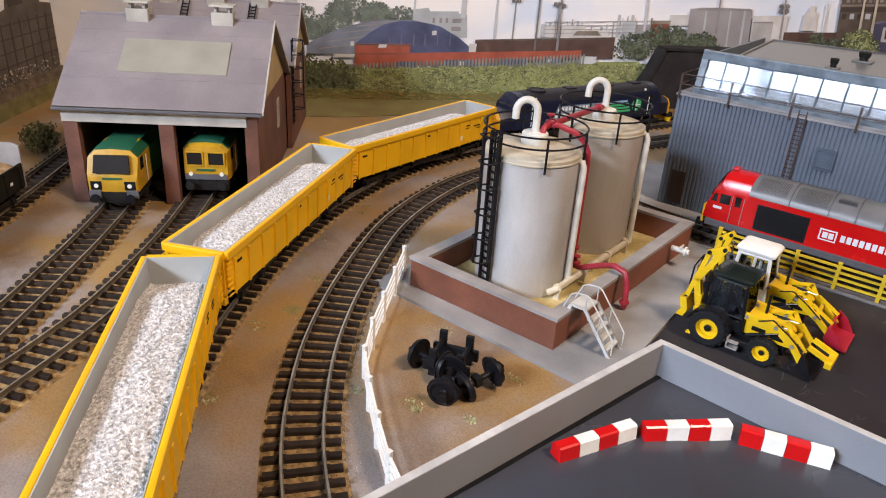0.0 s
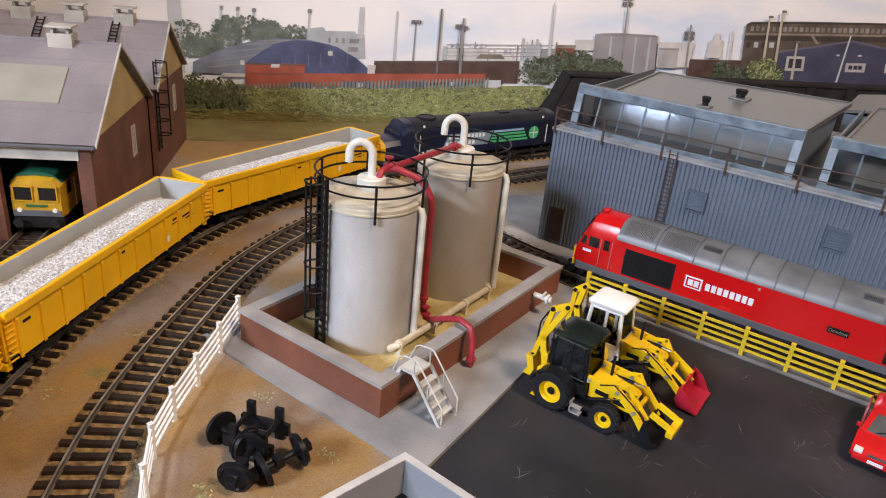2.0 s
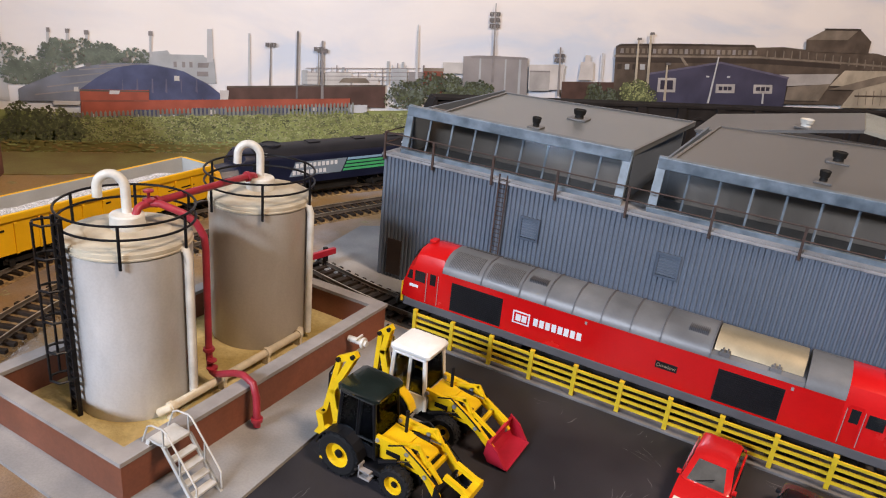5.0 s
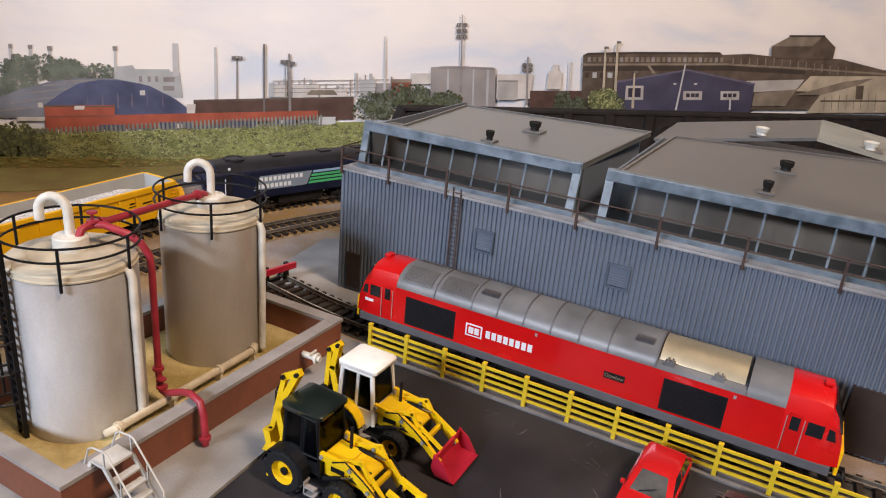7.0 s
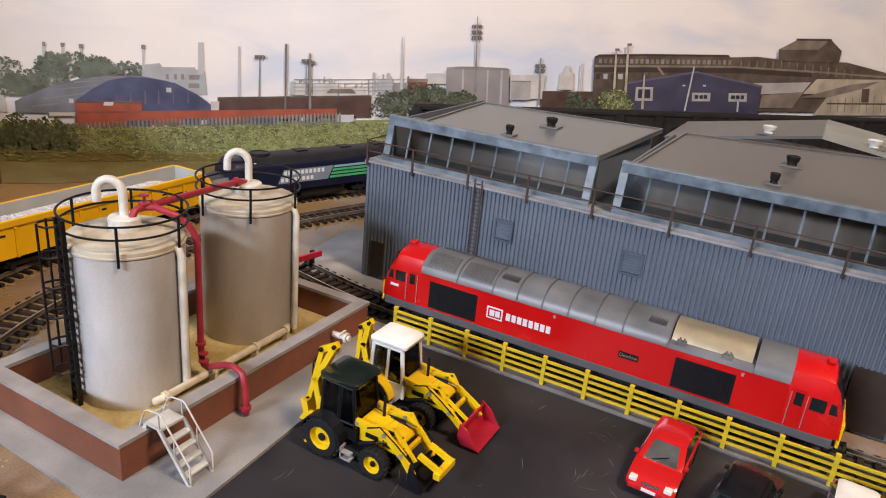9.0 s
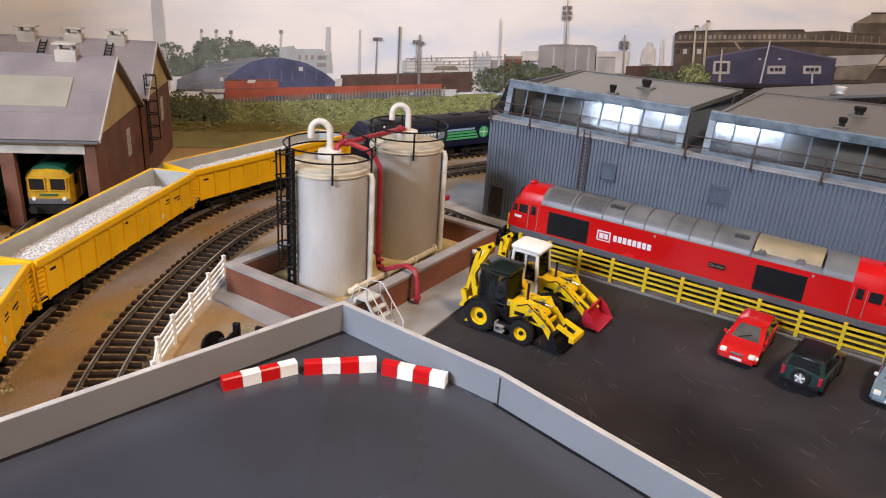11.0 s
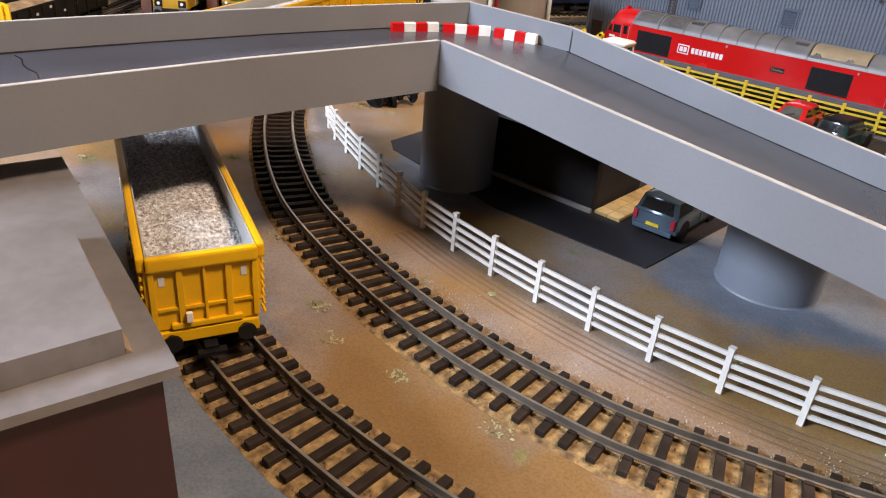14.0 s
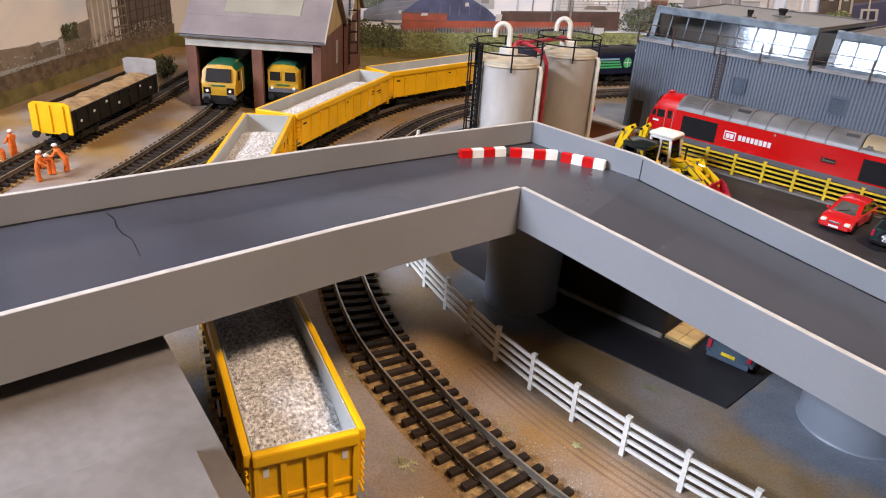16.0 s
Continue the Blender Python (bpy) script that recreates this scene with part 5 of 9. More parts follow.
        for k in range(7):
            for s in (-1, 1):
                part("step_rung", rods(0.5, ((d * (a - 4.2), s * (hw + 0.75), zb + 1 + 3.1 * k), (d * (a + 0.9), s * (hw + 0.75), zb + 1 + 3.1 * k)), seg=6), M["yellow"], en)
        part("tail_lamp", boxes((min(d * (a + 1.4), d * (a + 3)), -6.6, 19.5, max(d * (a + 1.4), d * (a + 3)), -4.6, 23), bevel=0.3), M["white"], en)
        buffers(w, d * a, d, 13.6)
        bogie(w, d * (a - 32), (d * (a - 32) - 12, d * (a - 32) + 12), 5.6, 17, 8.0)
        part("hand_wheel", lathe(bmesh.new(), [(3.2, -0.3), (3.6, 0), (3.2, 0.3), (1.9, 0.3), (1.9, -0.3)], seg=20, hollow=True), M["white"], w, "white brake wheel").matrix_local = at(d * (a - 62), -hw - 1.6, 14.6, 0, 90)
    part("underframe", boxes((-a + 44, -8, 10.5, a - 44, 8, zb - 1.6), (-22, -13, 8.5, 18, 13, zb - 1.6), bevel=0.5), M["under"], w)
    # stone load: a heaped sheet and loose stones on it
    nx, ny = 110, 22
    verts, faces = [], []
    for i in range(nx + 1):
        for j in range(ny + 1):
            x, y = -a + 2 + (2 * a - 4) * i / nx, -hw + 1.8 + (2 * hw - 3.6) * j / ny
            e = min(1.0, (a - 2 - abs(x)) / 26)
            z = zt - 15.0 + 4.0 * e + 4.6 * e * math.cos(y / hw * 1.35) + 0.9 * noise.noise((x * 0.09, y * 0.14, 3.0)) + 0.7 * noise.noise((x * 0.6, y * 0.6, 7.0))
            verts.append((x * 0.001, y * 0.001, z * 0.001))
    for i in range(nx):
        for j in range(ny):
            k = i * (ny + 1) + j
            faces.append((k, k + ny + 1, k + ny + 2, k + 1))
    base = [(0.0, 0.0, 1.0), (0.9, 0.0, -0.4), (-0.5, 0.8, -0.3), (-0.5, -0.8, -0.3)]
    tri = ((0, 1, 2), (0, 2, 3), (0, 3, 1))
    rnd = random.Random(4)
    for _ in range(9000):
        x, y = rnd.uniform(-a + 2.5, a - 2.5), rnd.uniform(-hw + 2.2, hw - 2.2)
        e = min(1.0, (a - 2 - abs(x)) / 26)
        z = zt - 15.0 + 4.0 * e + 4.6 * e * math.cos(y / hw * 1.35) + 0.9 * noise.noise((x * 0.09, y * 0.14, 3.0)) + 0.15
        q = Euler((rnd.uniform(0, 6), rnd.uniform(0, 6), rnd.uniform(0, 6))).to_matrix()
        r = rnd.uniform(0.35, 0.72)
        k = len(verts)
        for p in base:
            v = q @ Vector(p) * r
            verts.append(((x + v.x) * 0.001, (y + v.y) * 0.001, (z + v.z) * 0.001))
        faces += [(k + f[0], k + f[1], k + f[2]) for f in tri] + [(k + 1, k + 3, k + 2)]
    me = bpy.data.meshes.new("stone_load")
    me.from_pydata(verts, [], faces)
    me.materials.append(M["stones"])
    ob = new("stone_load", me)
    ob.parent = w
    tagged(ob, "heaped pale grey stone", kind="stuff")
    return w


OUT = spline(OUTER, 1.0)


def on_train(s0, length):
    """Pose of a vehicle whose two ends stand s0 and s0 + length along the outer track."""
    a, b = OUT[int(s0 + length * 0.2)], OUT[int(s0 + length * 0.8)]
    x, y = (a[0] + b[0]) / 2, (a[1] + b[1]) / 2
    return at(x, y, 0, math.degrees(math.atan2(b[1] - a[1], b[0] - a[0])))


LOCO_S, LOCO_L = 300.0, 244.0
PITCH = WAGON_L + 9.0
first = ballast_wagon()
slots = [on_train(LOCO_S + LOCO_L + 6 + PITCH * k, WAGON_L) for k in range(4)]
first.matrix_world = slots[0]
for m in slots[1:]:
    copy_thing(first, m)

# the dark blue locomotive at the head of the ballast train
def navy_locomotive(m):
    L = thing("diesel_locomotive", "navy blue nosed diesel locomotive with yellow ends", "locomotive", m)
    n, hw = 240.0, 17.0
    a = n / 2
    prof = [(-hw, 17.5), (-hw, 40.5), (-hw + 1.2, 44), (-hw + 5, 48.2), (-hw + 10, 50.2), (0, 51), (hw - 10, 50.2), (hw - 5, 48.2), (hw - 1.2, 44), (hw, 40.5), (hw, 17.5)]
    smooth(part("bodyside", slice_x(bmesh.new(), prof, -a + 34, a - 34), M["navy"], L, "navy blue bodyside"), 30)
    smooth(part("roof", slice_x(bmesh.new(), [(y * 1.01, z + 0.25) for y, z in prof[2:9]] , -a + 36, a - 36), M["navy_roof"], L, "sooty black roof"), 30)
    for d in (-1, 1):
        # cab
        rings = []
        for u, k in ((34, 1.0), (27, 1.0), (22.2, 0.5), (21.6, 0.0)):
            rings.append([(d * (a - u), y, (z if z < 36 else 36 + (z - 36) * max(k, 0.04))) for y, z in prof])
        c = smooth(part("cab", loft(bmesh.new(), rings), M["navy"], L, "navy cab with wrap-round windscreen"), 30)
        for s in (-1, 1):
            bm = bmesh.new()
            v = [(d * (a - 26.8), s * 1.0, 48.6), (d * (a - 26.2), s * 10.5, 46.6), (d * (a - 22.0), s * 12.4, 38.2), (d * (a - 21.9), s * 1.0, 38.4)]
            q = [bm.verts.new((p[0] + d * 0.7, p[1], p[2] + 0.7)) for p in v] + [bm.verts.new((p[0] - d * 0.7, p[1], p[2] - 0.7)) for p in v]
            for f in ((0, 1, 2, 3), (7, 6, 5, 4), (0, 4, 5, 1), (1, 5, 6, 2), (2, 6, 7, 3), (3, 7, 4, 0)):
                bm.faces.new([q[i] for i in f])
            part("windscreen", bm, M["window_dark"], c)
            part("side_window", boxes((d * (a - 36) - 3.4, s * (hw + 0.1) - 0.15, 34.5, d * (a - 36) + 3.4, s * (hw + 0.1) + 0.15, 41)), M["window_dark"], c)
            part("cab_door", boxes((d * (a - 45) - 2.8, s * (hw + 0.1) - 0.2, 18.5, d * (a - 45) + 2.8, s * (hw + 0.1) + 0.2, 42), bevel=0.1), M["navy_roof"], c)
            part("handrail", rods(0.35, ((d * (a - 41), s * (hw + 0.8), 20), (d * (a - 41), s * (hw + 0.8), 39)), seg=6), M["pale"], c)
            part("lamp_bracket", boxes((d * (a - 46) - 0.9, s * (hw - 2.0) - 0.6, 45.6, d * (a - 46) + 0.9, s * (hw - 2.0) + 0.6, 47.6)), M["pale"], c)
        # rounded nose, its end yellow
        rings = []
        for u, w, zt in ((21.8, hw - 1.0, 36.5), (12, hw - 1.6, 36.0), (6, hw - 2.6, 35.0)):
            rings.append([(d * (a - u), -w, 17.5), (d * (a - u), -w, zt - 6), (d * (a - u), -w + 3.5, zt - 1.6), (d * (a - u), -w * 0.3, zt), (d * (a - u), w * 0.3, zt), (d * (a - u), w - 3.5, zt - 1.6), (d * (a - u), w, zt - 6), (d * (a - u), w, 17.5)])
        smooth(part("nose", loft(bmesh.new(), rings), M["navy"], L, "navy nose"), 35)
        rings = []
        for u, w, zt in ((5.9, hw - 2.5, 35.1), (2.4, hw - 3.4, 34.0), (0.6, hw - 5.5, 31.5), (0.1, hw - 8, 28)):
            rings.append([(d * (a - u), -w, 17.0), (d * (a - u), -w, zt - 6), (d * (a - u), -w + 3.5, zt - 1.6), (d * (a - u), -w * 0.3, zt), (d * (a - u), w * 0.3, zt), (d * (a - u), w - 3.5, zt - 1.6), (d * (a - u), w, zt - 6), (d * (a - u), w, 17.0)])
        e = smooth(part("nose_end", loft(bmesh.new(), rings), M["yellow"], L, "rounded yellow nose end"), 35)
        for s in (-1, 1):
            part("headlamp", rods(1.4, ((d * (a - 1.5), s * 8.4, 23), (d * (a + 0.6), s * 8.4, 23)), seg=14), M["lamp_lens"], e)
        part("snow_plough", boxes((min(d * (a - 1), d * (a + 2)), -15, 7.2, max(d * (a - 1), d * (a + 2)), 15, 12.5), bevel=0.5), M["yellow"], e)
        part("buffer_beam", boxes((min(d * (a - 4), d * a), -15.5, 12.6, max(d * (a - 4), d * a), 15.5, 16.9), bevel=0.3), M["under"], L)
        buffers(L, d * (a - 0.5), d, 14.2)
        bogie(L, d * (a - 52), [d * (a - 52) + k for k in (-25, 0, 25)], 6.8, 34, 9.0)
    for s in (-1, 1):
        y = s * (hw + 0.1)
        part("operator_panel", slice_y(bmesh.new(), [(52, 24.5), (-2, 24.5), (-8, 37.5), (46, 37.5)], y - 0.12, y + 0.12), M["panel_blue"], L, "grey-blue panel with white lettering bars")
        for r, z in ((0, 32.4), (1, 26.0)):
            for k in range(10 if r == 0 else 8):
                part("letter_bar", boxes((43 - k * 4.5 + r * 3, y + s * 0.05 - 0.18, z, 46 - k * 4.5 + r * 3, y + s * 0.05 + 0.18, z + 3.8)), M["pale"], L)
        for k in range(4):
            part("stripe", slice_y(bmesh.new(), [(-4 - k * 1.5, 25.0 + k * 3.4), (-54 + k * 2, 25.0 + k * 3.4), (-54 + k * 2, 27.2 + k * 3.4), (-5 - k * 1.5, 27.2 + k * 3.4)], y - 0.11, y + 0.11), M["green_stripe"] if k != 3 else M["pale_blue"], L, "green livery stripe")
        part("roundel", lathe(bmesh.new(), [(6.6, -0.2), (6.6, 0.2)], seg=28), M["green_stripe"], L, "green round emblem").matrix_local = at(-62, y, 31.5, 0, 90)
        part("roundel_spoke", boxes((-67.5, y - 0.3, 31, -56.5, y + 0.3, 32), (-62.5, y - 0.3, 26, -61.5, y + 0.3, 37)), M["pale"], L)
        part("bodyside_grille", boxes((-84, y - 0.15, 28, -73, y + 0.15, 40)), M["grille"], L)
    for x in (-70, -30, 20, 66):
        part("roof_hatch", boxes((x - 6, -5, 50.6, x + 6, 5, 51.9), bevel=0.3), M["navy_roof"], L)
    part("roof_fan", lathe(bmesh.new(), [(9, 50.6), (9, 52.2), (8, 52.4), (7.5, 51.6)], 62, 0, 28), M["navy_roof"], L)
    part("fuel_tank", boxes((-24, -12.5, 7.4, 24, 12.5, 17.3), bevel=1.0), M["under"], L)
    return L


navy_locomotive(on_train(LOCO_S, LOCO_L))


# two yellow and green locomotives looking out of the engine shed
def shed_locomotive(m, label, split):
    L = thing("diesel_locomotive", label, "locomotive", m, "shed locomotives")
    hw = 16.6
    # nose faces local -x
    rings = []
    if split:
        spec = ((0.0, 25.5, 33.0), (1.0, 38.5, 43.5), (6.0, 40.5, 46.0), (34, 41.0, 46.5))
    else:
        spec = ((0.0, 25.0, 28.5), (1.2, 30.5, 31.5), (7.0, 40.5, 46.5), (34, 41.0, 47.5))
    for u, zs, zt in spec:
        w = hw - (1.2 if u < 1.1 else 0)
        rings.append([(u, -w, 18), (u, -w, zs), (u, -w + 5, zt - 0.8), (u, 0, zt), (u, w - 5, zt - 0.8), (u, w, zs), (u, w, 18)])
    c = smooth(part("cab", loft(bmesh.new(), rings), M["shed_yellow"], L, "yellow cab"), 25)
    prof = [(-hw - 0.3, 40.6), (-hw + 4.5, 45.4), (-5, 47.6), (5, 47.6), (hw - 4.5, 45.4), (hw + 0.3, 40.6), (hw - 0.4, 40.0), (0, 44), (-hw + 0.4, 40.0)]
    rr = [[(u, y * k, z + (0.8 if u > 10 else 0.2)) for y, z in prof] for u, k in ((4.6 if split else 7.4, 0.96), (12, 1.0), (34.2, 1.0))]
    smooth(part("cab_roof", loft(bmesh.new(), rr), M["cab_green"], L, "dark green cab roof"), 25)
    part("body", slice_x(bmesh.new(), [(-hw, 18), (-hw, 40), (-hw + 5, 46), (hw - 5, 46), (hw, 40), (hw, 18)], 34.3, 225), M["cab_green"], L, "dark green body")
    if split:
        for s in (-1, 1):
            part("windscreen", boxes((-0.2, s * 7.6 - 5.4, 29.5, 1.2, s * 7.6 + 5.4, 38.6), bevel=0.2), M["cab_dark"], c)
            part("windscreen_frame", frame_ring([(s * 7.6 - 6.2, 28.6), (s * 7.6 + 6.2, 28.6), (s * 7.6 + 6.2, 39.4), (s * 7.6 - 6.2, 39.4)], [(s * 7.6 - 5.4, 29.5), (s * 7.6 + 5.4, 29.5), (s * 7.6 + 5.4, 38.6), (s * 7.6 - 5.4, 38.6)], 0, 0.8), M["shed_yellow"], c).matrix_local = Matrix(((0, 0, -1, 0), (1, 0, 0, 0), (0, 1, 0, 0), (0, 0, 0, 1)))
        part("lower_panel", boxes((-0.8, -15, 18.2, 0.6, 15, 22.4), bevel=0.3), M["sole_grey"], c, "grey lower panel")
    else:
        bm = bmesh.new()
        v = [(-0.2, -12.2, 31.4), (-0.2, 12.2, 31.4), (3.6, 11.2, 43.0), (3.6, -11.2, 43.0)]
        q = [bm.verts.new((p[0] - 0.5, p[1], p[2] + 0.3)) for p in v] + [bm.verts.new((p[0] + 3, p[1], p[2] - 0.3)) for p in v]
        for f in ((0, 1, 2, 3), (7, 6, 5, 4), (0, 4, 5, 1), (1, 5, 6, 2), (2, 6, 7, 3), (3, 7, 4, 0)):
            bm.faces.new([q[i] for i in f])
        part("windscreen", bm, M["cab_dark"], c, "wide single windscreen")
        for s in (-1, 1):
            part("lamp_cluster", boxes((-0.5, s * 11.2 - 3.6, 19.5, 0.8, s * 11.2 + 3.6, 25.6), bevel=0.3), M["black"], c)
            part("lower_panel", boxes((-0.9, s * 12.4 - 4, 13.5, 1.0, s * 12.4 + 4, 19.2), bevel=0.4), M["sole_grey"], c, "grey lower panel")
    for s in (-1, 1):
        part("side_window", slice_y(bmesh.new(), [(9.5, 31), (17, 31), (17, 39.6), (10.8, 39.6)], s * (hw + 0.1) - 0.15, s * (hw + 0.1) + 0.15), M["window_dark"], c)
        part("headlamp", rods(1.5, ((-0.9, s * 11, 22.5), (0.2, s * 11, 22.5)), seg=14), M["lamp_lens"], c)
        part("handrail", rods(0.4, ((22, s * (hw + 0.8), 19), (22, s * (hw + 0.8), 39)), seg=6), M["pale"], c)
        bm = rods(1.6, ((0.2, s * 11.5, 14.4), (-3.4, s * 11.5, 14.4)), seg=14)
        rod(bm, (-3.4, s * 11.5, 14.4), (-4.6, s * 11.5, 14.4), 3.1, 18)
        smooth(part("buffer", bm, M["black"] if not split else M["under"], L), 40)
    part("lettering_bar", boxes((-0.6 if not split else -1.0, -6.5, 27.0 if not split else 25.2, 0.4, 6.5, 28.3 if not split else 26.4)), M["cab_green"], c)
    part("buffer_beam", boxes((0.3, -15.5, 9.5, 4, 15.5, 17.9), bevel=0.4), M["under"], L)
    bogie(L, 48, (26, 48, 70), 6.8, 34, 9.0)
    return L


shed_locomotive(at(-532.5, 243, 0, 134.5), "yellow and green freight locomotive with one wide windscreen", False)
shed_locomotive(at(-511.5, 303, 0, 133), "yellow and green freight locomotive with two windscreens", True)


# open wagon on the far siding
M["tan_load"] = material("tan_load", (0.30, 0.175, 0.075), 0.85, var=0.35, scale=120, bump=0.8, second=(0.42, 0.27, 0.13), grain=600, spot=0.25, depth=0.0005)


def siding_wagon(m):
    w = thing("open_wagon", "black bogie open wagon with yellow end, half full of sand", "railway wagon", m)
    a, hw, zb, zt = 78.0, 16.5, 15.5, 37.0
    for s in (-1, 1):
        sp = part("side_panel", boxes((-a, s * (hw - 0.6) - 0.6, zb, a, s * (hw - 0.6) + 0.6, zt - 5), bevel=0.2), M["under"], w, "black side with pale scuffs")
        for k in range(9):
            part("rib", boxes((-a + 6 + k * 18, s * (hw + 0.4) - 0.6, zb, -a + 7.6 + k * 18, s * (hw + 0.4) + 0.6, zt - 6)), M["under"], sp)
        for k in range(7):
            part("lettering_bar", boxes((-a + 12 + k * 21, s * (hw + 0.2) - 0.15, 21 + (k % 3) * 3, -a + 15 + k * 21, s * (hw + 0.2) + 0.15, 23 + (k % 3) * 3)), M["pale"], sp)
    for d, mt in ((-1, "yellow"), (1, "coping")):
        up = 7 if d > 0 else 0
        en = part("end_panel", slice_x(bmesh.new(), [(-hw, zb - 2), (-hw, zt + up), (-hw + 4, zt + 2 + up), (hw - 4, zt + 2 + up), (hw, zt + up), (hw, zb - 2)], min(d * a, d * (a + 1.4)), max(d * a, d * (a + 1.4))), M[mt], w, "yellow end panel" if d < 0 else "grey end panel")
        for y in (-11, 0, 11):
            part("rib", boxes((min(d * (a + 1.4), d * (a + 2.6)), y - 0.9, zb, max(d * (a + 1.4), d * (a + 2.6)), y + 0.9, zt)), M[mt], en)
        buffers(w, d * (a + 1), d, 13.6)
        bogie(w, d * (a - 26), (d * (a - 26) - 12, d * (a - 26) + 12), 5.6, 17, 8.0)
    part("floor", boxes((-a, -hw + 1, zb - 1.5, a, hw - 1, zb)), M["under"], w)
    bm = bmesh.new()
    nx, ny = 40, 8
    g = [[bm.verts.new((-a + 1 + (2 * a - 2) * i / nx, -hw + 1.3 + (2 * hw - 2.6) * j / ny, zt - 8 + 3 * math.cos(math.pi * (j / ny - 0.5)) + 1.6 * noise.noise((i * 0.3, j * 0.4, 1)))) for j in range(ny + 1)] for i in range(nx + 1)]
    for i in range(nx):
        for j in range(ny):
            bm.faces.new((g[i][j], g[i + 1][j], g[i + 1][j + 1], g[i][j + 1]))
    tagged(part("sand_load", bm, M["tan_load"], w, "brown sandy load"), kind="stuff")


siding_wagon(at(-553, 139, 0, 130))

# ---- road vehicles ----
def road_wheel(parent, x, y, r, w, rim_mat, rim=0.58, tread=False):
    s = 1 if y > 0 else -1
    t = smooth(part("tyre", lathe(bmesh.new(), [(r * rim, -w / 2), (r * 0.9, -w / 2), (r, -w * 0.36), (r, w * 0.36), (r * 0.9, w / 2), (r * rim, w / 2)], seg=32, hollow=True), M["tyre"], parent), 40)
    t.matrix_local = at(x, y, r, 0, -90 * s)
    smooth(part("rim", lathe(bmesh.new(), [(0.2, w * 0.22), (r * 0.2, w * 0.22), (r * 0.22, w * 0.12), (r * 0.44, w * 0.12), (r * rim * 0.98, w * 0.47), (r * rim, w * 0.47), (r * rim, -w * 0.4)], seg=28), rim_mat, t), 35)
    part("hub", lathe(bmesh.new(), [(r * 0.19, w * 0.1), (r * 0.19, w * 0.34), (r * 0.1, w * 0.38)], seg=14), M["black"] if rim_mat is M["jcb"] else rim_mat, t)
    if tread:
        bm = bmesh.new()
        for k in range(18):
            a = 2 * math.pi * k / 18
            for q in (-1, 1):
                c = Matrix.Rotation(a + (0.09 * q), 4, "Z") @ Matrix.Translation((r * 1.0, 0, q * w * 0.24)) @ Matrix.Rotation(0.5 * q, 4, "X") @ Matrix.Diagonal((r * 0.10, r * 0.10, w * 0.46, 1))
                bmesh.ops.create_cube(bm, size=1, matrix=c)
        part("tread", bm, M["tyre"], t)
    return t


def ram(parent, a, b, r):
    mid = [a[i] + (b[i] - a[i]) * 0.6 for i in range(3)]
    part("ram_cylinder", rods(r, (a, mid), seg=10), M["black"], parent)
    part("ram_rod", rods(r * 0.5, (mid, b), seg=8), M["chrome"], parent)


def beam(bm, a, b, h, w):
    """A flat arm from a to b in the x-z plane at a given y."""
    a, b = Vector(a), Vector(b)
    d = b - a
    q = Vector((1, 0, 0)).rotation_difference(d).to_matrix().to_4x4()
    bmesh.ops.create_cube(bm, size=1, matrix=Matrix.Translation((a + b) / 2) @ q @ Matrix.Diagonal((d.length + h * 0.6, w, h, 1)))
    return bm


M["cab_black"] = material("cab_roof_black_green", (0.008, 0.014, 0.012), 0.22, var=0.3, scale=90, bump=0.02, coat=0.5)


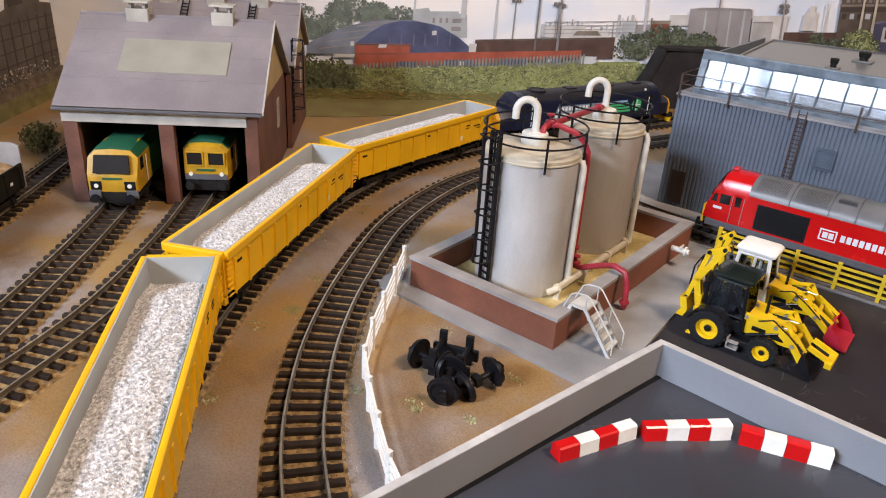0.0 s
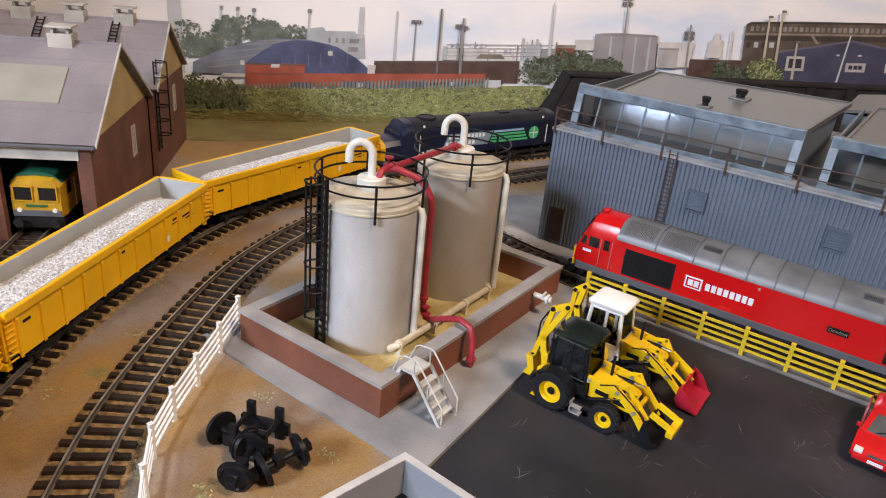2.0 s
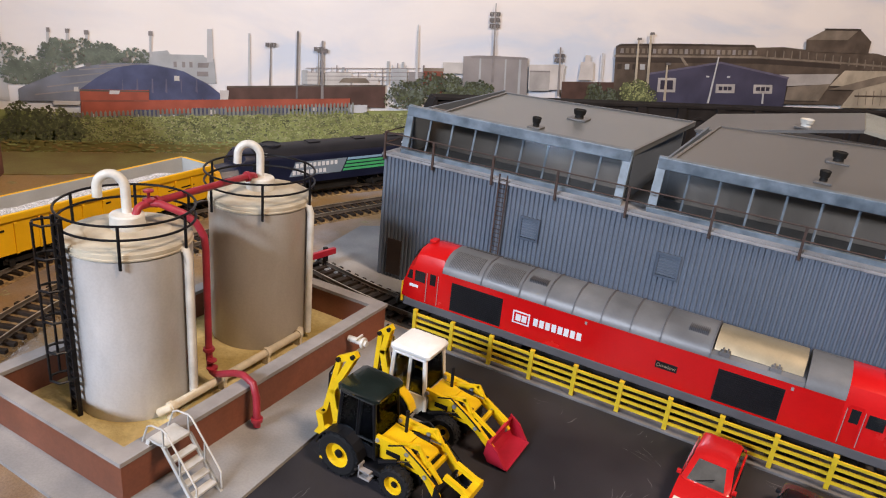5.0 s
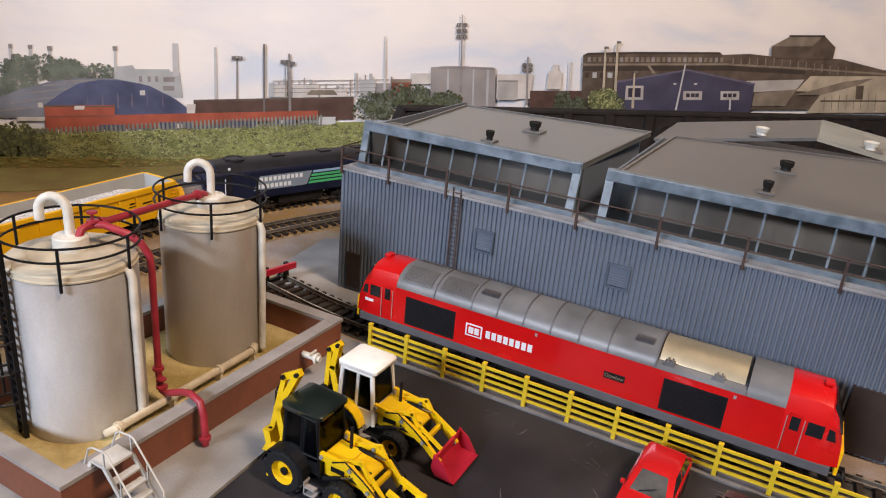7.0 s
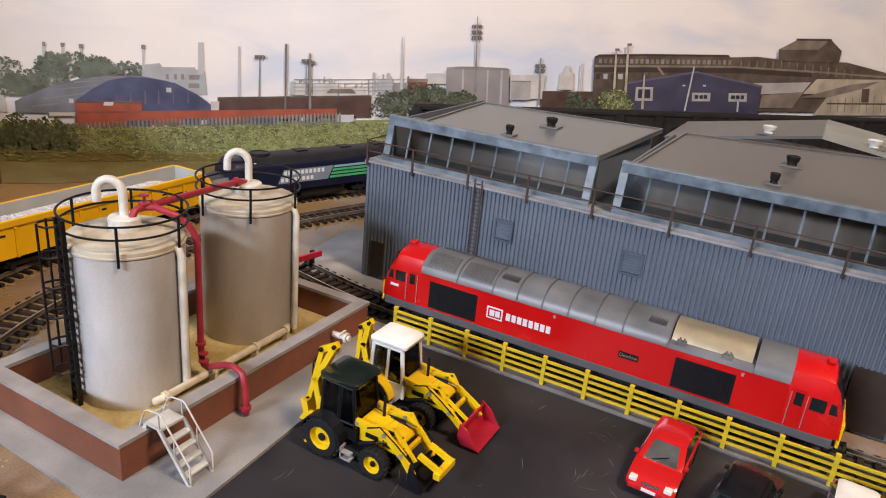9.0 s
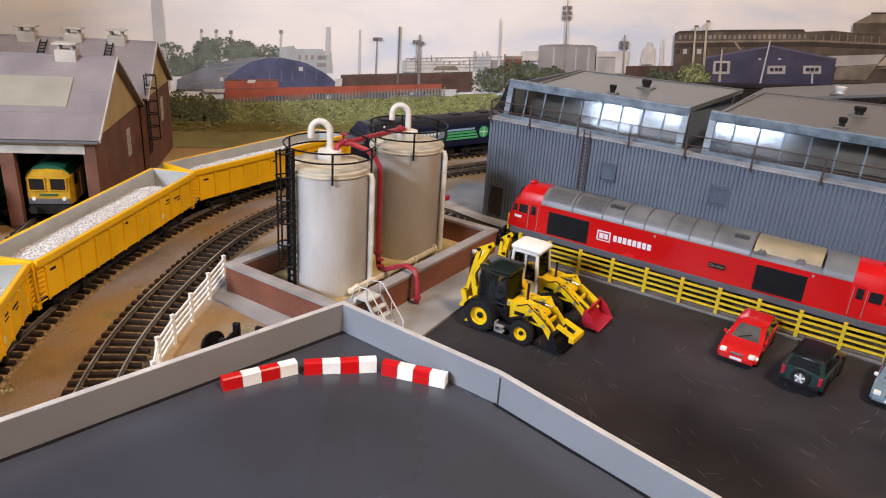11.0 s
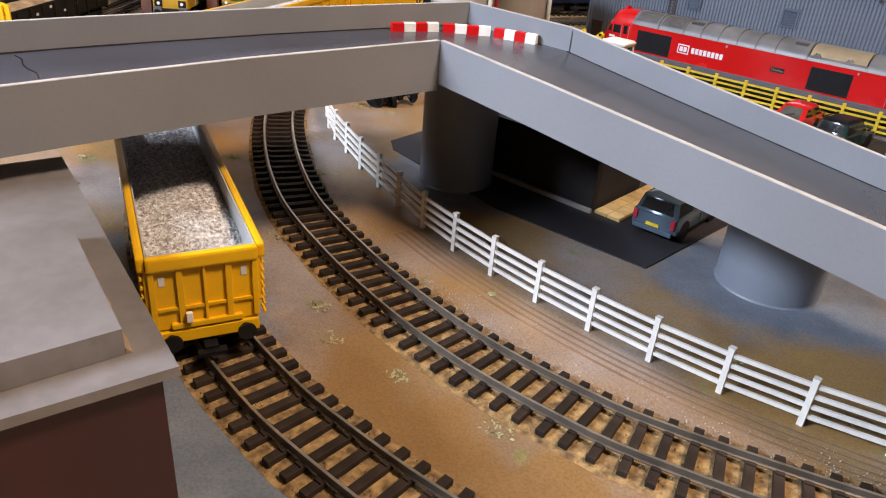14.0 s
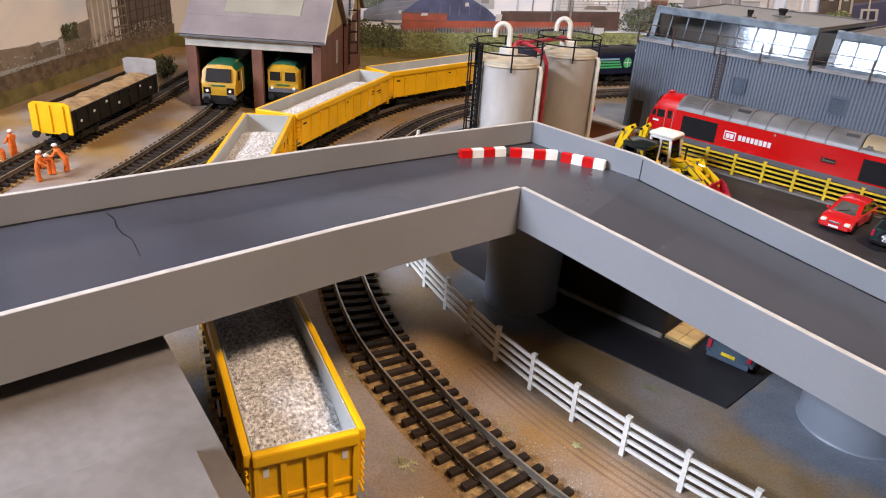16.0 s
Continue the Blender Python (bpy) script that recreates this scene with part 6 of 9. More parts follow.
def backhoe_loader(m, label, cab_mat, roof_mat, bucket_mat, lift):
    """Digger facing +x: loader in front, folded back arm behind."""
    J = thing("backhoe_loader", label, "digger", m, "parked diggers")
    part("chassis", boxes((-20, -6, 6, 24, 6, 13), (-8, -12, 6, 10, 12, 9), bevel=0.6), M["black"], J)
    for s in (-1, 1):
        road_wheel(J, -14, s * 12.2, 10.4, 7.0, M["jcb"], tread=True)
        road_wheel(J, 15, s * 11.6, 7.6, 5.6, M["jcb"], tread=True)
        bm = bmesh.new()
        arc = [(-14 + 12.2 * math.cos(radians(t)), 10.4 + 12.0 * math.sin(radians(t))) for t in range(10, 171, 20)]
        arc += [(-14 + 11.4 * math.cos(radians(t)), 10.4 + 11.2 * math.sin(radians(t))) for t in range(170, 9, -20)]
        slice_y(bm, arc, s * 12.2 - 3.6, s * 12.2 + 3.6)
        part("mudguard", bm, M["black"] if cab_mat is M["black"] else M["jcb"], J)
        part("step", boxes((-3, s * 12.5 - 2, 3.5, 3, s * 12.5 + 2, 4.4), (-3, s * 12.5 - 2, 7, 3, s * 12.5 + 2, 7.9), (-3, s * 12.5 - 2, 3.5, -2.3, s * 12.5 + 2, 10)), M["coping"], J)
    # bonnet
    bm = bmesh.new()
    loft(bm, [[(x, -w, 12), (x, -w, z), (x, -w + 1.4, z + 1.4), (x, w - 1.4, z + 1.4), (x, w, z), (x, w, 12)] for x, w, z in ((2.5, 6.8, 21.5), (12, 6.6, 20.6), (24, 6.2, 18.6), (25.5, 5.6, 17.4))])
    bn = smooth(part("bonnet", bm, M["jcb"], J, "yellow bonnet"), 30)
    part("front_grille", boxes((25.4, -5.0, 11.0, 26.0, 5.0, 17.6)), M["black"], bn)
    for k in range(3):
        part("bonnet_louvre", boxes((13.5 + 3 * k, -3.8, 21.4 - 0.9 * k, 14.6 + 3 * k, 3.8, 22.3 - 0.9 * k)), M["jcb"], bn)
    part("lettering_bar", boxes((6, -7.0, 15.2, 13, -6.7, 17.6), (6, 6.7, 15.2, 13, 7.0, 17.6)), M["black"], bn)
    for s in (-1, 1):
        part("side_grille", boxes((15.5, s * 6.55 - 0.25, 14.0, 22.5, s * 6.55 + 0.25, 17.2)), M["black"], bn)
    part("exhaust", rods(0.8, ((9, 3.5, 22), (9, 3.5, 33)), seg=10), M["black"], J)
    # cab: posts, sills, glass, roof
    zb, zt = 12.0, 39.5
    foot = [(-19, -9.6), (2, -9.6), (2, 9.6), (-19, 9.6)]
    head = [(-17.5, -8.6), (-0.5, -8.6), (-0.5, 8.6), (-17.5, 8.6)]
    cab = part("cab", boxes((-19, -9.8, zb, 2, -9.0, zb + 6), (-19, 9.0, zb, 2, 9.8, zb + 6), (-19, -9, zb, -18.2, 9, zb + 7), (1.2, -9, zb, 2, 9, zb + 10), (-18, -9, zb, 1, 9, zb + 1)), cab_mat, J, "cab")
    old = cab_mat is M["white"]
    for (x0, y0), (x1, y1) in zip(foot, head):
        part("cab_post", rods(1.15 if old else 0.8, ((x0, y0, zb), (x1, y1, zt)), seg=6), cab_mat, cab)
    for (x0, y0), (x1, y1) in zip(head, head[1:] + head[:1]):
        part("roof_rail", rods(1.0 if old else 0.7, ((x0, y0, zt - 0.9), (x1, y1, zt - 0.9)), seg=6), cab_mat, cab)
    for s in (-1, 1):
        if old:
            part("door_panel", slice_y(bmesh.new(), [(-8.6, zb + 8.2), (2.2, zb + 8.2), (1.6, zb + 1), (-2.0, zb - 3.5), (-6.5, zb - 1)], s * 9.9 - 0.5, s * 9.9 + 0.5), M["white"], cab, "white lower door panel")
            part("quarter_panel", slice_y(bmesh.new(), [(-19.4, zb + 9.5), (-8.8, zb + 8.2), (-7.2, zb + 1), (-10, zb + 6), (-19.4, zb + 6.2)], s * 10.0 - 0.5, s * 10.0 + 0.5), M["jcb"], cab, "yellow rear quarter panel")
        part("window_seal", rods(0.32, ((-7.4, s * 9.55, zb + 7.4), (-7.1, s * 8.75, zt - 2)), ((1.0, s * 9.55, zb + 7.4), (-1.3, s * 8.75, zt - 2)), ((-7.4, s * 9.6, zb + 8.3), (1.0, s * 9.6, zb + 8.3)), seg=6), M["black"], cab)
        part("cab_post", rods(1.0 if old else 0.7, ((-8.5, s * 9.6, zb), (-8.2, s * 8.6, zt)), seg=6), cab_mat, cab)
    for i in range(4):
        (x0, y0), (x1, y1), (u0, v0), (u1, v1) = foot[i], foot[(i + 1) % 4], head[i], head[(i + 1) % 4]
        bm = bmesh.new()
        a, b, c, d = Vector((x0, y0, zb + 6)), Vector((x1, y1, zb + 6)), Vector((u1, v1, zt)), Vector((u0, v0, zt))
        nrm = (b - a).cross(d - a).normalized() * 0.15
        q = [bm.verts.new(p + nrm) for p in (a, b, c, d)] + [bm.verts.new(p - nrm) for p in (a, b, c, d)]
        for f in ((0, 1, 2, 3), (7, 6, 5, 4), (0, 4, 5, 1), (1, 5, 6, 2), (2, 6, 7, 3), (3, 7, 4, 0)):
            bm.faces.new([q[k] for k in f])
        part("cab_glass", bm, M["smoky"], cab)
    bm = bmesh.new()
    loft(bm, [[(-9.3 + (x + 9.3) * k, y * k, z) for x, y in ((-20, -8.8), (-18.4, -10.4), (0.6, -10.4), (2.2, -8.8), (2.2, 8.8), (0.6, 10.4), (-18.4, 10.4), (-20, 8.8))] for k, z in ((0.95, zt), (1.0, zt + 0.7), (1.0, zt + 2.2), (0.9, zt + 3.4))])
    smooth(part("roof", bm, roof_mat, cab, "white cab roof" if roof_mat is M["white"] else "black cab roof"), 40)
    part("seat", boxes((-14, -4, zb + 1, -6, 4, zb + 8), (-15, -4, zb + 6, -12.5, 4, zb + 17), bevel=0.8), M["black"], cab)
    part("steering_wheel", tube(bmesh.new(), ring_pts(0, 0, 0, 3.0, 18), 0.35, 6, True), M["black"], cab).matrix_local = at(-3.5, 0, zb + 13, 0, 0, -60)
    # loader arms, cross-beam, links and bucket
    sx = 0.0 if old else 5.0
    for s in (-1, 1):
        y = s * 8.9
        bm = bmesh.new()
        beam(bm, (3, y, 23), (18, y, 20.5 + lift), 3.6, 1.9)
        beam(bm, (18, y, 20.5 + lift), (30 - sx * 0.5, y, 13.5 + lift), 3.8, 1.9)
        beam(bm, (30 - sx * 0.5, y, 13.5 + lift), (38.5 - sx, y, 6 + lift), 3.0, 1.9)
        arm = part("loader_arm", bm, M["jcb"], J, "yellow loader arm")
        bm = bmesh.new()
        beam(bm, (8, s * 7.0, 22), (22, s * 7.0, 24.5 + lift), 1.7, 1.2)
        beam(bm, (22, s * 7.0, 24.5 + lift), (27, s * 7.0, 17 + lift), 2.0, 1.2)
        beam(bm, (27, s * 7.0, 19 + lift), (38.5 - sx, s * 7.0, 12 + lift), 1.7, 1.2)
        part("tilt_link", bm, M["jcb"], arm)
        ram(arm, (5, s * 10.4, 13), (20, s * 10.4, 18 + lift), 1.0)
        ram(arm, (12, s * 5.4, 21.5), (26, s * 5.4, 20 + lift), 0.9)
        part("hose", tube(bmesh.new(), [(9, s * 10.2, 23), (16, s * 10.6, 24.5 + lift), (25, s * 10.4, 19 + lift), (33, s * 10.2, 13 + lift)], 0.4, 6), M["black"], arm)
        for px, pz in ((3, 23), (18, 20.5 + lift), (30 - sx * 0.5, 13.5 + lift), (38.5 - sx, 6 + lift)):
            part("pivot_pin", rods(1.0, ((px, y - 1.6, pz), (px, y + 1.6, pz)), seg=10), M["coping"], arm)
    part("cross_beam", boxes((29 - sx * 0.5, -9, 12 + lift, 31 - sx * 0.5, 9, 14.4 + lift), bevel=0.4), M["jcb"], J)
    bm = bmesh.new()
    out = [(38, 12.5), (37, 5), (39.5, 0.8), (51, 0.3), (51, 0.9), (40.4, 1.8), (38.4, 5.6), (39.2, 12.2)]
    bw, cut = (10.5, 6.0) if bucket_mat is M["black"] else (13.0, 2.5)
    slice_y(bm, [(min(x, 51 - cut) - sx, z * (1 - 0.05 * cut) + lift) for x, z in out], -bw, bw)
    for s in (-1, 1):
        slice_y(bm, [(38.2 - sx, 12.3 + lift), (37.2 - sx, 5 + lift), (39.6 - sx, 1 + lift), (51 - cut - sx, 0.6 + lift), (45 - cut * 0.6 - sx, 9.5 - 0.4 * cut + lift)], s * bw - 0.5, s * bw + 0.5)
    bk = part("bucket", bm, bucket_mat, J, "red loading bucket" if bucket_mat is M["bucket_red"] else "black loading bucket")
    part("cutting_edge", boxes((50.2 - cut - sx, -bw, 0.1 + lift, 52.2 - cut - sx, bw, 0.7 + lift)), bucket_mat, bk)
    if bucket_mat is M["black"]:
        bm = bmesh.new()
        for s in (-1, 1):
            beam(bm, (35, s * 5, 14 + lift), (46, s * 5, 10 + lift), 2.4, 2.0)
        box(bm, 43.5, -7.5, 7 + lift, 47, 7.5, 10.5 + lift, bevel=0.5)
        part("fork_frame", bm, M["jcb"], J, "yellow folded fork frame")
    # back arm folded upright
    tall = 0.0 if old else 8.0
    part("kingpost", boxes((-26, -4, 7, -20, 4, 16), (-27, -2.4, 12, -24, 2.4, 22), bevel=0.5), M["jcb"], J)
    bm = bmesh.new()
    for y in (-1.5, 1.5):
        beam(bm, (-25, y, 14), (-29.0, y, 30), 3.6, 0.9)
        beam(bm, (-29.0, y, 30), (-26.5 + tall, y, 43 + tall), 3.0, 0.9)
    for z, x in ((20, -26.6), (27, -28.4), (36, -27.9)):
        box(bm, x - 1.2, -1.5, z - 1.0, x + 1.2, 1.5, z + 1.0)
    ba = part("boom", bm, M["jcb"], J, "yellow back boom")
    bm = bmesh.new()
    beam(bm, (-25.6 + tall, 0, 44.5 + tall), (-31.5 + tall * 0.7, 0, 39.5 + tall), 3.0, 2.2)
    beam(bm, (-31.5 + tall * 0.7, 0, 39.5 + tall), (-33.2, 0, 17), 2.6, 2.0)
    part("dipper", bm, M["jcb"], ba)
    for px, pz in ((-26.2 + tall, 43.6 + tall), (-31.5 + tall * 0.7, 39.8 + tall), (-33.2, 17.4), (-25.2, 14.6)):
        part("pivot_pin", rods(1.1, ((px, -2.4, pz), (px, 2.4, pz)), seg=10), M["black"], ba)
    ram(ba, (-30.2, 0, 22), (-30.4, 0, 38), 0.9)
    ram(ba, (-22.5, 0, 17), (-24.2, 0, 40), 1.2)
    part("hose", tube(bmesh.new(), [(-27, 2.4, 16), (-31, 2.6, 30), (-29.5, 2.4, 44), (-33, 2.0, 36), (-33.5, 2, 24)], 0.5, 6), M["black"], ba)
    part("back_bucket", slice_y(bmesh.new(), [(-35.5, 18), (-31.5, 18), (-29.8, 11), (-31.5, 6.5), (-36, 6.5), (-33.5, 11)], -4.4, 4.4), M["jcb"] if cab_mat is M["black"] else M["black"], ba)
    for s in (-1, 1):
        part("stabiliser_leg", boxes((-24.5, s * 10.8 - 1.5, 3.0, -21.5, s * 10.8 + 1.5, 19), (-25.5, s * 10.8 - 2.4, 2.2, -20.5, s * 10.8 + 2.4, 3.2), bevel=0.3), M["jcb"], J)
    part("rear_frame", boxes((-24, -12, 9, -21.5, 12, 13), bevel=0.3), M["jcb"], J)
    return J


backhoe_loader(at(-145.5, 388.5, 0, -1), "yellow digger with black cab and black front bucket", M["black"], M["cab_black"], M["black"], 2.0)
backhoe_loader(at(-147, 432.5, 0, 0), "older yellow digger with white cab and red bucket", M["white"], M["white"], M["bucket_red"], 1.0)


def motor_car(m, name, label, L, W, H, paint, roof_mat, kind, rims):
    """Car facing +x: side outline lofted over the width, with inset glass."""
    c = thing(name, label, "car", m, "parked cars")
    h = L / 2
    g = H * 0.20
    belt = H * 0.60
    if kind == "hatch":
        low = [(-h * 0.985, g + 1), (-h, belt * 0.7), (-h * 0.95, belt * 0.97), (-h * 0.80, belt * 1.02), (h * 0.30, belt), (h * 0.55, belt * 0.95), (h * 0.78, belt * 0.86), (h * 0.93, belt * 0.71), (h, belt * 0.52), (h * 0.985, g)]
        cab0, cab1, r0, r1 = -h * 0.93, h * 0.50, -h * 0.64, h * 0.04
    else:
        low = [(-h, g + 1), (-h, belt), (-h * 0.8, belt * 1.02), (h * 0.36, belt * 1.01), (h * 0.60, belt * 0.96), (h * 0.94, belt * 0.88), (h, belt * 0.6), (h, g)]
        cab0, cab1, r0, r1 = -h * 0.97, h * 0.45, -h * 0.86, h * 0.14
    bm = bmesh.new()
    loft(bm, [[(x * (1 - 0.06 * abs(t) ** 4), t * W / 2, g + (z - g) * (1 - 0.07 * abs(t) ** 5)) for x, z in low] for t in (-1.0, -0.975, -0.92, -0.8, -0.6, -0.3, 0, 0.3, 0.6, 0.8, 0.92, 0.975, 1.0)])
    body = smooth(part("body", bm, paint, c), 35)
    w0, w1 = W * 0.47, W * 0.37
    zb, zt = belt * 0.96, H

    def cab_ring(x0, x1, w, z, c):
        return [(x0, -w + c, z), (x0 + c, -w, z), (x1 - c * 1.6, -w, z), (x1, -w + c * 2.2, z), (x1, w - c * 2.2, z), (x1 - c * 1.6, w, z), (x0 + c, w, z), (x0, w - c, z)]
    bm = bmesh.new()
    loft(bm, [cab_ring(cab0, cab1, w0, zb, 1.0), cab_ring(cab0 + (r0 - cab0) * 0.86, cab1 + (r1 - cab1) * 0.86, w0 + (w1 - w0) * 0.86, zb + (zt - zb) * 0.84, 1.2)])
    smooth(part("cabin", bm, paint, c), 50)
    k = 0.8
    u0, u1, uw, uz = cab0 + (r0 - cab0) * 0.86, cab1 + (r1 - cab1) * 0.86, w0 + (w1 - w0) * 0.86, zb + (zt - zb) * 0.84
    bm = bmesh.new()
    loft(bm, [cab_ring(u0 - 0.25, u1 + 0.25, uw + 0.2, uz + 0.05, 1.2), cab_ring(u0 + 0.6, u1 - 0.9, uw - 0.6, uz + (zt - uz) * 0.6, 1.4), cab_ring(u0 + 2.4, u1 - 3.2, uw - 2.4, zt, 1.6), cab_ring(u0 + 6, u1 - 7, uw - 5, zt + 0.35, 1.0)])
    smooth(part("roof", bm, roof_mat, c), 60)

    def window(name, a, b, p, q):
        """A glass panel set on the cabin between two lower and two upper corners."""
        a, b, p, q = Vector(a), Vector(b), Vector(p), Vector(q)
        nv = (b - a).cross(q - a).normalized()
        mid = (a + b + p + q) / 4 - Vector(((cab0 + cab1) / 2, 0, zb + 3))
        nv = nv if nv.dot(mid) > 0 else -nv
        g = bmesh.new()
        f = [g.verts.new(v + nv * 0.14) for v in (a, b, p, q)] + [g.verts.new(v - nv * 0.3) for v in (a, b, p, q)]
        for ix in ((0, 1, 2, 3), (7, 6, 5, 4), (0, 4, 5, 1), (1, 5, 6, 2), (2, 6, 7, 3), (3, 7, 4, 0)):
            g.faces.new([f[t] for t in ix])
        part(name, g, M["car_glass"] if name == "windscreen" else M["window_dark"], c)

    def on(xa, xb, w_lo, w_hi, f, y):
        return (xa + (xb - xa) * f, y * (w_lo + (w_hi - w_lo) * f), zb + (uz - zb) * f)
    window("windscreen", on(cab1, u1, w0 - 2.6, uw - 3.0, 0.08, -1), on(cab1, u1, w0 - 2.6, uw - 3.0, 0.08, 1), on(cab1, u1, w0 - 2.6, uw - 3.0, 0.94, 1), on(cab1, u1, w0 - 2.6, uw - 3.0, 0.94, -1))
    window("rear_window", on(cab0, u0, w0 - 1.8, uw - 2.0, 0.22, -1), on(cab0, u0, w0 - 1.8, uw - 2.0, 0.22, 1), on(cab0, u0, w0 - 1.8, uw - 2.0, 0.92, 1), on(cab0, u0, w0 - 1.8, uw - 2.0, 0.92, -1))
    mid = (cab0 + cab1) / 2 - 1
    for s in (-1, 1):
        for xa, xb, ya, yb in ((mid + 0.7, cab1 - 3.0, mid + 0.7, u1 - 2.6), (cab0 + 2.6, mid - 0.7, u0 + 2.2, mid - 0.7)):
            window("side_window", on(xa, ya, w0, uw, 0.14, s), on(xb, yb, w0, uw, 0.14, s), on(xb, yb, w0, uw, 0.92, s), on(xa, ya, w0, uw, 0.92, s))
        part("wing_mirror", boxes((cab1 - 3.4, s * (w0 + 1.2) - 1.0, zb + 0.8, cab1 - 1.4, s * (w0 + 1.2) + 1.0, zb + 2.6), bevel=0.4), roof_mat, c)
        part("headlight", boxes((h - 4.0, s * W * 0.36 - 1.9, belt * 0.58, h - 0.3, s * W * 0.36 + 1.9, belt * 0.76), bevel=0.6), M["lamp_lens"], c, "clear headlight")
        part("tail_light", boxes((-h - 0.15, s * W * 0.42 - 1.0, belt * 0.62, -h + 1.4, s * W * 0.42 + 1.0, belt * 0.98), bevel=0.3), M["bucket_red"], c, "red tail light")
        for x in (-h * 0.60, h * 0.62):
            road_wheel(c, x, s * (W / 2 - 1.6), H * 0.215, 3.0, rims, 0.64)
            part("wheel_arch", rods(H * 0.25, ((x, s * (W / 2 - 2.4), H * 0.23), (x, s * (W / 2 + 0.12), H * 0.23)), seg=24), M["black"], c)
        # black strip that stands in for the shadow along the lower body
        part("body_shadow", boxes((-h * 0.45, s * (W / 2) - 0.5, g - 0.6, h * 0.45, s * (W / 2) + 0.2, g + 0.5)), M["black"], c)
        part("door_line", boxes((-0.6, s * (W / 2) - 0.2, g + 1, -0.3, s * (W / 2) + 0.12, belt * 0.95)), M["black"], c)
    part("bumper", boxes((h - 1.2, -W * 0.44, g - 0.4, h + 0.5, W * 0.44, g + 2.0), bevel=0.5), paint, c)
    part("bumper", boxes((-h - 0.5, -W * 0.44, g - 0.4, -h + 1.2, W * 0.44, g + 2.4), bevel=0.5), M["black"] if kind == "four" else paint, c)
    part("number_plate", boxes((h + 0.3, -3.4, g + 0.4, h + 0.7, 3.4, g + 1.9)), M["pale"], c)
    part("number_plate", boxes((-h - 0.7, -3.4, belt * 0.55, -h - 0.1, 3.4, belt * 0.55 + 1.5)), M["fence_yellow"], c)
    part("grille", boxes((h - 0.4, -4, belt * 0.62, h + 0.15, 4, belt * 0.74), bevel=0.2), M["chrome"], c)
    if kind == "four":
        sp = part("spare_wheel", lathe(bmesh.new(), [(3.0, -1.2), (4.9, -1.2), (5.2, 0), (4.9, 1.2), (3.0, 1.2)], seg=26, hollow=True), M["tyre"], c)
        sp.matrix_local = at(-h - 1.6, 0, belt * 0.78, 0, 0, -90)
        bm = lathe(bmesh.new(), [(0.3, 1.0), (3.1, 1.0), (3.1, 0.2)], seg=20)
        part("spare_rim", bm, M["chrome"], sp)
        bm = bmesh.new()
        for k in range(5):
            a = 2 * math.pi * k / 5
            rod(bm, (0, 0, 1.2), (2.9 * math.cos(a), 2.9 * math.sin(a), 1.2), 0.5, 6)
        part("spoke", bm, M["pale"], sp)
        for s in (-1, 1):
            part("roof_bar", rods(0.4, ((r0 + 2, s * (w1 - 0.6), zt + 0.6), (r1 - 3, s * (w1 - 0.6), zt + 0.6)), seg=6), M["black"], c)
    part("wiper", rods(0.25, ((cab1 - 1.2, -4, zb + 1.0), (cab1 - 3.0, 3, zb + 3.6)), seg=6), M["black"], c)
    return c


motor_car(at(-16, 464, 0, -93), "hatchback_car", "glossy red hatchback parked nose out by the fence", 56, 23.0, 19.5, M["car_red"], M["car_red"], "hatch", M["chrome"])
motor_car(at(22.5, 453, 0, 81), "off_road_car", "dark green off-road car with a spare wheel behind", 50, 23.5, 22.5, M["car_green"], M["black"], "four", M["chrome"])
motor_car(at(66, 466, 0, -95), "small_car", "small pale metallic blue car with a white roof", 49, 22.0, 18.5, M["car_pale"], M["white"], "hatch", M["chrome"])
motor_car(at(6, 229.5, 0, 91), "people_carrier", "slate-blue people carrier parked under the ramp", 58, 23.5, 22.0, M["car_blue"], M["car_blue"], "van", M["chrome"])

# ---- the printed backdrop: flat boards with the view laid on in thin layers ----
def sky_material():
    m = bpy.data.materials.new("printed_cloudy_sky")
    m.use_nodes = True
    n, l = m.node_tree.nodes, m.node_tree.links
    b = n["Principled BSDF"]
    tc, mp = n.new("ShaderNodeTexCoord"), n.new("ShaderNodeMapping")
    mp.inputs["Scale"].default_value = (3.2, 3.2, 8.0)
    a, r = n.new("ShaderNodeTexNoise"), n.new("ShaderNodeValToRGB")
    a.inputs["Scale"].default_value, a.inputs["Detail"].default_value, a.inputs["Distortion"].default_value = 1.6, 7, 0.4
    r.color_ramp.elements[0].position, r.color_ramp.elements[1].position = 0.36, 0.60
    r.color_ramp.elements[0].color, r.color_ramp.elements[1].color = (0.64, 0.70, 0.80, 1), (0.88, 0.845, 0.825, 1)
    e = r.color_ramp.elements.new(0.48)
    e.color = (0.80, 0.785, 0.80, 1)
    l.new(tc.outputs["Object"], mp.inputs["Vector"]), l.new(mp.outputs["Vector"], a.inputs["Vector"])
    l.new(a.outputs["Fac"], r.inputs["Fac"]), l.new(r.outputs["Color"], b.inputs["Base Color"])
    b.inputs["Roughness"].default_value = 0.55
    return m


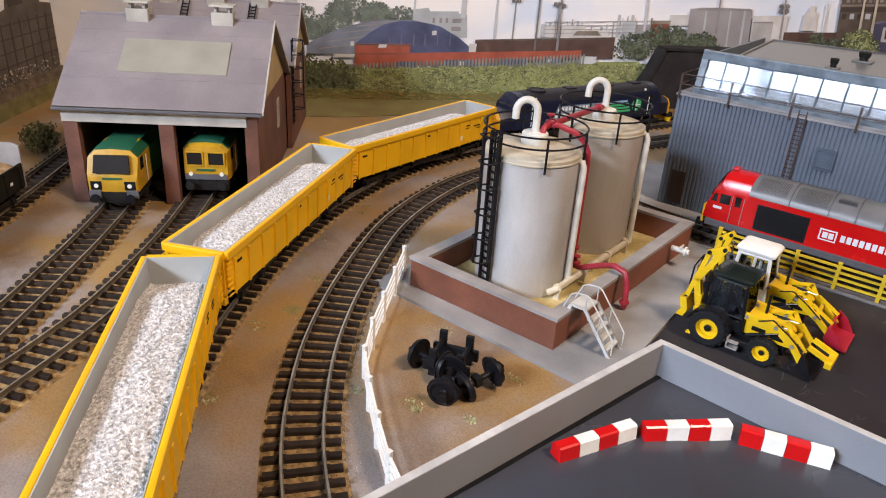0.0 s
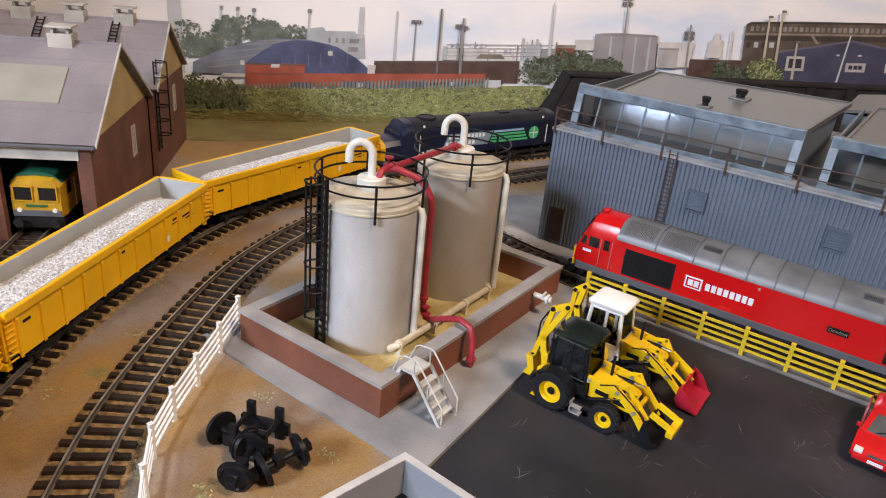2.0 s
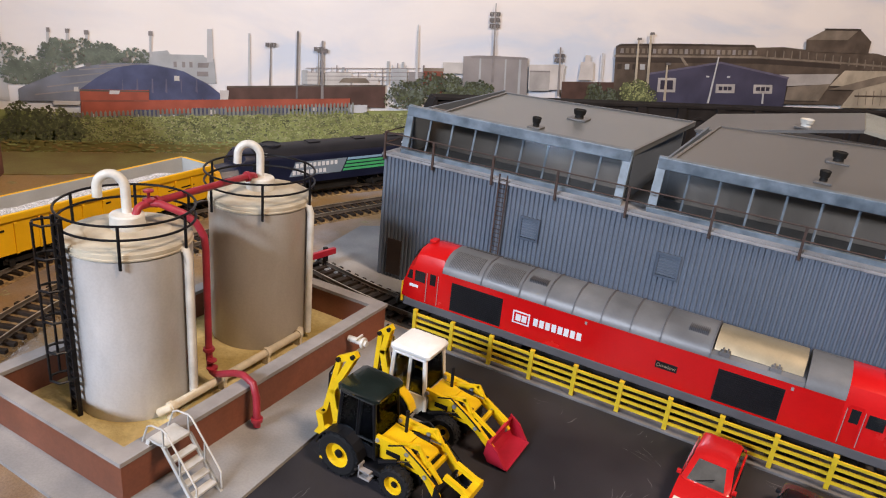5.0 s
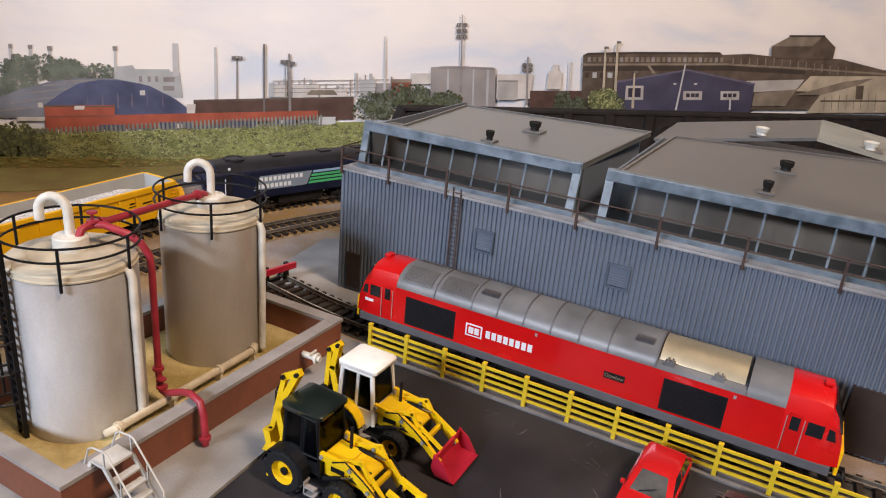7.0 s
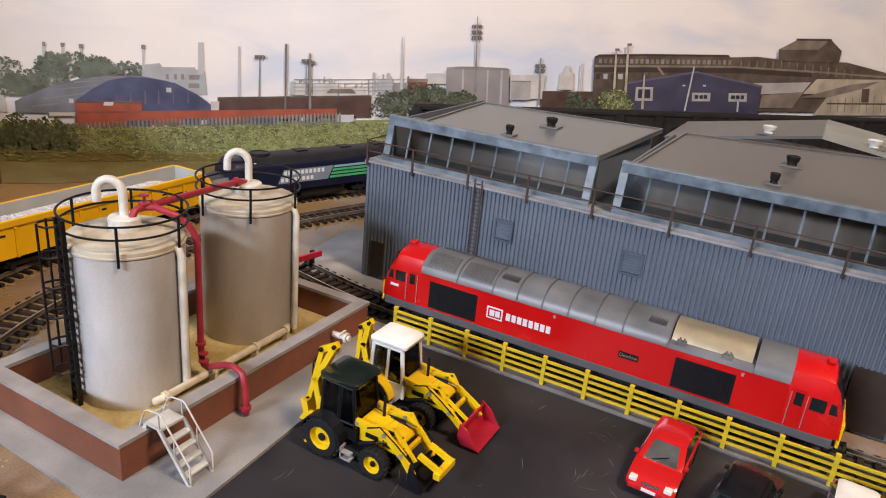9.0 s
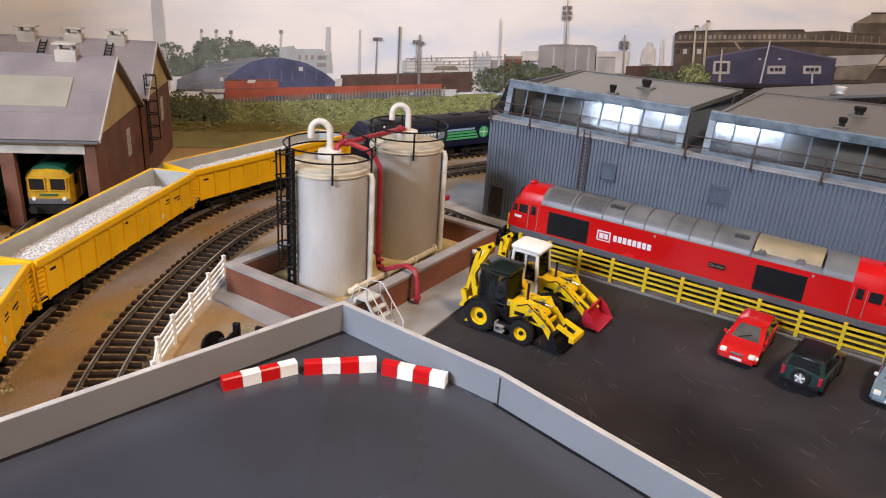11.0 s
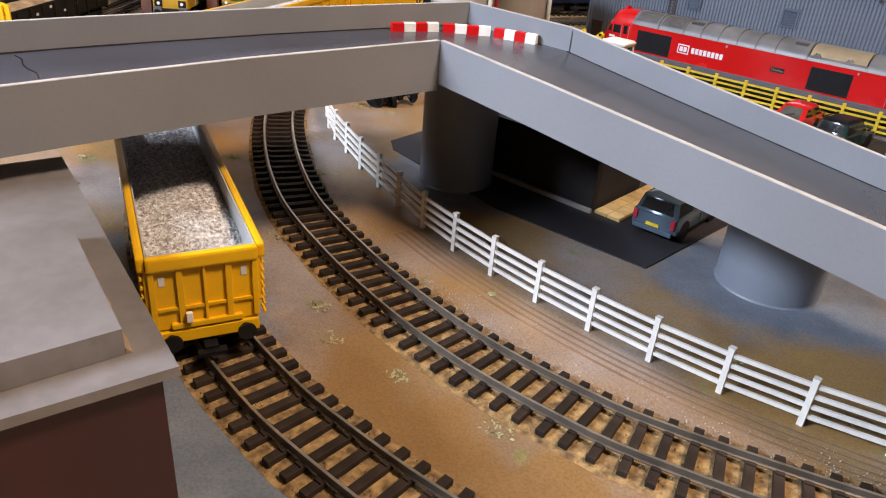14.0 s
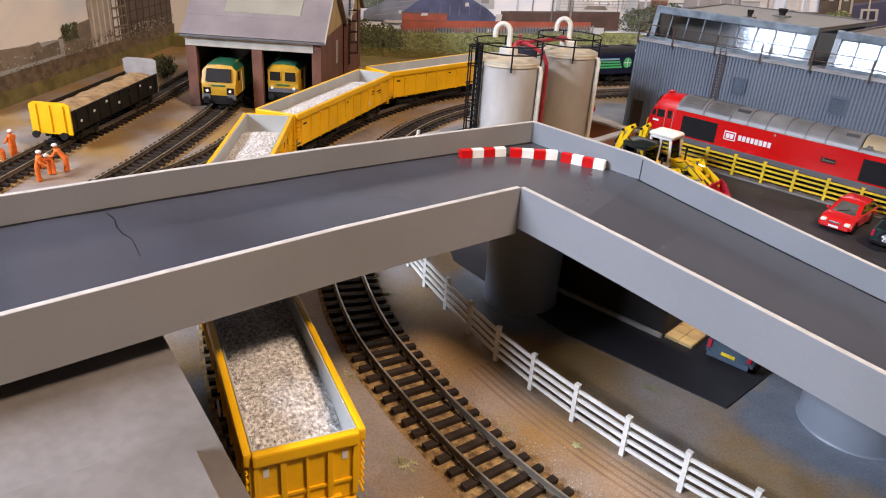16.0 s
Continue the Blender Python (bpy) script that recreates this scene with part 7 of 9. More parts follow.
P = {"sky": sky_material()}
for key, c, v, s in (("blue_shed", (0.075, 0.088, 0.17), 0.35, 40), ("arch_roof", (0.19, 0.205, 0.25), 0.2, 60), ("orange", (0.36, 0.085, 0.05), 0.2, 60), ("brown_wall", (0.10, 0.055, 0.045), 0.3, 60),
                     ("pale_tank", (0.60, 0.57, 0.55), 0.15, 60), ("grey_tank", (0.30, 0.28, 0.28), 0.15, 30), ("mill", (0.115, 0.088, 0.070), 0.35, 50), ("mill_light", (0.24, 0.20, 0.16), 0.3, 50), ("navy_shed", (0.062, 0.060, 0.105), 0.25, 30),
                     ("cream_shed", (0.48, 0.42, 0.33), 0.25, 40), ("tree", (0.085, 0.10, 0.048), 0.5, 120), ("tree_light", (0.135, 0.155, 0.072), 0.45, 120), ("haze_tree", (0.16, 0.19, 0.15), 0.35, 90),
                     ("grass", (0.27, 0.30, 0.105), 0.4, 70), ("grass_light", (0.40, 0.43, 0.19), 0.4, 160), ("haze", (0.42, 0.44, 0.46), 0.12, 50), ("mast", (0.16, 0.15, 0.15), 0.1, 50), ("pale_mast", (0.52, 0.53, 0.55), 0.08, 50), ("picket", (0.22, 0.23, 0.21), 0.3, 90), ("white", (0.56, 0.54, 0.52), 0.15, 50), ("ochre", (0.30, 0.20, 0.07), 0.3, 18), ("silver", (0.40, 0.36, 0.30), 0.2, 80)):
    P[key] = material("printed_" + key, c, 0.6, var=v, scale=s, bump=0.0)

for key, c in (("mast_pale", (0.27, 0.25, 0.25)), ("orange_dark", (0.24, 0.075, 0.05)), ("blue_grey", (0.12, 0.125, 0.155)), ("mill_dark", (0.055, 0.042, 0.036)), ("white_haze", (0.44, 0.42, 0.41)), ("navy_pale", (0.13, 0.12, 0.18)), ("navy_dark", (0.035, 0.032, 0.055))):
    P[key] = material("printed_" + key, c, 0.6, var=0.2, scale=50, bump=0.0)
P["left_bank"] = material("printed_stone_bank", (0.17, 0.125, 0.085), 0.6, var=0.45, scale=120, bump=0.0)
P["left_olive"] = material("printed_olive_verge", (0.19, 0.165, 0.06), 0.6, var=0.4, scale=60, bump=0.0)
P["haze_scrub"] = material("printed_haze_scrub", (0.20, 0.19, 0.16), 0.6, var=0.3, scale=90, bump=0.0)
BASE = at(-531, 802, 0, 48.84)
BD = at(-531, 802, -13.9, 48.84) @ Matrix.Diagonal((1.044, 1.0, 1.03, 1.0))
backdrop = thing("backdrop", "printed photographic backdrop of works, tanks and cloudy sky", "backdrop", BD, kind="structure")
part("sky_board", boxes((-640, 0, -8, 1250, 6, 430)), P["sky"], backdrop, "printed cloudy sky")


def layer(name, pts, mat, depth, label=""):
    """A flat printed shape: outline (along, up), laid depth mm in front of the board."""
    bm = bmesh.new()
    slice_y(bm, pts, -depth - 0.15, -depth + 0.15)
    return part(name, bm, P[mat], backdrop, label)


def dabs(parent, name, mats, count, seed, where, size, tall=1.0, base=0.0):
    """Small flat dabs of printed colour inside a shape: where(rnd) gives (along, up, depth)."""
    rnd = random.Random(seed)
    verts, faces, which = [], [], []
    for k in range(count):
        s, z, d = where(rnd)
        w = size * rnd.uniform(0.4, 1.2)
        h = w * tall * rnd.uniform(0.6, 1.3)
        k0, tilt, n = len(verts), rnd.uniform(-0.5, 0.5), rnd.choice((4, 5, 6))
        for i in range(n):
            a = 2 * math.pi * i / n + tilt
            r = rnd.uniform(0.65, 1.1)
            verts.append(((s + w * r * math.cos(a)) * 0.001, (base - d - 0.0002 * k) * 0.001 if base == 0 else (base + d + 0.0002 * k) * 0.001, (z + h * r * math.sin(a)) * 0.001))
        faces.append(tuple(range(k0, k0 + n)))
        which.append(rnd.randrange(len(mats)))
    me = bpy.data.meshes.new(name)
    me.from_pydata(verts, [], faces)
    for key in mats:
        me.materials.append(P[key])
    me.polygons.foreach_set("material_index", which)
    ob = new(name, me)
    ob.parent = parent
    return tagged(ob, kind="stuff")


def printed_tree(s0, s1, z0, z1, mats, depth, seed, count=260, size=1.7):
    """A printed tree as a clump of lobes filled with leaf dabs."""
    rnd0 = random.Random(seed)
    w, h = s1 - s0, z1 - z0
    lobes = [(s0 + w * rnd0.uniform(0.15, 0.85), z0 + h * rnd0.uniform(0.15, 0.72), min(w, h) * rnd0.uniform(0.2, 0.34)) for _ in range(9)]

    def where(r):
        c = r.choice(lobes)
        a, q = r.uniform(0, 6.283), c[2] * r.random() ** 0.45
        return c[0] + 1.25 * q * math.cos(a), max(z0, c[1] + q * math.sin(a)), depth
    return dabs(backdrop, "printed_tree", mats, int(count * 2.6), seed, where, size)


# works, tanks, mill and sheds of the printed view, far to near
layer("printed_office", [(-168, 82.0), (-167, 111.5), (-141, 115.2), (-139, 111.4), (-107, 112.5), (-106, 110.2), (-97, 108.9), (-95, 83.8)], "haze", 0.6, "grey office block")
layer("printed_window", [(-113, 99.5), (-103, 99.8), (-102, 104.7), (-113, 104.3)], "mast_pale", 0.8)
layer("printed_window", [(-114, 90.6), (-103, 90.9), (-103, 95.8), (-114, 95.5)], "mast_pale", 0.8)
layer("printed_window", [(-136, 98.8), (-133, 98.9), (-133, 104.5), (-136, 104.4)], "mast_pale", 0.8)
layer("printed_window", [(-128, 99.0), (-125, 99.1), (-125, 104.7), (-128, 104.6)], "mast_pale", 0.8)
layer("printed_window", [(-121, 99.3), (-118, 99.4), (-118, 105.0), (-121, 104.9)], "mast_pale", 0.8)
layer("printed_arch_roof", [(-276, 60.3), (-276, 71.8), (-265, 77.8), (-243, 87.9), (-218, 95.9), (-193, 100.5), (-160, 101.6), (-134, 97.3), (-108, 85.9), (-86, 68.8), (-86, 62.5)], "arch_roof", 2.2, "pale ribbed arched roof")
layer("printed_arch_front", [(-223, 60.3), (-223, 73.3), (-206, 86.5), (-190, 96.0), (-171, 100.1), (-153, 99.9), (-127, 95.5), (-104, 83.2), (-85, 68.4), (-85, 62.5)], "blue_shed", 2.6, "blue arched shed front")
layer("printed_roof_rib", [(-212, 81.3), (-212, 82.5), (-251, 75.4), (-251, 74.2)], "mast_pale", 2.4)
layer("printed_roof_rib", [(-199, 89.9), (-199, 91.0), (-238, 85.3), (-238, 84.2)], "mast_pale", 2.4)
layer("printed_roof_rib", [(-184, 96.5), (-184, 97.7), (-222, 93.1), (-222, 91.9)], "mast_pale", 2.4)
layer("printed_roof_rib", [(-169, 99.3), (-169, 100.5), (-204, 97.9), (-204, 96.7)], "mast_pale", 2.4)
layer("printed_roof_rib", [(-223, 72.1), (-223, 73.3), (-262, 67.5), (-262, 66.3)], "mast_pale", 2.4)
layer("printed_gutter", [(-247, 57.6), (-224, 58.0), (-223, 61.9), (-247, 61.5)], "white", 2.9)
layer("printed_cowl", [(-216, 96.0), (-212, 96.1), (-211, 99.6), (-216, 99.4)], "mast", 2.5)
layer("printed_cowl", [(-202, 98.7), (-198, 98.9), (-197, 102.3), (-202, 102.2)], "mast", 2.5)
layer("printed_cowl", [(-182, 102.5), (-177, 102.6), (-177, 106.1), (-182, 106.0)], "mast", 2.5)
layer("printed_lamp", [(-228, 71.2), (-224, 71.3), (-224, 76.0), (-228, 75.9)], "white", 3.0)
layer("printed_lamp", [(-136, 85.6), (-131, 85.7), (-131, 90.6), (-136, 90.4)], "white", 3.0)
layer("printed_streak", [(-185, 73.0), (-184, 71.7), (-184, 85.6), (-184, 86.4)], "navy_pale", 2.75)
layer("printed_streak", [(-172, 72.5), (-170, 72.0), (-170, 85.9), (-171, 86.7)], "navy_pale", 2.75)
layer("printed_streak", [(-158, 72.5), (-156, 72.3), (-156, 86.3), (-157, 87.1)], "navy_pale", 2.75)
layer("printed_streak", [(-145, 73.5), (-143, 72.6), (-143, 86.6), (-144, 87.4)], "navy_pale", 2.75)
layer("printed_streak", [(-130, 74.5), (-129, 72.9), (-129, 87.0), (-130, 87.8)], "navy_pale", 2.75)
layer("printed_streak", [(-116, 75.6), (-114, 73.2), (-114, 87.4), (-115, 88.2)], "navy_pale", 2.75)
layer("printed_plant_room", [(-92, 67.4), (-84, 67.6), (-83, 77.5), (-92, 77.3)], "pale_tank", 2.8)
layer("printed_orange_house", [(-223, 60.3), (-161, 61.3), (-160, 75.0), (-223, 73.7)], "orange", 3.2, "low orange-red building")
layer("printed_orange_house", [(-224, 46.1), (-223, 62.3), (45, 73.4), (46, 64.2), (-89, 54.6)], "orange", 3.25, "long low orange-red building")
layer("printed_orange_roof", [(-223, 71.7), (-160, 73.0), (-160, 74.2), (-223, 73.7)], "mill", 3.3)
layer("printed_shade", [(-223, 61.1), (-161, 63.4), (-161, 65.0), (-223, 63.1)], "orange_dark", 3.35)
layer("printed_doorway", [(-176, 49.4), (-154, 49.7), (-154, 55.0), (-175, 54.7)], "blue_shed", 3.6)
layer("printed_doorway", [(-120, 52.1), (-88, 52.5), (-88, 58.3), (-120, 57.9)], "blue_shed", 3.6)
layer("printed_doorway", [(-52, 55.0), (-22, 55.4), (-22, 61.0), (-52, 60.5)], "blue_shed", 3.6)
layer("printed_doorway", [(-2, 57.4), (20, 57.7), (20, 62.9), (-2, 62.6)], "blue_shed", 3.6)
layer("printed_notice", [(-197, 69.9), (-188, 70.1), (-187, 73.7), (-196, 73.5)], "white", 3.7)
layer("printed_notice", [(-102, 51.9), (-97, 52.0), (-97, 57.0), (-102, 56.9)], "white", 3.7)
layer("printed_notice", [(3, 58.3), (9, 58.4), (9, 62.3), (3, 62.2)], "white", 3.7)
layer("printed_kiosk", [(46, 57.6), (65, 57.9), (65, 66.7), (46, 66.4)], "pale_mast", 3.6)
layer("printed_plinth", [(-234, 23.3), (-232, 47.2), (-89, 55.0), (-23, 59.3), (-23, 49.4), (-89, 29.7)], "blue_grey", 3.1)
layer("printed_post", [(-215, 28.5), (-213, 28.5), (-212, 49.4), (-214, 49.4)], "pale_tank", 3.9)
layer("printed_post", [(-195, 28.6), (-193, 28.6), (-192, 49.6), (-194, 49.6)], "pale_tank", 3.9)
layer("printed_post", [(-174, 28.6), (-172, 28.6), (-171, 49.9), (-173, 49.9)], "pale_tank", 3.9)
layer("printed_post", [(-153, 28.7), (-150, 28.7), (-150, 50.1), (-152, 50.1)], "pale_tank", 3.9)
layer("printed_post", [(-140, 28.7), (-137, 28.7), (-137, 50.3), (-139, 50.2)], "pale_tank", 3.9)
layer("printed_post", [(-127, 28.8), (-125, 28.8), (-124, 50.4), (-126, 50.4)], "pale_tank", 3.9)
layer("printed_wall", [(-85, 62.5), (-85, 81.6), (85, 89.5), (86, 63.9)], "brown_wall", 2.0, "brown works wall")
layer("printed_wall_top", [(-85, 79.9), (-85, 82.0), (85, 89.9), (85, 87.8)], "mill", 2.1)
layer("printed_mast", [(-248, 112.4), (-245, 112.5), (-245, 129.3), (-247, 129.2)], "pale_mast", 0.9)
layer("printed_mast", [(-232, 114.9), (-229, 115.0), (-228, 130.1), (-230, 130.0)], "pale_mast", 0.9)
layer("printed_mast", [(-215, 114.8), (-212, 114.9), (-212, 130.0), (-214, 130.0)], "pale_mast", 0.9)
layer("printed_mast", [(-158, 108.0), (-156, 108.0), (-155, 133.3), (-157, 133.3)], "pale_mast", 0.9)
layer("printed_mast", [(-104, 105.8), (-98, 106.0), (-98, 138.7), (-103, 138.5)], "pale_mast", 0.9)
layer("printed_mast", [(-64, 82.1), (-61, 82.2), (-61, 136.8), (-63, 136.7)], "pale_mast", 0.9)
layer("printed_mast", [(-42, 82.6), (-40, 82.6), (-40, 127.2), (-41, 127.1)], "mast_pale", 0.9)
layer("printed_mast", [(-14, 70.9), (-12, 71.0), (-12, 142.6), (-14, 142.5)], "mast", 2.3)
layer("printed_mast", [(13, 71.0), (16, 71.1), (14, 134.0), (12, 133.9)], "mast_pale", 2.3)
layer("printed_mast", [(9, 86.3), (10, 86.4), (10, 126.3), (9, 126.3)], "mast_pale", 2.3)
layer("printed_mast", [(119, 97.9), (122, 97.9), (118, 157.6), (117, 157.5)], "pale_mast", 2.3)
layer("printed_flare", [(-247, 126.6), (-244, 126.7), (-244, 130.8), (-247, 130.7)], "mast_pale", 1.0)
layer("printed_flare", [(-231, 126.6), (-228, 126.7), (-227, 130.8), (-231, 130.7)], "mast_pale", 1.0)
layer("printed_flare", [(-215, 126.1), (-211, 126.3), (-211, 130.5), (-215, 130.3)], "mast_pale", 1.0)
layer("printed_flare", [(-158, 128.6), (-154, 128.8), (-154, 133.0), (-158, 132.8)], "mast_pale", 1.0)
layer("printed_lamp", [(-46, 124.5), (-44, 124.6), (-44, 128.2), (-46, 128.2)], "mast", 2.5)
layer("printed_lamp", [(-44, 124.6), (-42, 124.7), (-42, 128.3), (-44, 128.3)], "mast", 2.5)
layer("printed_lamp", [(-40, 124.8), (-38, 124.8), (-38, 128.5), (-40, 128.4)], "mast", 2.5)
layer("printed_lamp", [(-37, 124.9), (-35, 124.9), (-35, 128.6), (-37, 128.5)], "mast", 2.5)
layer("printed_crossarm", [(-46, 127.8), (-36, 128.2), (-36, 129.0), (-46, 128.6)], "mast", 2.4)
layer("printed_lamp", [(4, 122.7), (6, 122.8), (6, 126.6), (4, 126.5)], "mast", 2.5)
layer("printed_lamp", [(6, 122.8), (8, 122.9), (8, 126.7), (6, 126.6)], "mast", 2.5)
layer("printed_lamp", [(10, 123.0), (12, 123.1), (12, 126.8), (10, 126.7)], "mast", 2.5)
layer("printed_lamp", [(13, 123.1), (15, 123.2), (15, 126.9), (13, 126.8)], "mast", 2.5)
layer("printed_crossarm", [(4, 126.1), (14, 126.5), (14, 127.3), (4, 126.9)], "mast", 2.4)
layer("printed_lamp", [(8, 121.2), (10, 121.3), (10, 125.1), (8, 125.0)], "mast", 2.5)
layer("printed_lamp", [(10, 121.3), (12, 121.4), (12, 125.2), (10, 125.1)], "mast", 2.5)
layer("printed_lamp", [(15, 121.5), (17, 121.6), (17, 125.3), (15, 125.2)], "mast", 2.5)
layer("printed_lamp", [(17, 121.6), (19, 121.7), (19, 125.4), (17, 125.3)], "mast", 2.5)
layer("printed_crossarm", [(8, 124.6), (18, 125.0), (18, 125.8), (8, 125.4)], "mast", 2.4)
layer("printed_lamp", [(201, 172.6), (203, 172.7), (203, 176.6), (201, 176.5)], "mast", 2.5)
layer("printed_lamp", [(204, 172.7), (206, 172.9), (206, 176.8), (204, 176.6)], "mast", 2.5)
layer("printed_lamp", [(209, 173.0), (211, 173.1), (211, 177.0), (209, 176.9)], "mast", 2.5)
layer("printed_lamp", [(212, 173.2), (214, 173.3), (214, 177.2), (211, 177.1)], "mast", 2.5)
layer("printed_crossarm", [(202, 176.1), (213, 176.7), (213, 177.6), (202, 177.0)], "mast", 2.4)
layer("printed_lamp", [(202, 166.1), (204, 166.2), (204, 170.1), (201, 170.0)], "mast", 2.5)
layer("printed_lamp", [(204, 166.2), (207, 166.3), (207, 170.3), (204, 170.1)], "mast", 2.5)
layer("printed_lamp", [(209, 166.5), (212, 166.6), (211, 170.5), (209, 170.4)], "mast", 2.5)
layer("printed_lamp", [(212, 166.6), (215, 166.7), (214, 170.7), (212, 170.5)], "mast", 2.5)
layer("printed_crossarm", [(202, 169.6), (214, 170.2), (214, 171.1), (202, 170.5)], "mast", 2.4)
layer("printed_lamp", [(202, 159.5), (204, 159.7), (204, 163.6), (202, 163.5)], "mast", 2.5)
layer("printed_lamp", [(205, 159.7), (207, 159.8), (207, 163.7), (205, 163.6)], "mast", 2.5)
layer("printed_lamp", [(210, 159.9), (212, 160.0), (212, 164.0), (209, 163.9)], "mast", 2.5)
layer("printed_lamp", [(213, 160.1), (215, 160.2), (215, 164.1), (212, 164.0)], "mast", 2.5)
layer("printed_crossarm", [(203, 163.1), (214, 163.6), (214, 164.5), (202, 163.9)], "mast", 2.4)
layer("printed_lamp", [(291, 131.0), (293, 131.1), (293, 135.2), (290, 135.1)], "mast", 2.5)
layer("printed_lamp", [(294, 131.1), (296, 131.2), (296, 135.3), (293, 135.2)], "mast", 2.5)
layer("printed_lamp", [(299, 131.3), (301, 131.4), (301, 135.5), (298, 135.4)], "mast", 2.5)
layer("printed_lamp", [(302, 131.4), (305, 131.5), (304, 135.6), (302, 135.5)], "mast", 2.5)
layer("printed_crossarm", [(291, 134.7), (303, 135.1), (303, 136.1), (291, 135.6)], "mast", 2.4)
layer("printed_lamp", [(291, 125.4), (294, 125.5), (293, 129.7), (291, 129.6)], "mast", 2.5)
layer("printed_lamp", [(294, 125.6), (297, 125.6), (296, 129.8), (294, 129.7)], "mast", 2.5)
layer("printed_lamp", [(299, 125.7), (302, 125.8), (302, 130.0), (299, 129.9)], "mast", 2.5)
layer("printed_lamp", [(303, 125.8), (305, 125.9), (305, 130.1), (302, 130.0)], "mast", 2.5)
layer("printed_crossarm", [(292, 129.2), (304, 129.6), (304, 130.5), (291, 130.1)], "mast", 2.4)
layer("printed_tank", [(-2, 86.9), (11, 87.3), (11, 100.0), (-2, 99.6)], "white", 1.7)
layer("printed_tank", [(17, 86.5), (46, 87.2), (46, 101.4), (17, 100.6)], "white", 1.7)
layer("printed_tank", [(47, 88.1), (77, 88.9), (77, 97.6), (47, 96.7)], "pale_tank", 1.7)
layer("printed_tank", [(-8, 86.8), (-2, 86.9), (-2, 102.1), (-8, 101.9)], "haze", 1.7)
layer("printed_tank", [(92, 90.1), (110, 90.6), (109, 109.0), (91, 108.4)], "haze", 1.7)
layer("printed_tank", [(111, 89.7), (129, 90.2), (128, 106.1), (111, 105.5)], "grey_tank", 1.7)
layer("printed_works_roof", [(32, 90.3), (37, 95.6), (62, 96.3), (67, 91.2)], "mill_light", 1.9)
layer("printed_stack", [(2, 87.9), (3, 87.9), (3, 103.9), (2, 103.9)], "mast_pale", 1.6)
layer("printed_stack", [(7, 88.0), (10, 88.1), (9, 106.7), (7, 106.6)], "haze", 1.6)
layer("printed_stack", [(23, 88.4), (24, 88.4), (24, 106.3), (23, 106.3)], "pale_mast", 1.6)
layer("printed_stack", [(29, 88.6), (31, 88.6), (30, 109.0), (29, 109.0)], "mast_pale", 1.6)
layer("printed_stack", [(35, 88.7), (38, 88.8), (38, 107.1), (35, 107.1)], "haze", 1.6)
layer("printed_stack", [(41, 88.9), (42, 88.9), (42, 106.0), (41, 106.0)], "pale_mast", 1.6)
layer("printed_stack", [(53, 89.1), (54, 89.2), (54, 102.1), (53, 102.1)], "mast_pale", 1.6)
layer("printed_stack", [(65, 89.5), (68, 89.5), (68, 101.6), (65, 101.6)], "haze", 1.6)
layer("printed_stack", [(72, 89.6), (73, 89.7), (73, 104.4), (72, 104.4)], "pale_mast", 1.6)
layer("printed_stack", [(81, 89.8), (82, 89.9), (81, 107.7), (80, 107.6)], "mast_pale", 1.6)
layer("printed_stack", [(86, 90.0), (89, 90.1), (88, 116.1), (85, 116.0)], "haze", 1.6)
layer("printed_stack", [(92, 90.1), (93, 90.2), (92, 112.4), (91, 112.3)], "pale_mast", 1.6)
layer("printed_stack", [(98, 90.3), (99, 90.3), (98, 114.7), (97, 114.7)], "mast_pale", 1.6)
layer("printed_stack", [(103, 90.4), (106, 90.5), (105, 116.2), (102, 116.1)], "haze", 1.6)
layer("printed_stack", [(108, 90.5), (109, 90.6), (108, 112.4), (107, 112.4)], "pale_mast", 1.6)
layer("printed_stack", [(128, 91.0), (130, 91.1), (129, 113.6), (127, 113.5)], "mast_pale", 1.6)
layer("printed_stack", [(136, 91.2), (138, 91.3), (137, 110.8), (134, 110.7)], "haze", 1.6)
layer("printed_pipe_run", [(-4, 103.9), (-4, 104.6), (125, 110.4), (125, 109.7)], "mast_pale", 1.85)
layer("printed_pipe_run", [(-4, 99.7), (-4, 100.4), (125, 106.0), (125, 105.3)], "mast_pale", 1.85)
layer("printed_pipe_run", [(-4, 95.5), (-4, 96.2), (126, 101.6), (126, 100.9)], "mast_pale", 1.85)
layer("printed_pipe_run", [(-4, 91.3), (-4, 91.9), (126, 97.2), (126, 96.5)], "mast_pale", 1.85)
layer("printed_brick_house", [(129, 82.1), (153, 82.7), (151, 109.9), (128, 109.1)], "orange_dark", 2.9)
layer("printed_brick_roof", [(127, 107.3), (152, 108.1), (152, 111.7), (127, 110.9)], "mill_light", 3.0)
layer("printed_store", [(151, 105.9), (175, 106.6), (175, 119.1), (150, 118.2)], "white", 2.85)
layer("printed_tank", [(177, 76.8), (174, 126.2), (190, 128.1), (220, 129.2), (224, 77.7)], "grey_tank", 3.4)
layer("printed_tank", [(187, 77.0), (183, 126.5), (209, 128.8), (252, 129.1), (255, 127.4), (261, 78.4)], "grey_tank", 3.45, "large grey printed storage tank")
layer("printed_tank_stripe", [(197, 78.1), (200, 78.2), (196, 126.1), (194, 126.0)], "haze", 3.5)
layer("printed_tank_stripe", [(230, 78.8), (232, 78.8), (228, 127.3), (226, 127.2)], "haze", 3.5)
layer("printed_tank_stripe", [(248, 79.1), (251, 79.2), (247, 128.0), (244, 127.9)], "haze", 3.5)
layer("printed_tank_rim", [(184, 124.7), (183, 126.5), (209, 128.8), (255, 128.3), (255, 126.5)], "mast_pale", 3.55)
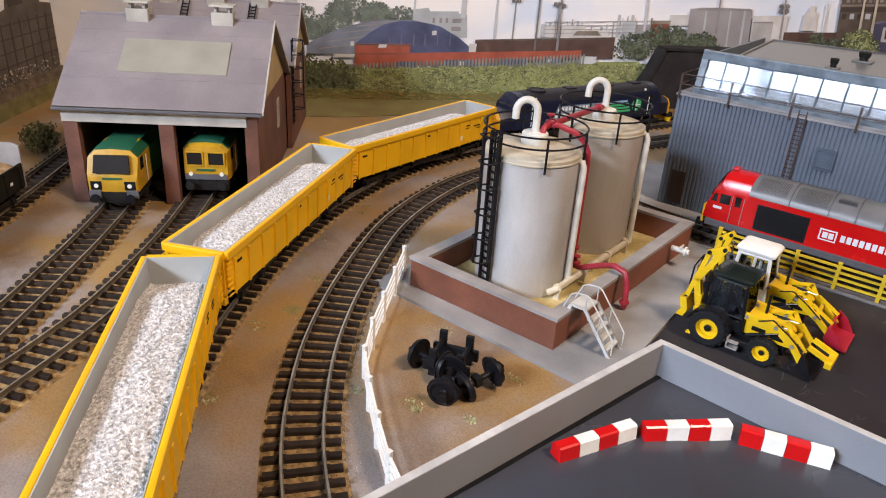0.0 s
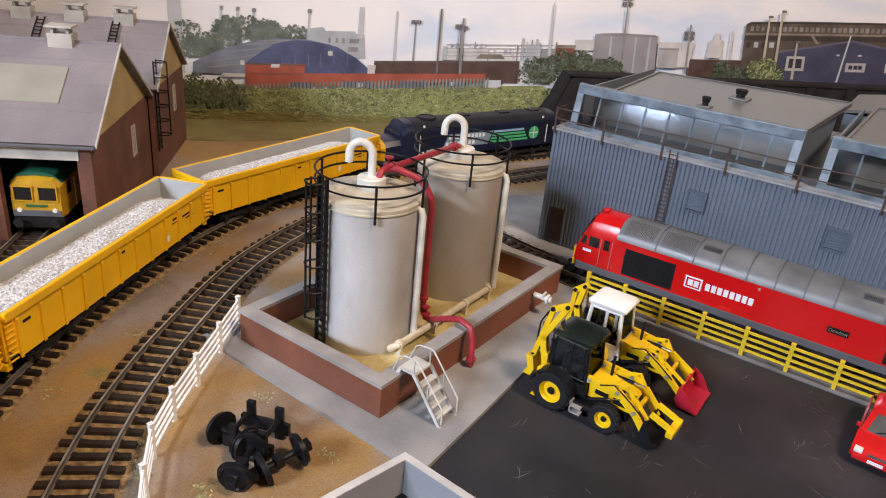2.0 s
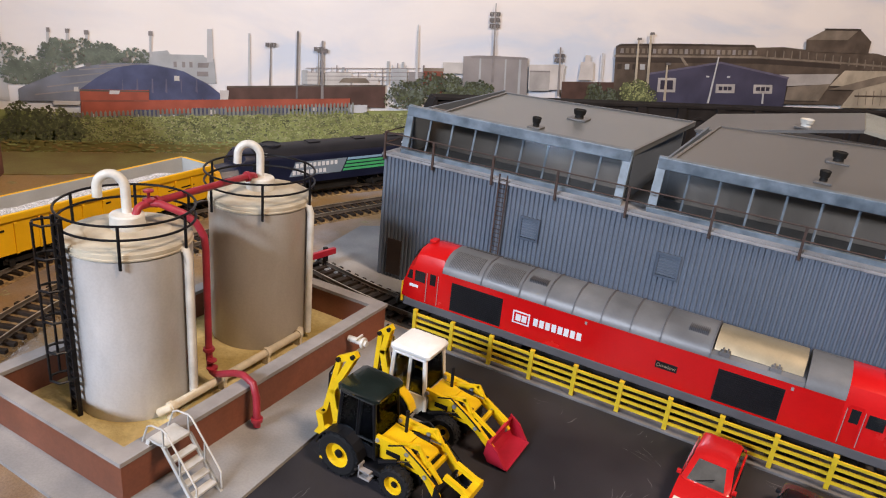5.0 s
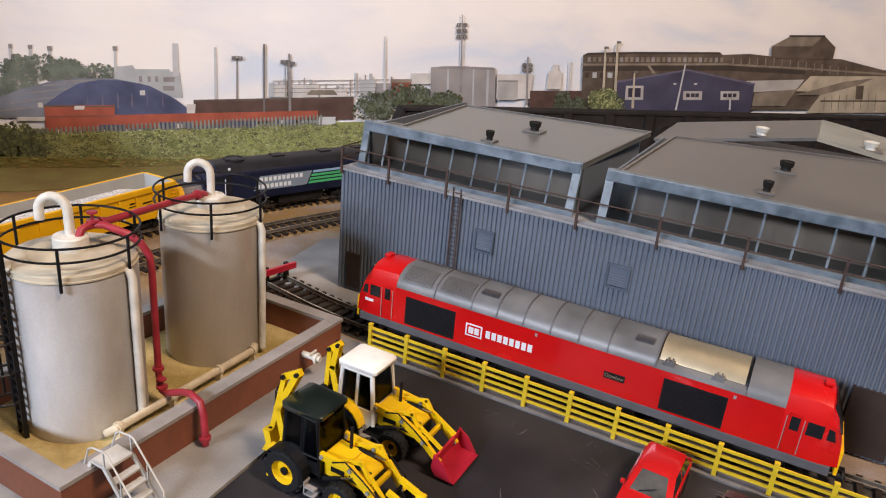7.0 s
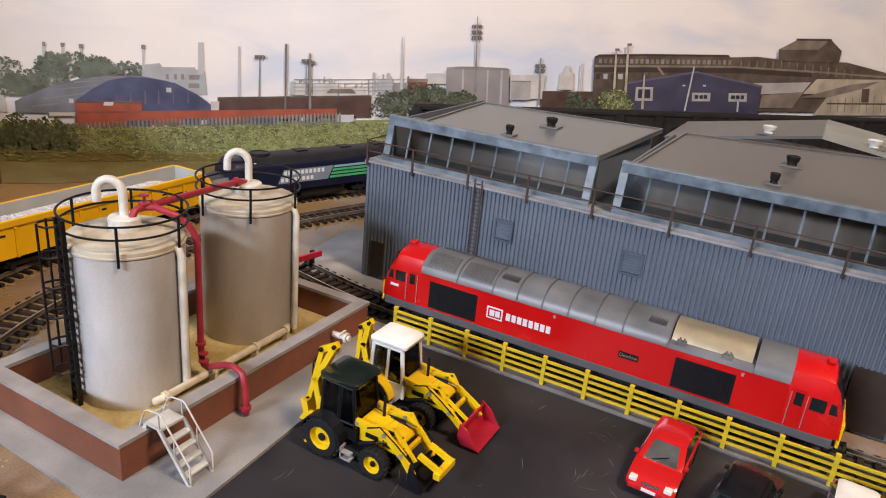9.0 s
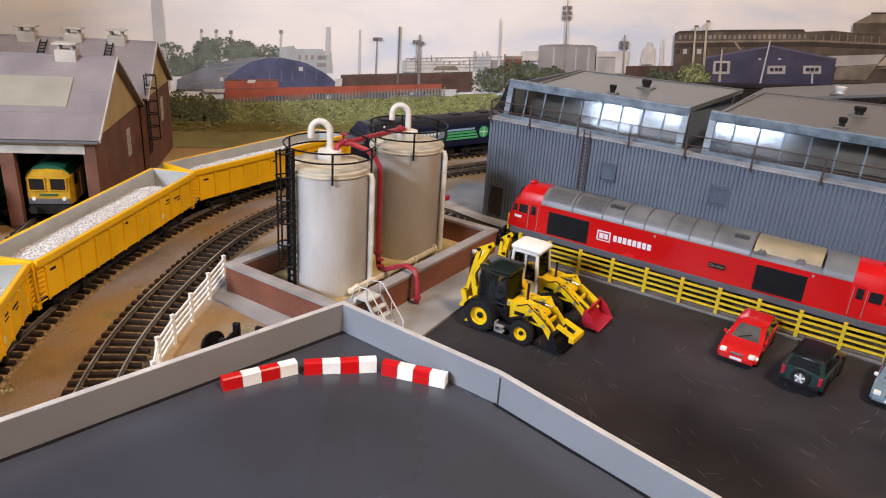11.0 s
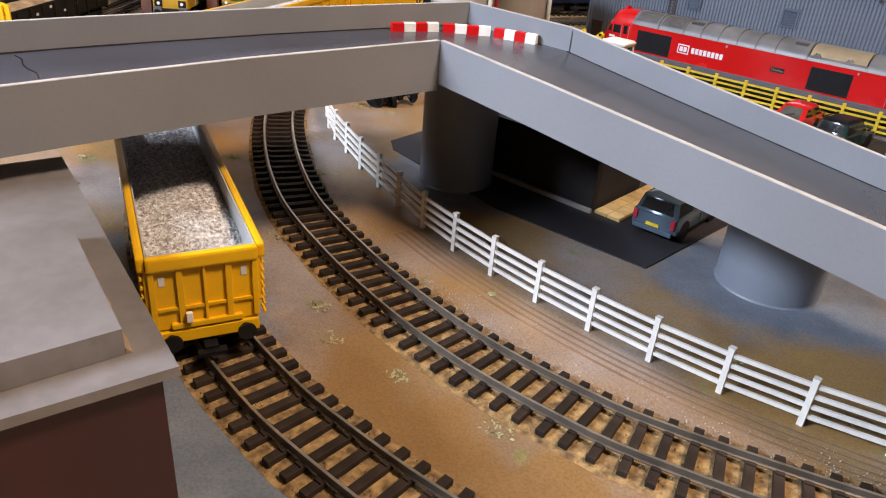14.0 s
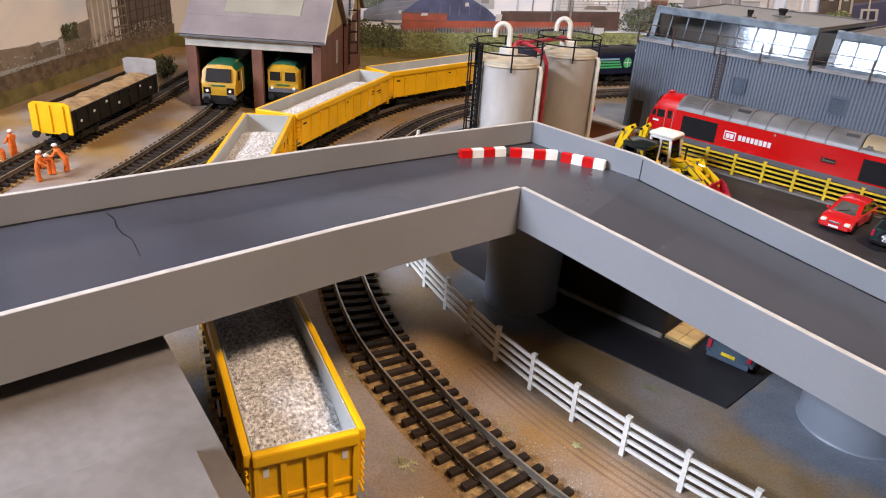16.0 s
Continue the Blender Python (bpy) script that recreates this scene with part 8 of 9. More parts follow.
layer("printed_tank", [(261, 91.5), (258, 121.1), (306, 123.2), (306, 100.7), (306, 92.7)], "pale_tank", 3.3)
layer("printed_tank", [(262, 90.2), (289, 90.8), (287, 114.6), (260, 113.8)], "white_haze", 3.6)
layer("printed_tank_rim", [(260, 112.4), (287, 113.2), (287, 115.1), (260, 114.2)], "mast_pale", 3.7)
layer("printed_tower", [(327, 105.5), (327, 127.2), (332, 128.3), (332, 135.8), (339, 136.0), (340, 128.6), (345, 127.8), (348, 106.1)], "pale_tank", 3.3)
layer("printed_mast", [(212, 98.2), (215, 98.2), (207, 186.8), (206, 186.7)], "mast_pale", 3.8)
layer("printed_mast", [(301, 84.9), (304, 85.0), (297, 143.6), (295, 143.6)], "mast_pale", 3.8)
layer("printed_mast", [(358, 104.5), (360, 104.5), (356, 140.0), (354, 139.9)], "pale_mast", 3.8)
layer("printed_low_wall", [(307, 79.3), (381, 80.8), (378, 105.0), (305, 103.0)], "brown_wall", 3.75)
layer("printed_mill", [(381, 80.8), (372, 149.1), (378, 152.2), (449, 156.7), (581, 162.5), (586, 159.2), (631, 162.6), (670, 161.2), (801, 163.0), (889, 151.1), (997, 145.3), (1014, 93.2)], "mill", 3.6, "long dark mill building")
layer("printed_mill_roofline", [(372, 146.8), (372, 149.1), (378, 152.2), (449, 156.7), (581, 162.5), (582, 160.0), (450, 154.3), (378, 149.4)], "mill_dark", 3.9)
layer("printed_mill_eave", [(372, 136.4), (372, 138.7), (595, 148.4), (738, 148.2), (997, 145.3), (998, 142.4), (739, 145.6), (596, 145.9)], "mill_light", 4.0)
layer("printed_mill_bay", [(379, 141.4), (384, 141.6), (383, 147.2), (379, 147.0)], "mast_pale", 4.1)
layer("printed_mill_bay", [(387, 141.7), (391, 141.9), (391, 147.5), (386, 147.3)], "mill_light", 4.1)
layer("printed_mill_bay", [(395, 142.0), (399, 142.2), (398, 147.8), (394, 147.7)], "mill_light", 4.1)
layer("printed_mill_bay", [(402, 142.3), (407, 142.5), (406, 148.2), (402, 148.0)], "mast_pale", 4.1)
layer("printed_mill_bay", [(410, 142.6), (415, 142.8), (414, 148.5), (410, 148.3)], "mill_light", 4.1)
layer("printed_mill_bay", [(418, 142.9), (423, 143.1), (422, 148.8), (417, 148.6)], "mill_light", 4.1)
layer("printed_mill_bay", [(426, 143.2), (431, 143.4), (430, 149.1), (425, 149.0)], "mast_pale", 4.1)
layer("printed_mill_bay", [(434, 143.6), (438, 143.7), (438, 149.5), (433, 149.3)], "mill_light", 4.1)
layer("printed_mill_bay", [(442, 143.9), (446, 144.0), (446, 149.8), (441, 149.6)], "mill_light", 4.1)
layer("printed_mill_bay", [(450, 144.2), (455, 144.4), (454, 150.1), (449, 149.9)], "mast_pale", 4.1)
layer("printed_mill_bay", [(458, 144.5), (463, 144.7), (462, 150.5), (457, 150.3)], "mill_light", 4.1)
layer("printed_mill_bay", [(466, 144.8), (471, 145.0), (470, 150.8), (465, 150.6)], "mill_light", 4.1)
layer("printed_mill_bay", [(474, 145.1), (479, 145.3), (478, 151.1), (473, 151.0)], "mast_pale", 4.1)
layer("printed_mill_bay", [(482, 145.5), (487, 145.7), (486, 151.5), (481, 151.3)], "mill_light", 4.1)
layer("printed_mill_bay", [(491, 145.8), (495, 146.0), (494, 151.8), (490, 151.6)], "mill_light", 4.1)
layer("printed_mill_bay", [(499, 146.1), (504, 146.3), (503, 152.2), (498, 152.0)], "mast_pale", 4.1)
layer("printed_mill_bay", [(507, 146.5), (512, 146.6), (511, 152.5), (506, 152.3)], "mill_light", 4.1)
layer("printed_mill_bay", [(515, 146.8), (520, 147.0), (519, 152.9), (514, 152.7)], "mill_light", 4.1)
layer("printed_mill_bay", [(524, 147.1), (529, 147.3), (528, 153.2), (523, 153.0)], "mast_pale", 4.1)
layer("printed_mill_bay", [(532, 147.5), (537, 147.6), (536, 153.6), (531, 153.4)], "mill_light", 4.1)
layer("printed_mill_bay", [(541, 147.8), (546, 148.0), (545, 153.9), (540, 153.7)], "mill_light", 4.1)
layer("printed_mill_bay", [(549, 148.1), (554, 148.3), (553, 154.3), (548, 154.1)], "mast_pale", 4.1)
layer("printed_mill_bay", [(558, 148.5), (563, 148.7), (562, 154.6), (557, 154.4)], "mill_light", 4.1)
layer("printed_mill_bay", [(566, 148.8), (571, 149.0), (570, 155.0), (565, 154.8)], "mill_light", 4.1)
layer("printed_mill_bay", [(575, 149.2), (580, 149.4), (579, 155.3), (574, 155.1)], "mast_pale", 4.1)
layer("printed_mill_bay", [(584, 149.5), (589, 149.7), (588, 155.7), (583, 155.5)], "mill_light", 4.1)
layer("printed_mill_post", [(606, 145.3), (608, 145.4), (606, 156.5), (604, 156.4)], "mill_light", 4.1)
layer("printed_mill_post", [(620, 145.8), (622, 145.9), (619, 157.0), (618, 157.0)], "mill_light", 4.1)
layer("printed_mill_post", [(634, 146.4), (636, 146.4), (634, 157.6), (632, 157.6)], "mill_light", 4.1)
layer("printed_mill_post", [(649, 146.9), (650, 147.0), (648, 158.2), (646, 158.1)], "mill_light", 4.1)
layer("printed_mill_post", [(663, 147.5), (665, 147.5), (662, 158.8), (660, 158.7)], "mill_light", 4.1)
layer("printed_mill_post", [(678, 147.6), (679, 147.7), (677, 159.0), (675, 159.0)], "mill_light", 4.1)
layer("printed_mill_post", [(693, 146.8), (694, 146.9), (691, 158.3), (690, 158.2)], "mill_light", 4.1)
layer("printed_mill_post", [(708, 146.0), (709, 146.1), (707, 157.5), (705, 157.4)], "mill_light", 4.1)
layer("printed_mill_post", [(723, 145.2), (725, 145.2), (722, 156.7), (720, 156.7)], "mill_light", 4.1)
layer("printed_mill_post", [(738, 144.3), (740, 144.4), (737, 156.0), (735, 155.9)], "mill_light", 4.1)
layer("printed_mill_post", [(754, 143.5), (756, 143.5), (753, 155.2), (751, 155.1)], "mill_light", 4.1)
layer("printed_mill_post", [(769, 142.6), (771, 142.7), (768, 154.4), (766, 154.3)], "mill_light", 4.1)
layer("printed_mill_post", [(785, 141.8), (787, 141.8), (784, 153.6), (782, 153.5)], "mill_light", 4.1)
layer("printed_mill_post", [(801, 140.9), (803, 140.9), (800, 152.8), (798, 152.7)], "mill_light", 4.1)
layer("printed_mill_post", [(818, 140.0), (819, 140.1), (816, 151.9), (814, 151.9)], "mill_light", 4.1)
layer("printed_mill_window", [(379, 121.4), (385, 121.6), (384, 128.3), (378, 128.0)], "mill_dark", 4.15)
layer("printed_mill_window", [(390, 121.7), (396, 122.0), (395, 128.7), (389, 128.4)], "haze", 4.15)
layer("printed_mill_window", [(401, 122.1), (408, 122.3), (407, 129.0), (400, 128.8)], "mill_dark", 4.15)
layer("printed_mill_window", [(412, 122.5), (419, 122.7), (418, 129.4), (411, 129.2)], "haze", 4.15)
layer("printed_mill_shadow", [(374, 129.8), (374, 135.5), (596, 145.4), (739, 144.5), (740, 138.7), (597, 138.8)], "mill_dark", 3.8)
layer("printed_stair", [(467, 141.9), (471, 142.1), (484, 130.8), (479, 130.6)], "mill_light", 4.2)
layer("printed_mill_house", [(670, 159.1), (666, 174.4), (694, 188.6), (756, 193.8), (783, 178.7), (784, 161.7)], "mill", 4.4)
layer("printed_mill_roof", [(665, 174.3), (694, 189.1), (756, 194.3), (738, 178.3)], "mill_light", 4.6)
layer("printed_mill_ridge", [(693, 188.5), (758, 191.8), (757, 194.4), (692, 191.0)], "mill_dark", 4.7)
layer("printed_lamp_post", [(407, 100.9), (411, 101.0), (402, 159.8), (400, 159.7)], "cream_shed", 5.6)
layer("printed_lamp", [(399, 158.3), (406, 158.6), (405, 161.4), (399, 161.1)], "mast", 5.9)
layer("printed_lamp_post", [(425, 100.4), (429, 100.5), (419, 167.2), (416, 167.1)], "cream_shed", 5.6)
layer("printed_lamp", [(416, 165.7), (423, 166.0), (422, 168.8), (416, 168.5)], "mast", 5.9)
layer("printed_lamp_post", [(455, 84.8), (459, 84.8), (451, 131.6), (449, 131.5)], "cream_shed", 5.8)
layer("printed_lamp", [(449, 130.0), (455, 130.3), (455, 133.2), (448, 133.0)], "mast", 5.9)
layer("printed_blue_shed", [(433, 77.8), (426, 118.1), (533, 137.5), (651, 122.5), (656, 81.9)], "navy_shed", 5.2, "dark blue pitched shed")
layer("printed_verge_board", [(425, 116.6), (425, 119.0), (533, 138.5), (652, 123.6), (652, 121.0), (533, 136.0)], "navy_pale", 5.3)
layer("printed_window", [(443, 95.5), (471, 96.1), (468, 114.5), (441, 113.6)], "white_haze", 5.5)
layer("printed_window_pane", [(447, 99.0), (455, 99.2), (454, 111.1), (445, 110.8)], "navy_dark", 5.7)
layer("printed_window_pane", [(457, 99.3), (466, 99.5), (464, 111.4), (455, 111.1)], "navy_dark", 5.7)
layer("printed_window", [(535, 97.6), (566, 98.4), (564, 110.2), (533, 109.3)], "white_haze", 5.5)
layer("printed_window_pane", [(539, 101.3), (545, 101.5), (544, 106.5), (538, 106.4)], "navy_dark", 5.7)
layer("printed_window_pane", [(547, 101.5), (553, 101.7), (552, 106.8), (546, 106.6)], "navy_dark", 5.7)
layer("printed_window_pane", [(554, 101.7), (560, 101.9), (559, 107.0), (553, 106.8)], "navy_dark", 5.7)
layer("printed_window", [(598, 99.1), (630, 99.9), (627, 111.9), (595, 111.0)], "white_haze", 5.5)
layer("printed_window_pane", [(601, 102.9), (608, 103.0), (607, 108.2), (600, 108.1)], "navy_dark", 5.7)
layer("printed_window_pane", [(610, 103.1), (616, 103.2), (615, 108.4), (608, 108.3)], "navy_dark", 5.7)
layer("printed_window_pane", [(618, 103.3), (624, 103.4), (623, 108.6), (617, 108.5)], "navy_dark", 5.7)
layer("printed_pole", [(525, 83.6), (528, 83.7), (528, 144.3), (526, 144.2)], "pale_mast", 5.8)
layer("printed_lamp", [(515, 117.4), (519, 117.5), (519, 119.5), (514, 119.3)], "pale_mast", 5.6)
layer("printed_lamp", [(548, 118.4), (553, 118.5), (553, 120.5), (548, 120.4)], "pale_mast", 5.6)
layer("printed_post", [(616, 85.4), (619, 85.4), (616, 100.1), (613, 100.0)], "pale_mast", 5.8)
layer("printed_shed", [(652, 111.0), (635, 126.2), (740, 131.7), (730, 116.9)], "white_haze", 4.8)
layer("printed_shed", [(730, 114.7), (750, 136.9), (997, 145.3), (1006, 116.5)], "cream_shed", 4.85)
layer("printed_shed_roof", [(656, 91.5), (655, 110.0), (730, 117.4), (717, 92.8)], "mill_light", 5.0)
layer("printed_shed", [(761, 83.8), (779, 111.7), (876, 137.8), (1001, 132.7), (1016, 88.4)], "cream_shed", 5.2)
layer("printed_shed_roof", [(729, 109.3), (818, 131.5), (876, 138.4), (844, 126.2), (779, 110.6)], "mill_light", 5.4)
layer("printed_doorway", [(850, 105.7), (865, 106.1), (859, 126.7), (844, 126.2)], "mill", 5.5)
layer("printed_shed_rib", [(792, 88.8), (793, 88.8), (788, 108.1), (787, 108.1)], "mill_light", 5.45)
layer("printed_shed_rib", [(807, 89.1), (808, 89.1), (802, 109.6), (801, 109.5)], "mill_light", 5.45)
layer("printed_shed_rib", [(821, 89.4), (822, 89.4), (817, 111.0), (815, 111.0)], "mill_light", 5.45)
layer("printed_shed_rib", [(836, 89.7), (837, 89.7), (831, 112.5), (829, 112.5)], "mill_light", 5.45)
layer("printed_shed_rib", [(851, 90.0), (852, 90.0), (845, 114.0), (844, 114.0)], "mill_light", 5.45)
layer("printed_shed_rib", [(866, 90.3), (867, 90.3), (860, 115.5), (858, 115.5)], "mill_light", 5.45)
layer("printed_shed_rib", [(881, 90.5), (882, 90.6), (874, 117.0), (873, 117.0)], "mill_light", 5.45)
layer("printed_shed_rib", [(896, 90.8), (897, 90.9), (889, 118.6), (888, 118.5)], "mill_light", 5.45)
layer("printed_rail", [(782, 100.8), (1010, 106.1), (1009, 108.4), (781, 103.0)], "mill", 5.5)
layer("printed_chimney", [(-299, 60), (-284, 60), (-286.5, 205), (-296.5, 205)], "pale_mast", 0.8, "tall pale chimney")
# trees, pickets and meadow
layer("printed_hedge", [(-300, 30), (-300, 52), (-226, 50), (60, 60), (120, 62), (120, 30)], "grass", 2.9)
P["haze_tree_dark"] = material("printed_haze_tree_dark", (0.13, 0.155, 0.125), 0.6, var=0.35, scale=90, bump=0.0)
P["tree_dark"] = material("printed_tree_dark", (0.052, 0.058, 0.034), 0.6, var=0.3, scale=90, bump=0.0)
P["lawn"] = material("printed_lawn", (0.19, 0.165, 0.048), 0.6, var=0.25, scale=30, bump=0.0)
P["straw"] = material("printed_straw", (0.38, 0.36, 0.21), 0.6, var=0.3, scale=90, bump=0.0)
P["grass_dark"] = material("printed_grass_dark", (0.185, 0.19, 0.08), 0.6, var=0.3, scale=90, bump=0.0)
printed_tree(-300, -225, 78, 122, ("haze_tree", "haze_tree_dark"), 1.5, 21, 420)
printed_tree(-262, -190, 84, 124, ("haze_tree", "haze_tree_dark"), 1.6, 22, 420)
printed_tree(-210, -150, 88, 120, ("haze_tree", "haze_tree_dark"), 1.55, 27, 300)
printed_tree(88, 150, 66, 106, ("tree", "tree_dark", "haze_tree_dark"), 4.1, 23, 420)
printed_tree(136, 180, 72, 108, ("tree", "tree_dark", "haze_tree_dark"), 4.3, 24, 400)
printed_tree(170, 240, 70, 100, ("tree", "tree_dark", "haze_tree_dark"), 4.35, 25, 420)
printed_tree(338, 392, 72, 106, ("tree", "tree_dark", "haze_tree_dark"), 5.9, 28, 380)
printed_tree(366, 442, 74, 112, ("tree_light", "grass_light", "tree"), 6.5, 26, 560)
for k in range(74):
    s = -252 + 4.1 * k
    z = 33 + (k / 74) * 20
    layer("printed_picket", [(s, z - 2), (s + 2.3, z - 2), (s + 2.3, z + 15), (s + 1.2, z + 17), (s, z + 15)], "picket", 4.2)
layer("printed_meadow", [(-700, -6), (-700, 30), (-300, 30)] + [(-300 + 8 * k, 42 + 0.33 * k + 3.0 * noise.noise((k * 0.7, 0, 0))) for k in range(55)] + [(140, 52), (140, -6)], "grass", 4.8, "printed rough grass")


def meadow_spot(r):
    s = r.uniform(-235, 138)
    top = 44 + 14 * (s + 235) / 373
    return s, 18 + (top - 16) * r.random() ** 0.8, 5.0


dabs(backdrop, "printed_sward", ("grass", "grass_light", "tree_light", "grass_dark"), 700, 9, lambda r: meadow_spot(r)[:2] + (4.95,), 5.0, 0.5)
dabs(backdrop, "printed_tussock", ("grass", "grass_light", "tree_light", "grass_dark", "grass_light", "grass", "straw"), 6500, 5, meadow_spot, 1.15, 0.8)
dabs(backdrop, "printed_weeds", ("grass", "lawn", "lawn", "ochre"), 1500, 6, lambda r: (r.uniform(-420, 120), r.uniform(9, 25), 16.0), 3.2, 0.3)
layer("printed_lawn", [(-700, -6), (-700, 27), (-300, 26), (-180, 22), (60, 20), (150, 24), (150, -6)], "lawn", 14.5, "olive mown printed grass")
layer("printed_track_bed", [(-700, -6), (-700, 10), (-300, 9), (60, 11), (150, 12), (150, -6)], "ochre", 18.5, "ochre printed foreground")

# left-hand backdrop board behind the siding
BL = at(-920, 396, 2, -51)
left = thing("backdrop", "printed backdrop of mill buildings and pale sky", "backdrop", BL, kind="structure")
part("sky_board", boxes((-20, 2, -8, 450, 8, 420)), P["sky"], left, "pale printed sky")


def left_layer(name, pts, mat, depth, label=""):
    bm = bmesh.new()
    slice_y(bm, pts, 8 + depth - 0.15, 8 + depth + 0.15)
    return part(name, bm, P[mat], left, label)


left_layer("printed_mill", [(-10, 0), (-10, 86), (2, 89), (46, 96), (47, 115), (69, 115), (72, 112), (108, 108), (111, 96), (136, 91), (168, 84), (168, 0)], "mill", 0.5, "dark printed mill")
left_layer("printed_mill_house", [(78, 98), (78, 110), (104, 107), (104, 97)], "mill_dark", 0.8)
for k in range(4):
    left_layer("printed_mill_band", [(-8, 44 + 12 * k), (166, 42 + 13 * k), (166, 43.4 + 13 * k), (-8, 45.4 + 12 * k)], "mill_dark", 0.8)
for k in range(10):
    left_layer("printed_mill_column", [(4 + 17 * k, 30), (6 + 17 * k, 30), (6 + 17 * k, 84), (4 + 17 * k, 84)], "mill_dark", 0.9)
left_layer("printed_tower", [(186, 24), (186, 146), (194, 150), (204, 150), (214, 146), (236, 144), (236, 24)], "silver", 1.0, "silver process tower")
for k in range(4):
    left_layer("printed_tower_rib", [(190 + 12 * k, 26), (193 + 12 * k, 26), (193 + 12 * k, 144), (190 + 12 * k, 144)], "pale_tank", 1.2)
for k in range(8):
    left_layer("printed_scaffold_bar", [(150, 30 + 11 * k), (186, 30 + 11 * k), (186, 32 + 11 * k), (150, 32 + 11 * k)], "mill_light", 1.3)
for k in range(4):
    left_layer("printed_scaffold_post", [(151 + 11 * k, 24), (153 + 11 * k, 24), (153 + 11 * k, 112), (151 + 11 * k, 112)], "mill_light", 1.4)
left_layer("printed_shed", [(236, 20), (236, 58), (262, 56), (300, 46), (300, 20)], "mill_light", 1.1)
dabs(left, "printed_tree", ("tree", "tree_dark"), 160, 61, lambda r: (262 + 30 * r.random(), 42 + 16 * r.random(), 1.45), 2.4, 1.0, 8.0)
left_layer("printed_shed", [(292, 20), (292, 45), (420, 50), (420, 20)], "haze", 1.2)
left_layer("printed_skyline", [(300, 30), (300, 44), (330, 42), (334, 48), (352, 46), (400, 50), (450, 52), (450, 30)], "mill_light", 1.3)
dabs(left, "printed_rubble", ("mill_light", "white_haze", "cream_shed", "haze_scrub", "left_bank", "mill_light"), 700, 17, lambda r: (r.uniform(-5, 425), 24 + 16 * r.random(), 1.9), 1.9, 0.6, 8.0)
left_layer("printed_bank", [(-10, -6), (-10, 27), (120, 26), (300, 27), (450, 26), (450, -6)], "left_bank", 2.6, "brown printed stone bank")
dabs(left, "printed_weeds", ("left_bank", "haze_scrub", "left_olive", "left_bank", "mill_light"), 420, 19, lambda r: (r.uniform(-5, 445), r.uniform(8, 27), 3.2), 2.0, 0.5, 8.0)
left_layer("printed_lawn", [(-10, -6), (-10, 13), (120, 14), (300, 11), (450, 12), (450, -6)], "left_olive", 2.9, "dull olive printed verge")


# sooty retaining wall with blind arches that runs in front of the board
via = thing("retaining_wall", "sooty black brick retaining wall with blind arches", "retaining wall", BD, kind="structure")
bm = bmesh.new()
slice_y(bm, [(92, 13), (134, 79), (150, 82), (1150, 82), (1150, 13)], -40, -22)
part("wall_face", bm, M["black_wall"], via)
part("wall_coping", boxes((132, -42, 82.1, 1150, -21, 85.5), bevel=0.4), M["black_wall"], via)
part("ramp_coping", slice_y(bmesh.new(), [(96, -1), (100, -1), (134.5, 79), (134.5, 85), (131, 83)], -42, -21), M["black_wall"], via)
for k in range(15):
    s = 190 + 60 * k
    bm = bmesh.new()
    pts = [(s + 17 * math.cos(radians(a)), 54 + 17 * math.sin(radians(a))) for a in range(0, 181, 15)]
    ins = [(s + 14 * math.cos(radians(a)), 54 + 14 * math.sin(radians(a))) for a in range(180, -1, -15)]
    slice_y(bm, [(s + 17, 0)] + pts + [(s - 17, 0), (s - 14, 0)] + ins + [(s + 14, 0)], -42.5, -40.1)
    part("arch_ring", bm, M["black_wall"], via)
    part("pilaster", boxes((s + 24, -44, 0, s + 36, -40.1, 82)), M["black_wall"], via)


# bushes at the foot of the backdrop
def bush(x, y, r, h, seed, label):
    rnd = random.Random(seed)
    b = thing("bush", label, "bush", at(x, y, 0), "bushes")
    bm = bmesh.new()
    for k in range(7):
        a = rnd.uniform(0, 6.28)
        rod(bm, (0, 0, 0), (r * 0.5 * math.cos(a), r * 0.5 * math.sin(a), h * rnd.uniform(0.5, 0.85)), 0.7, 5, 0.25)
    part("stems", bm, M["rust"], b)
    verts, faces = [], []
    for _ in range(1500):
        u = Vector((rnd.gauss(0, 1), rnd.gauss(0, 1), rnd.gauss(0, 1))).normalized() * (rnd.random() ** 0.35)
        lump = 1 + 0.3 * noise.noise((u.x * 2.5 + seed, u.y * 2.5, u.z * 2.5))
        c = Vector((u.x * r * lump, u.y * r * lump, h * 0.52 + u.z * h * 0.5 * lump))
        if c.z < 0.5:
            continue
        q = Euler((rnd.uniform(0, 6), rnd.uniform(0, 6), rnd.uniform(0, 6))).to_matrix()
        s = rnd.uniform(0.9, 2.0)
        k = len(verts)
        for p in ((-1, 0, 0), (0, -0.5, 0.1), (1, 0, 0), (0, 0.5, 0.1)):
            w = c + q @ Vector(p) * s
            verts.append((w.x * 0.001, w.y * 0.001, max(w.z, 0.2) * 0.001))
        faces.append((k, k + 1, k + 2, k + 3))
    me = bpy.data.meshes.new("leaves")
    me.from_pydata(verts, [], faces)
    me.materials.append(M["leaf"])
    ob = new("leaves", me)
    ob.parent = b
    tagged(ob, kind="stuff")


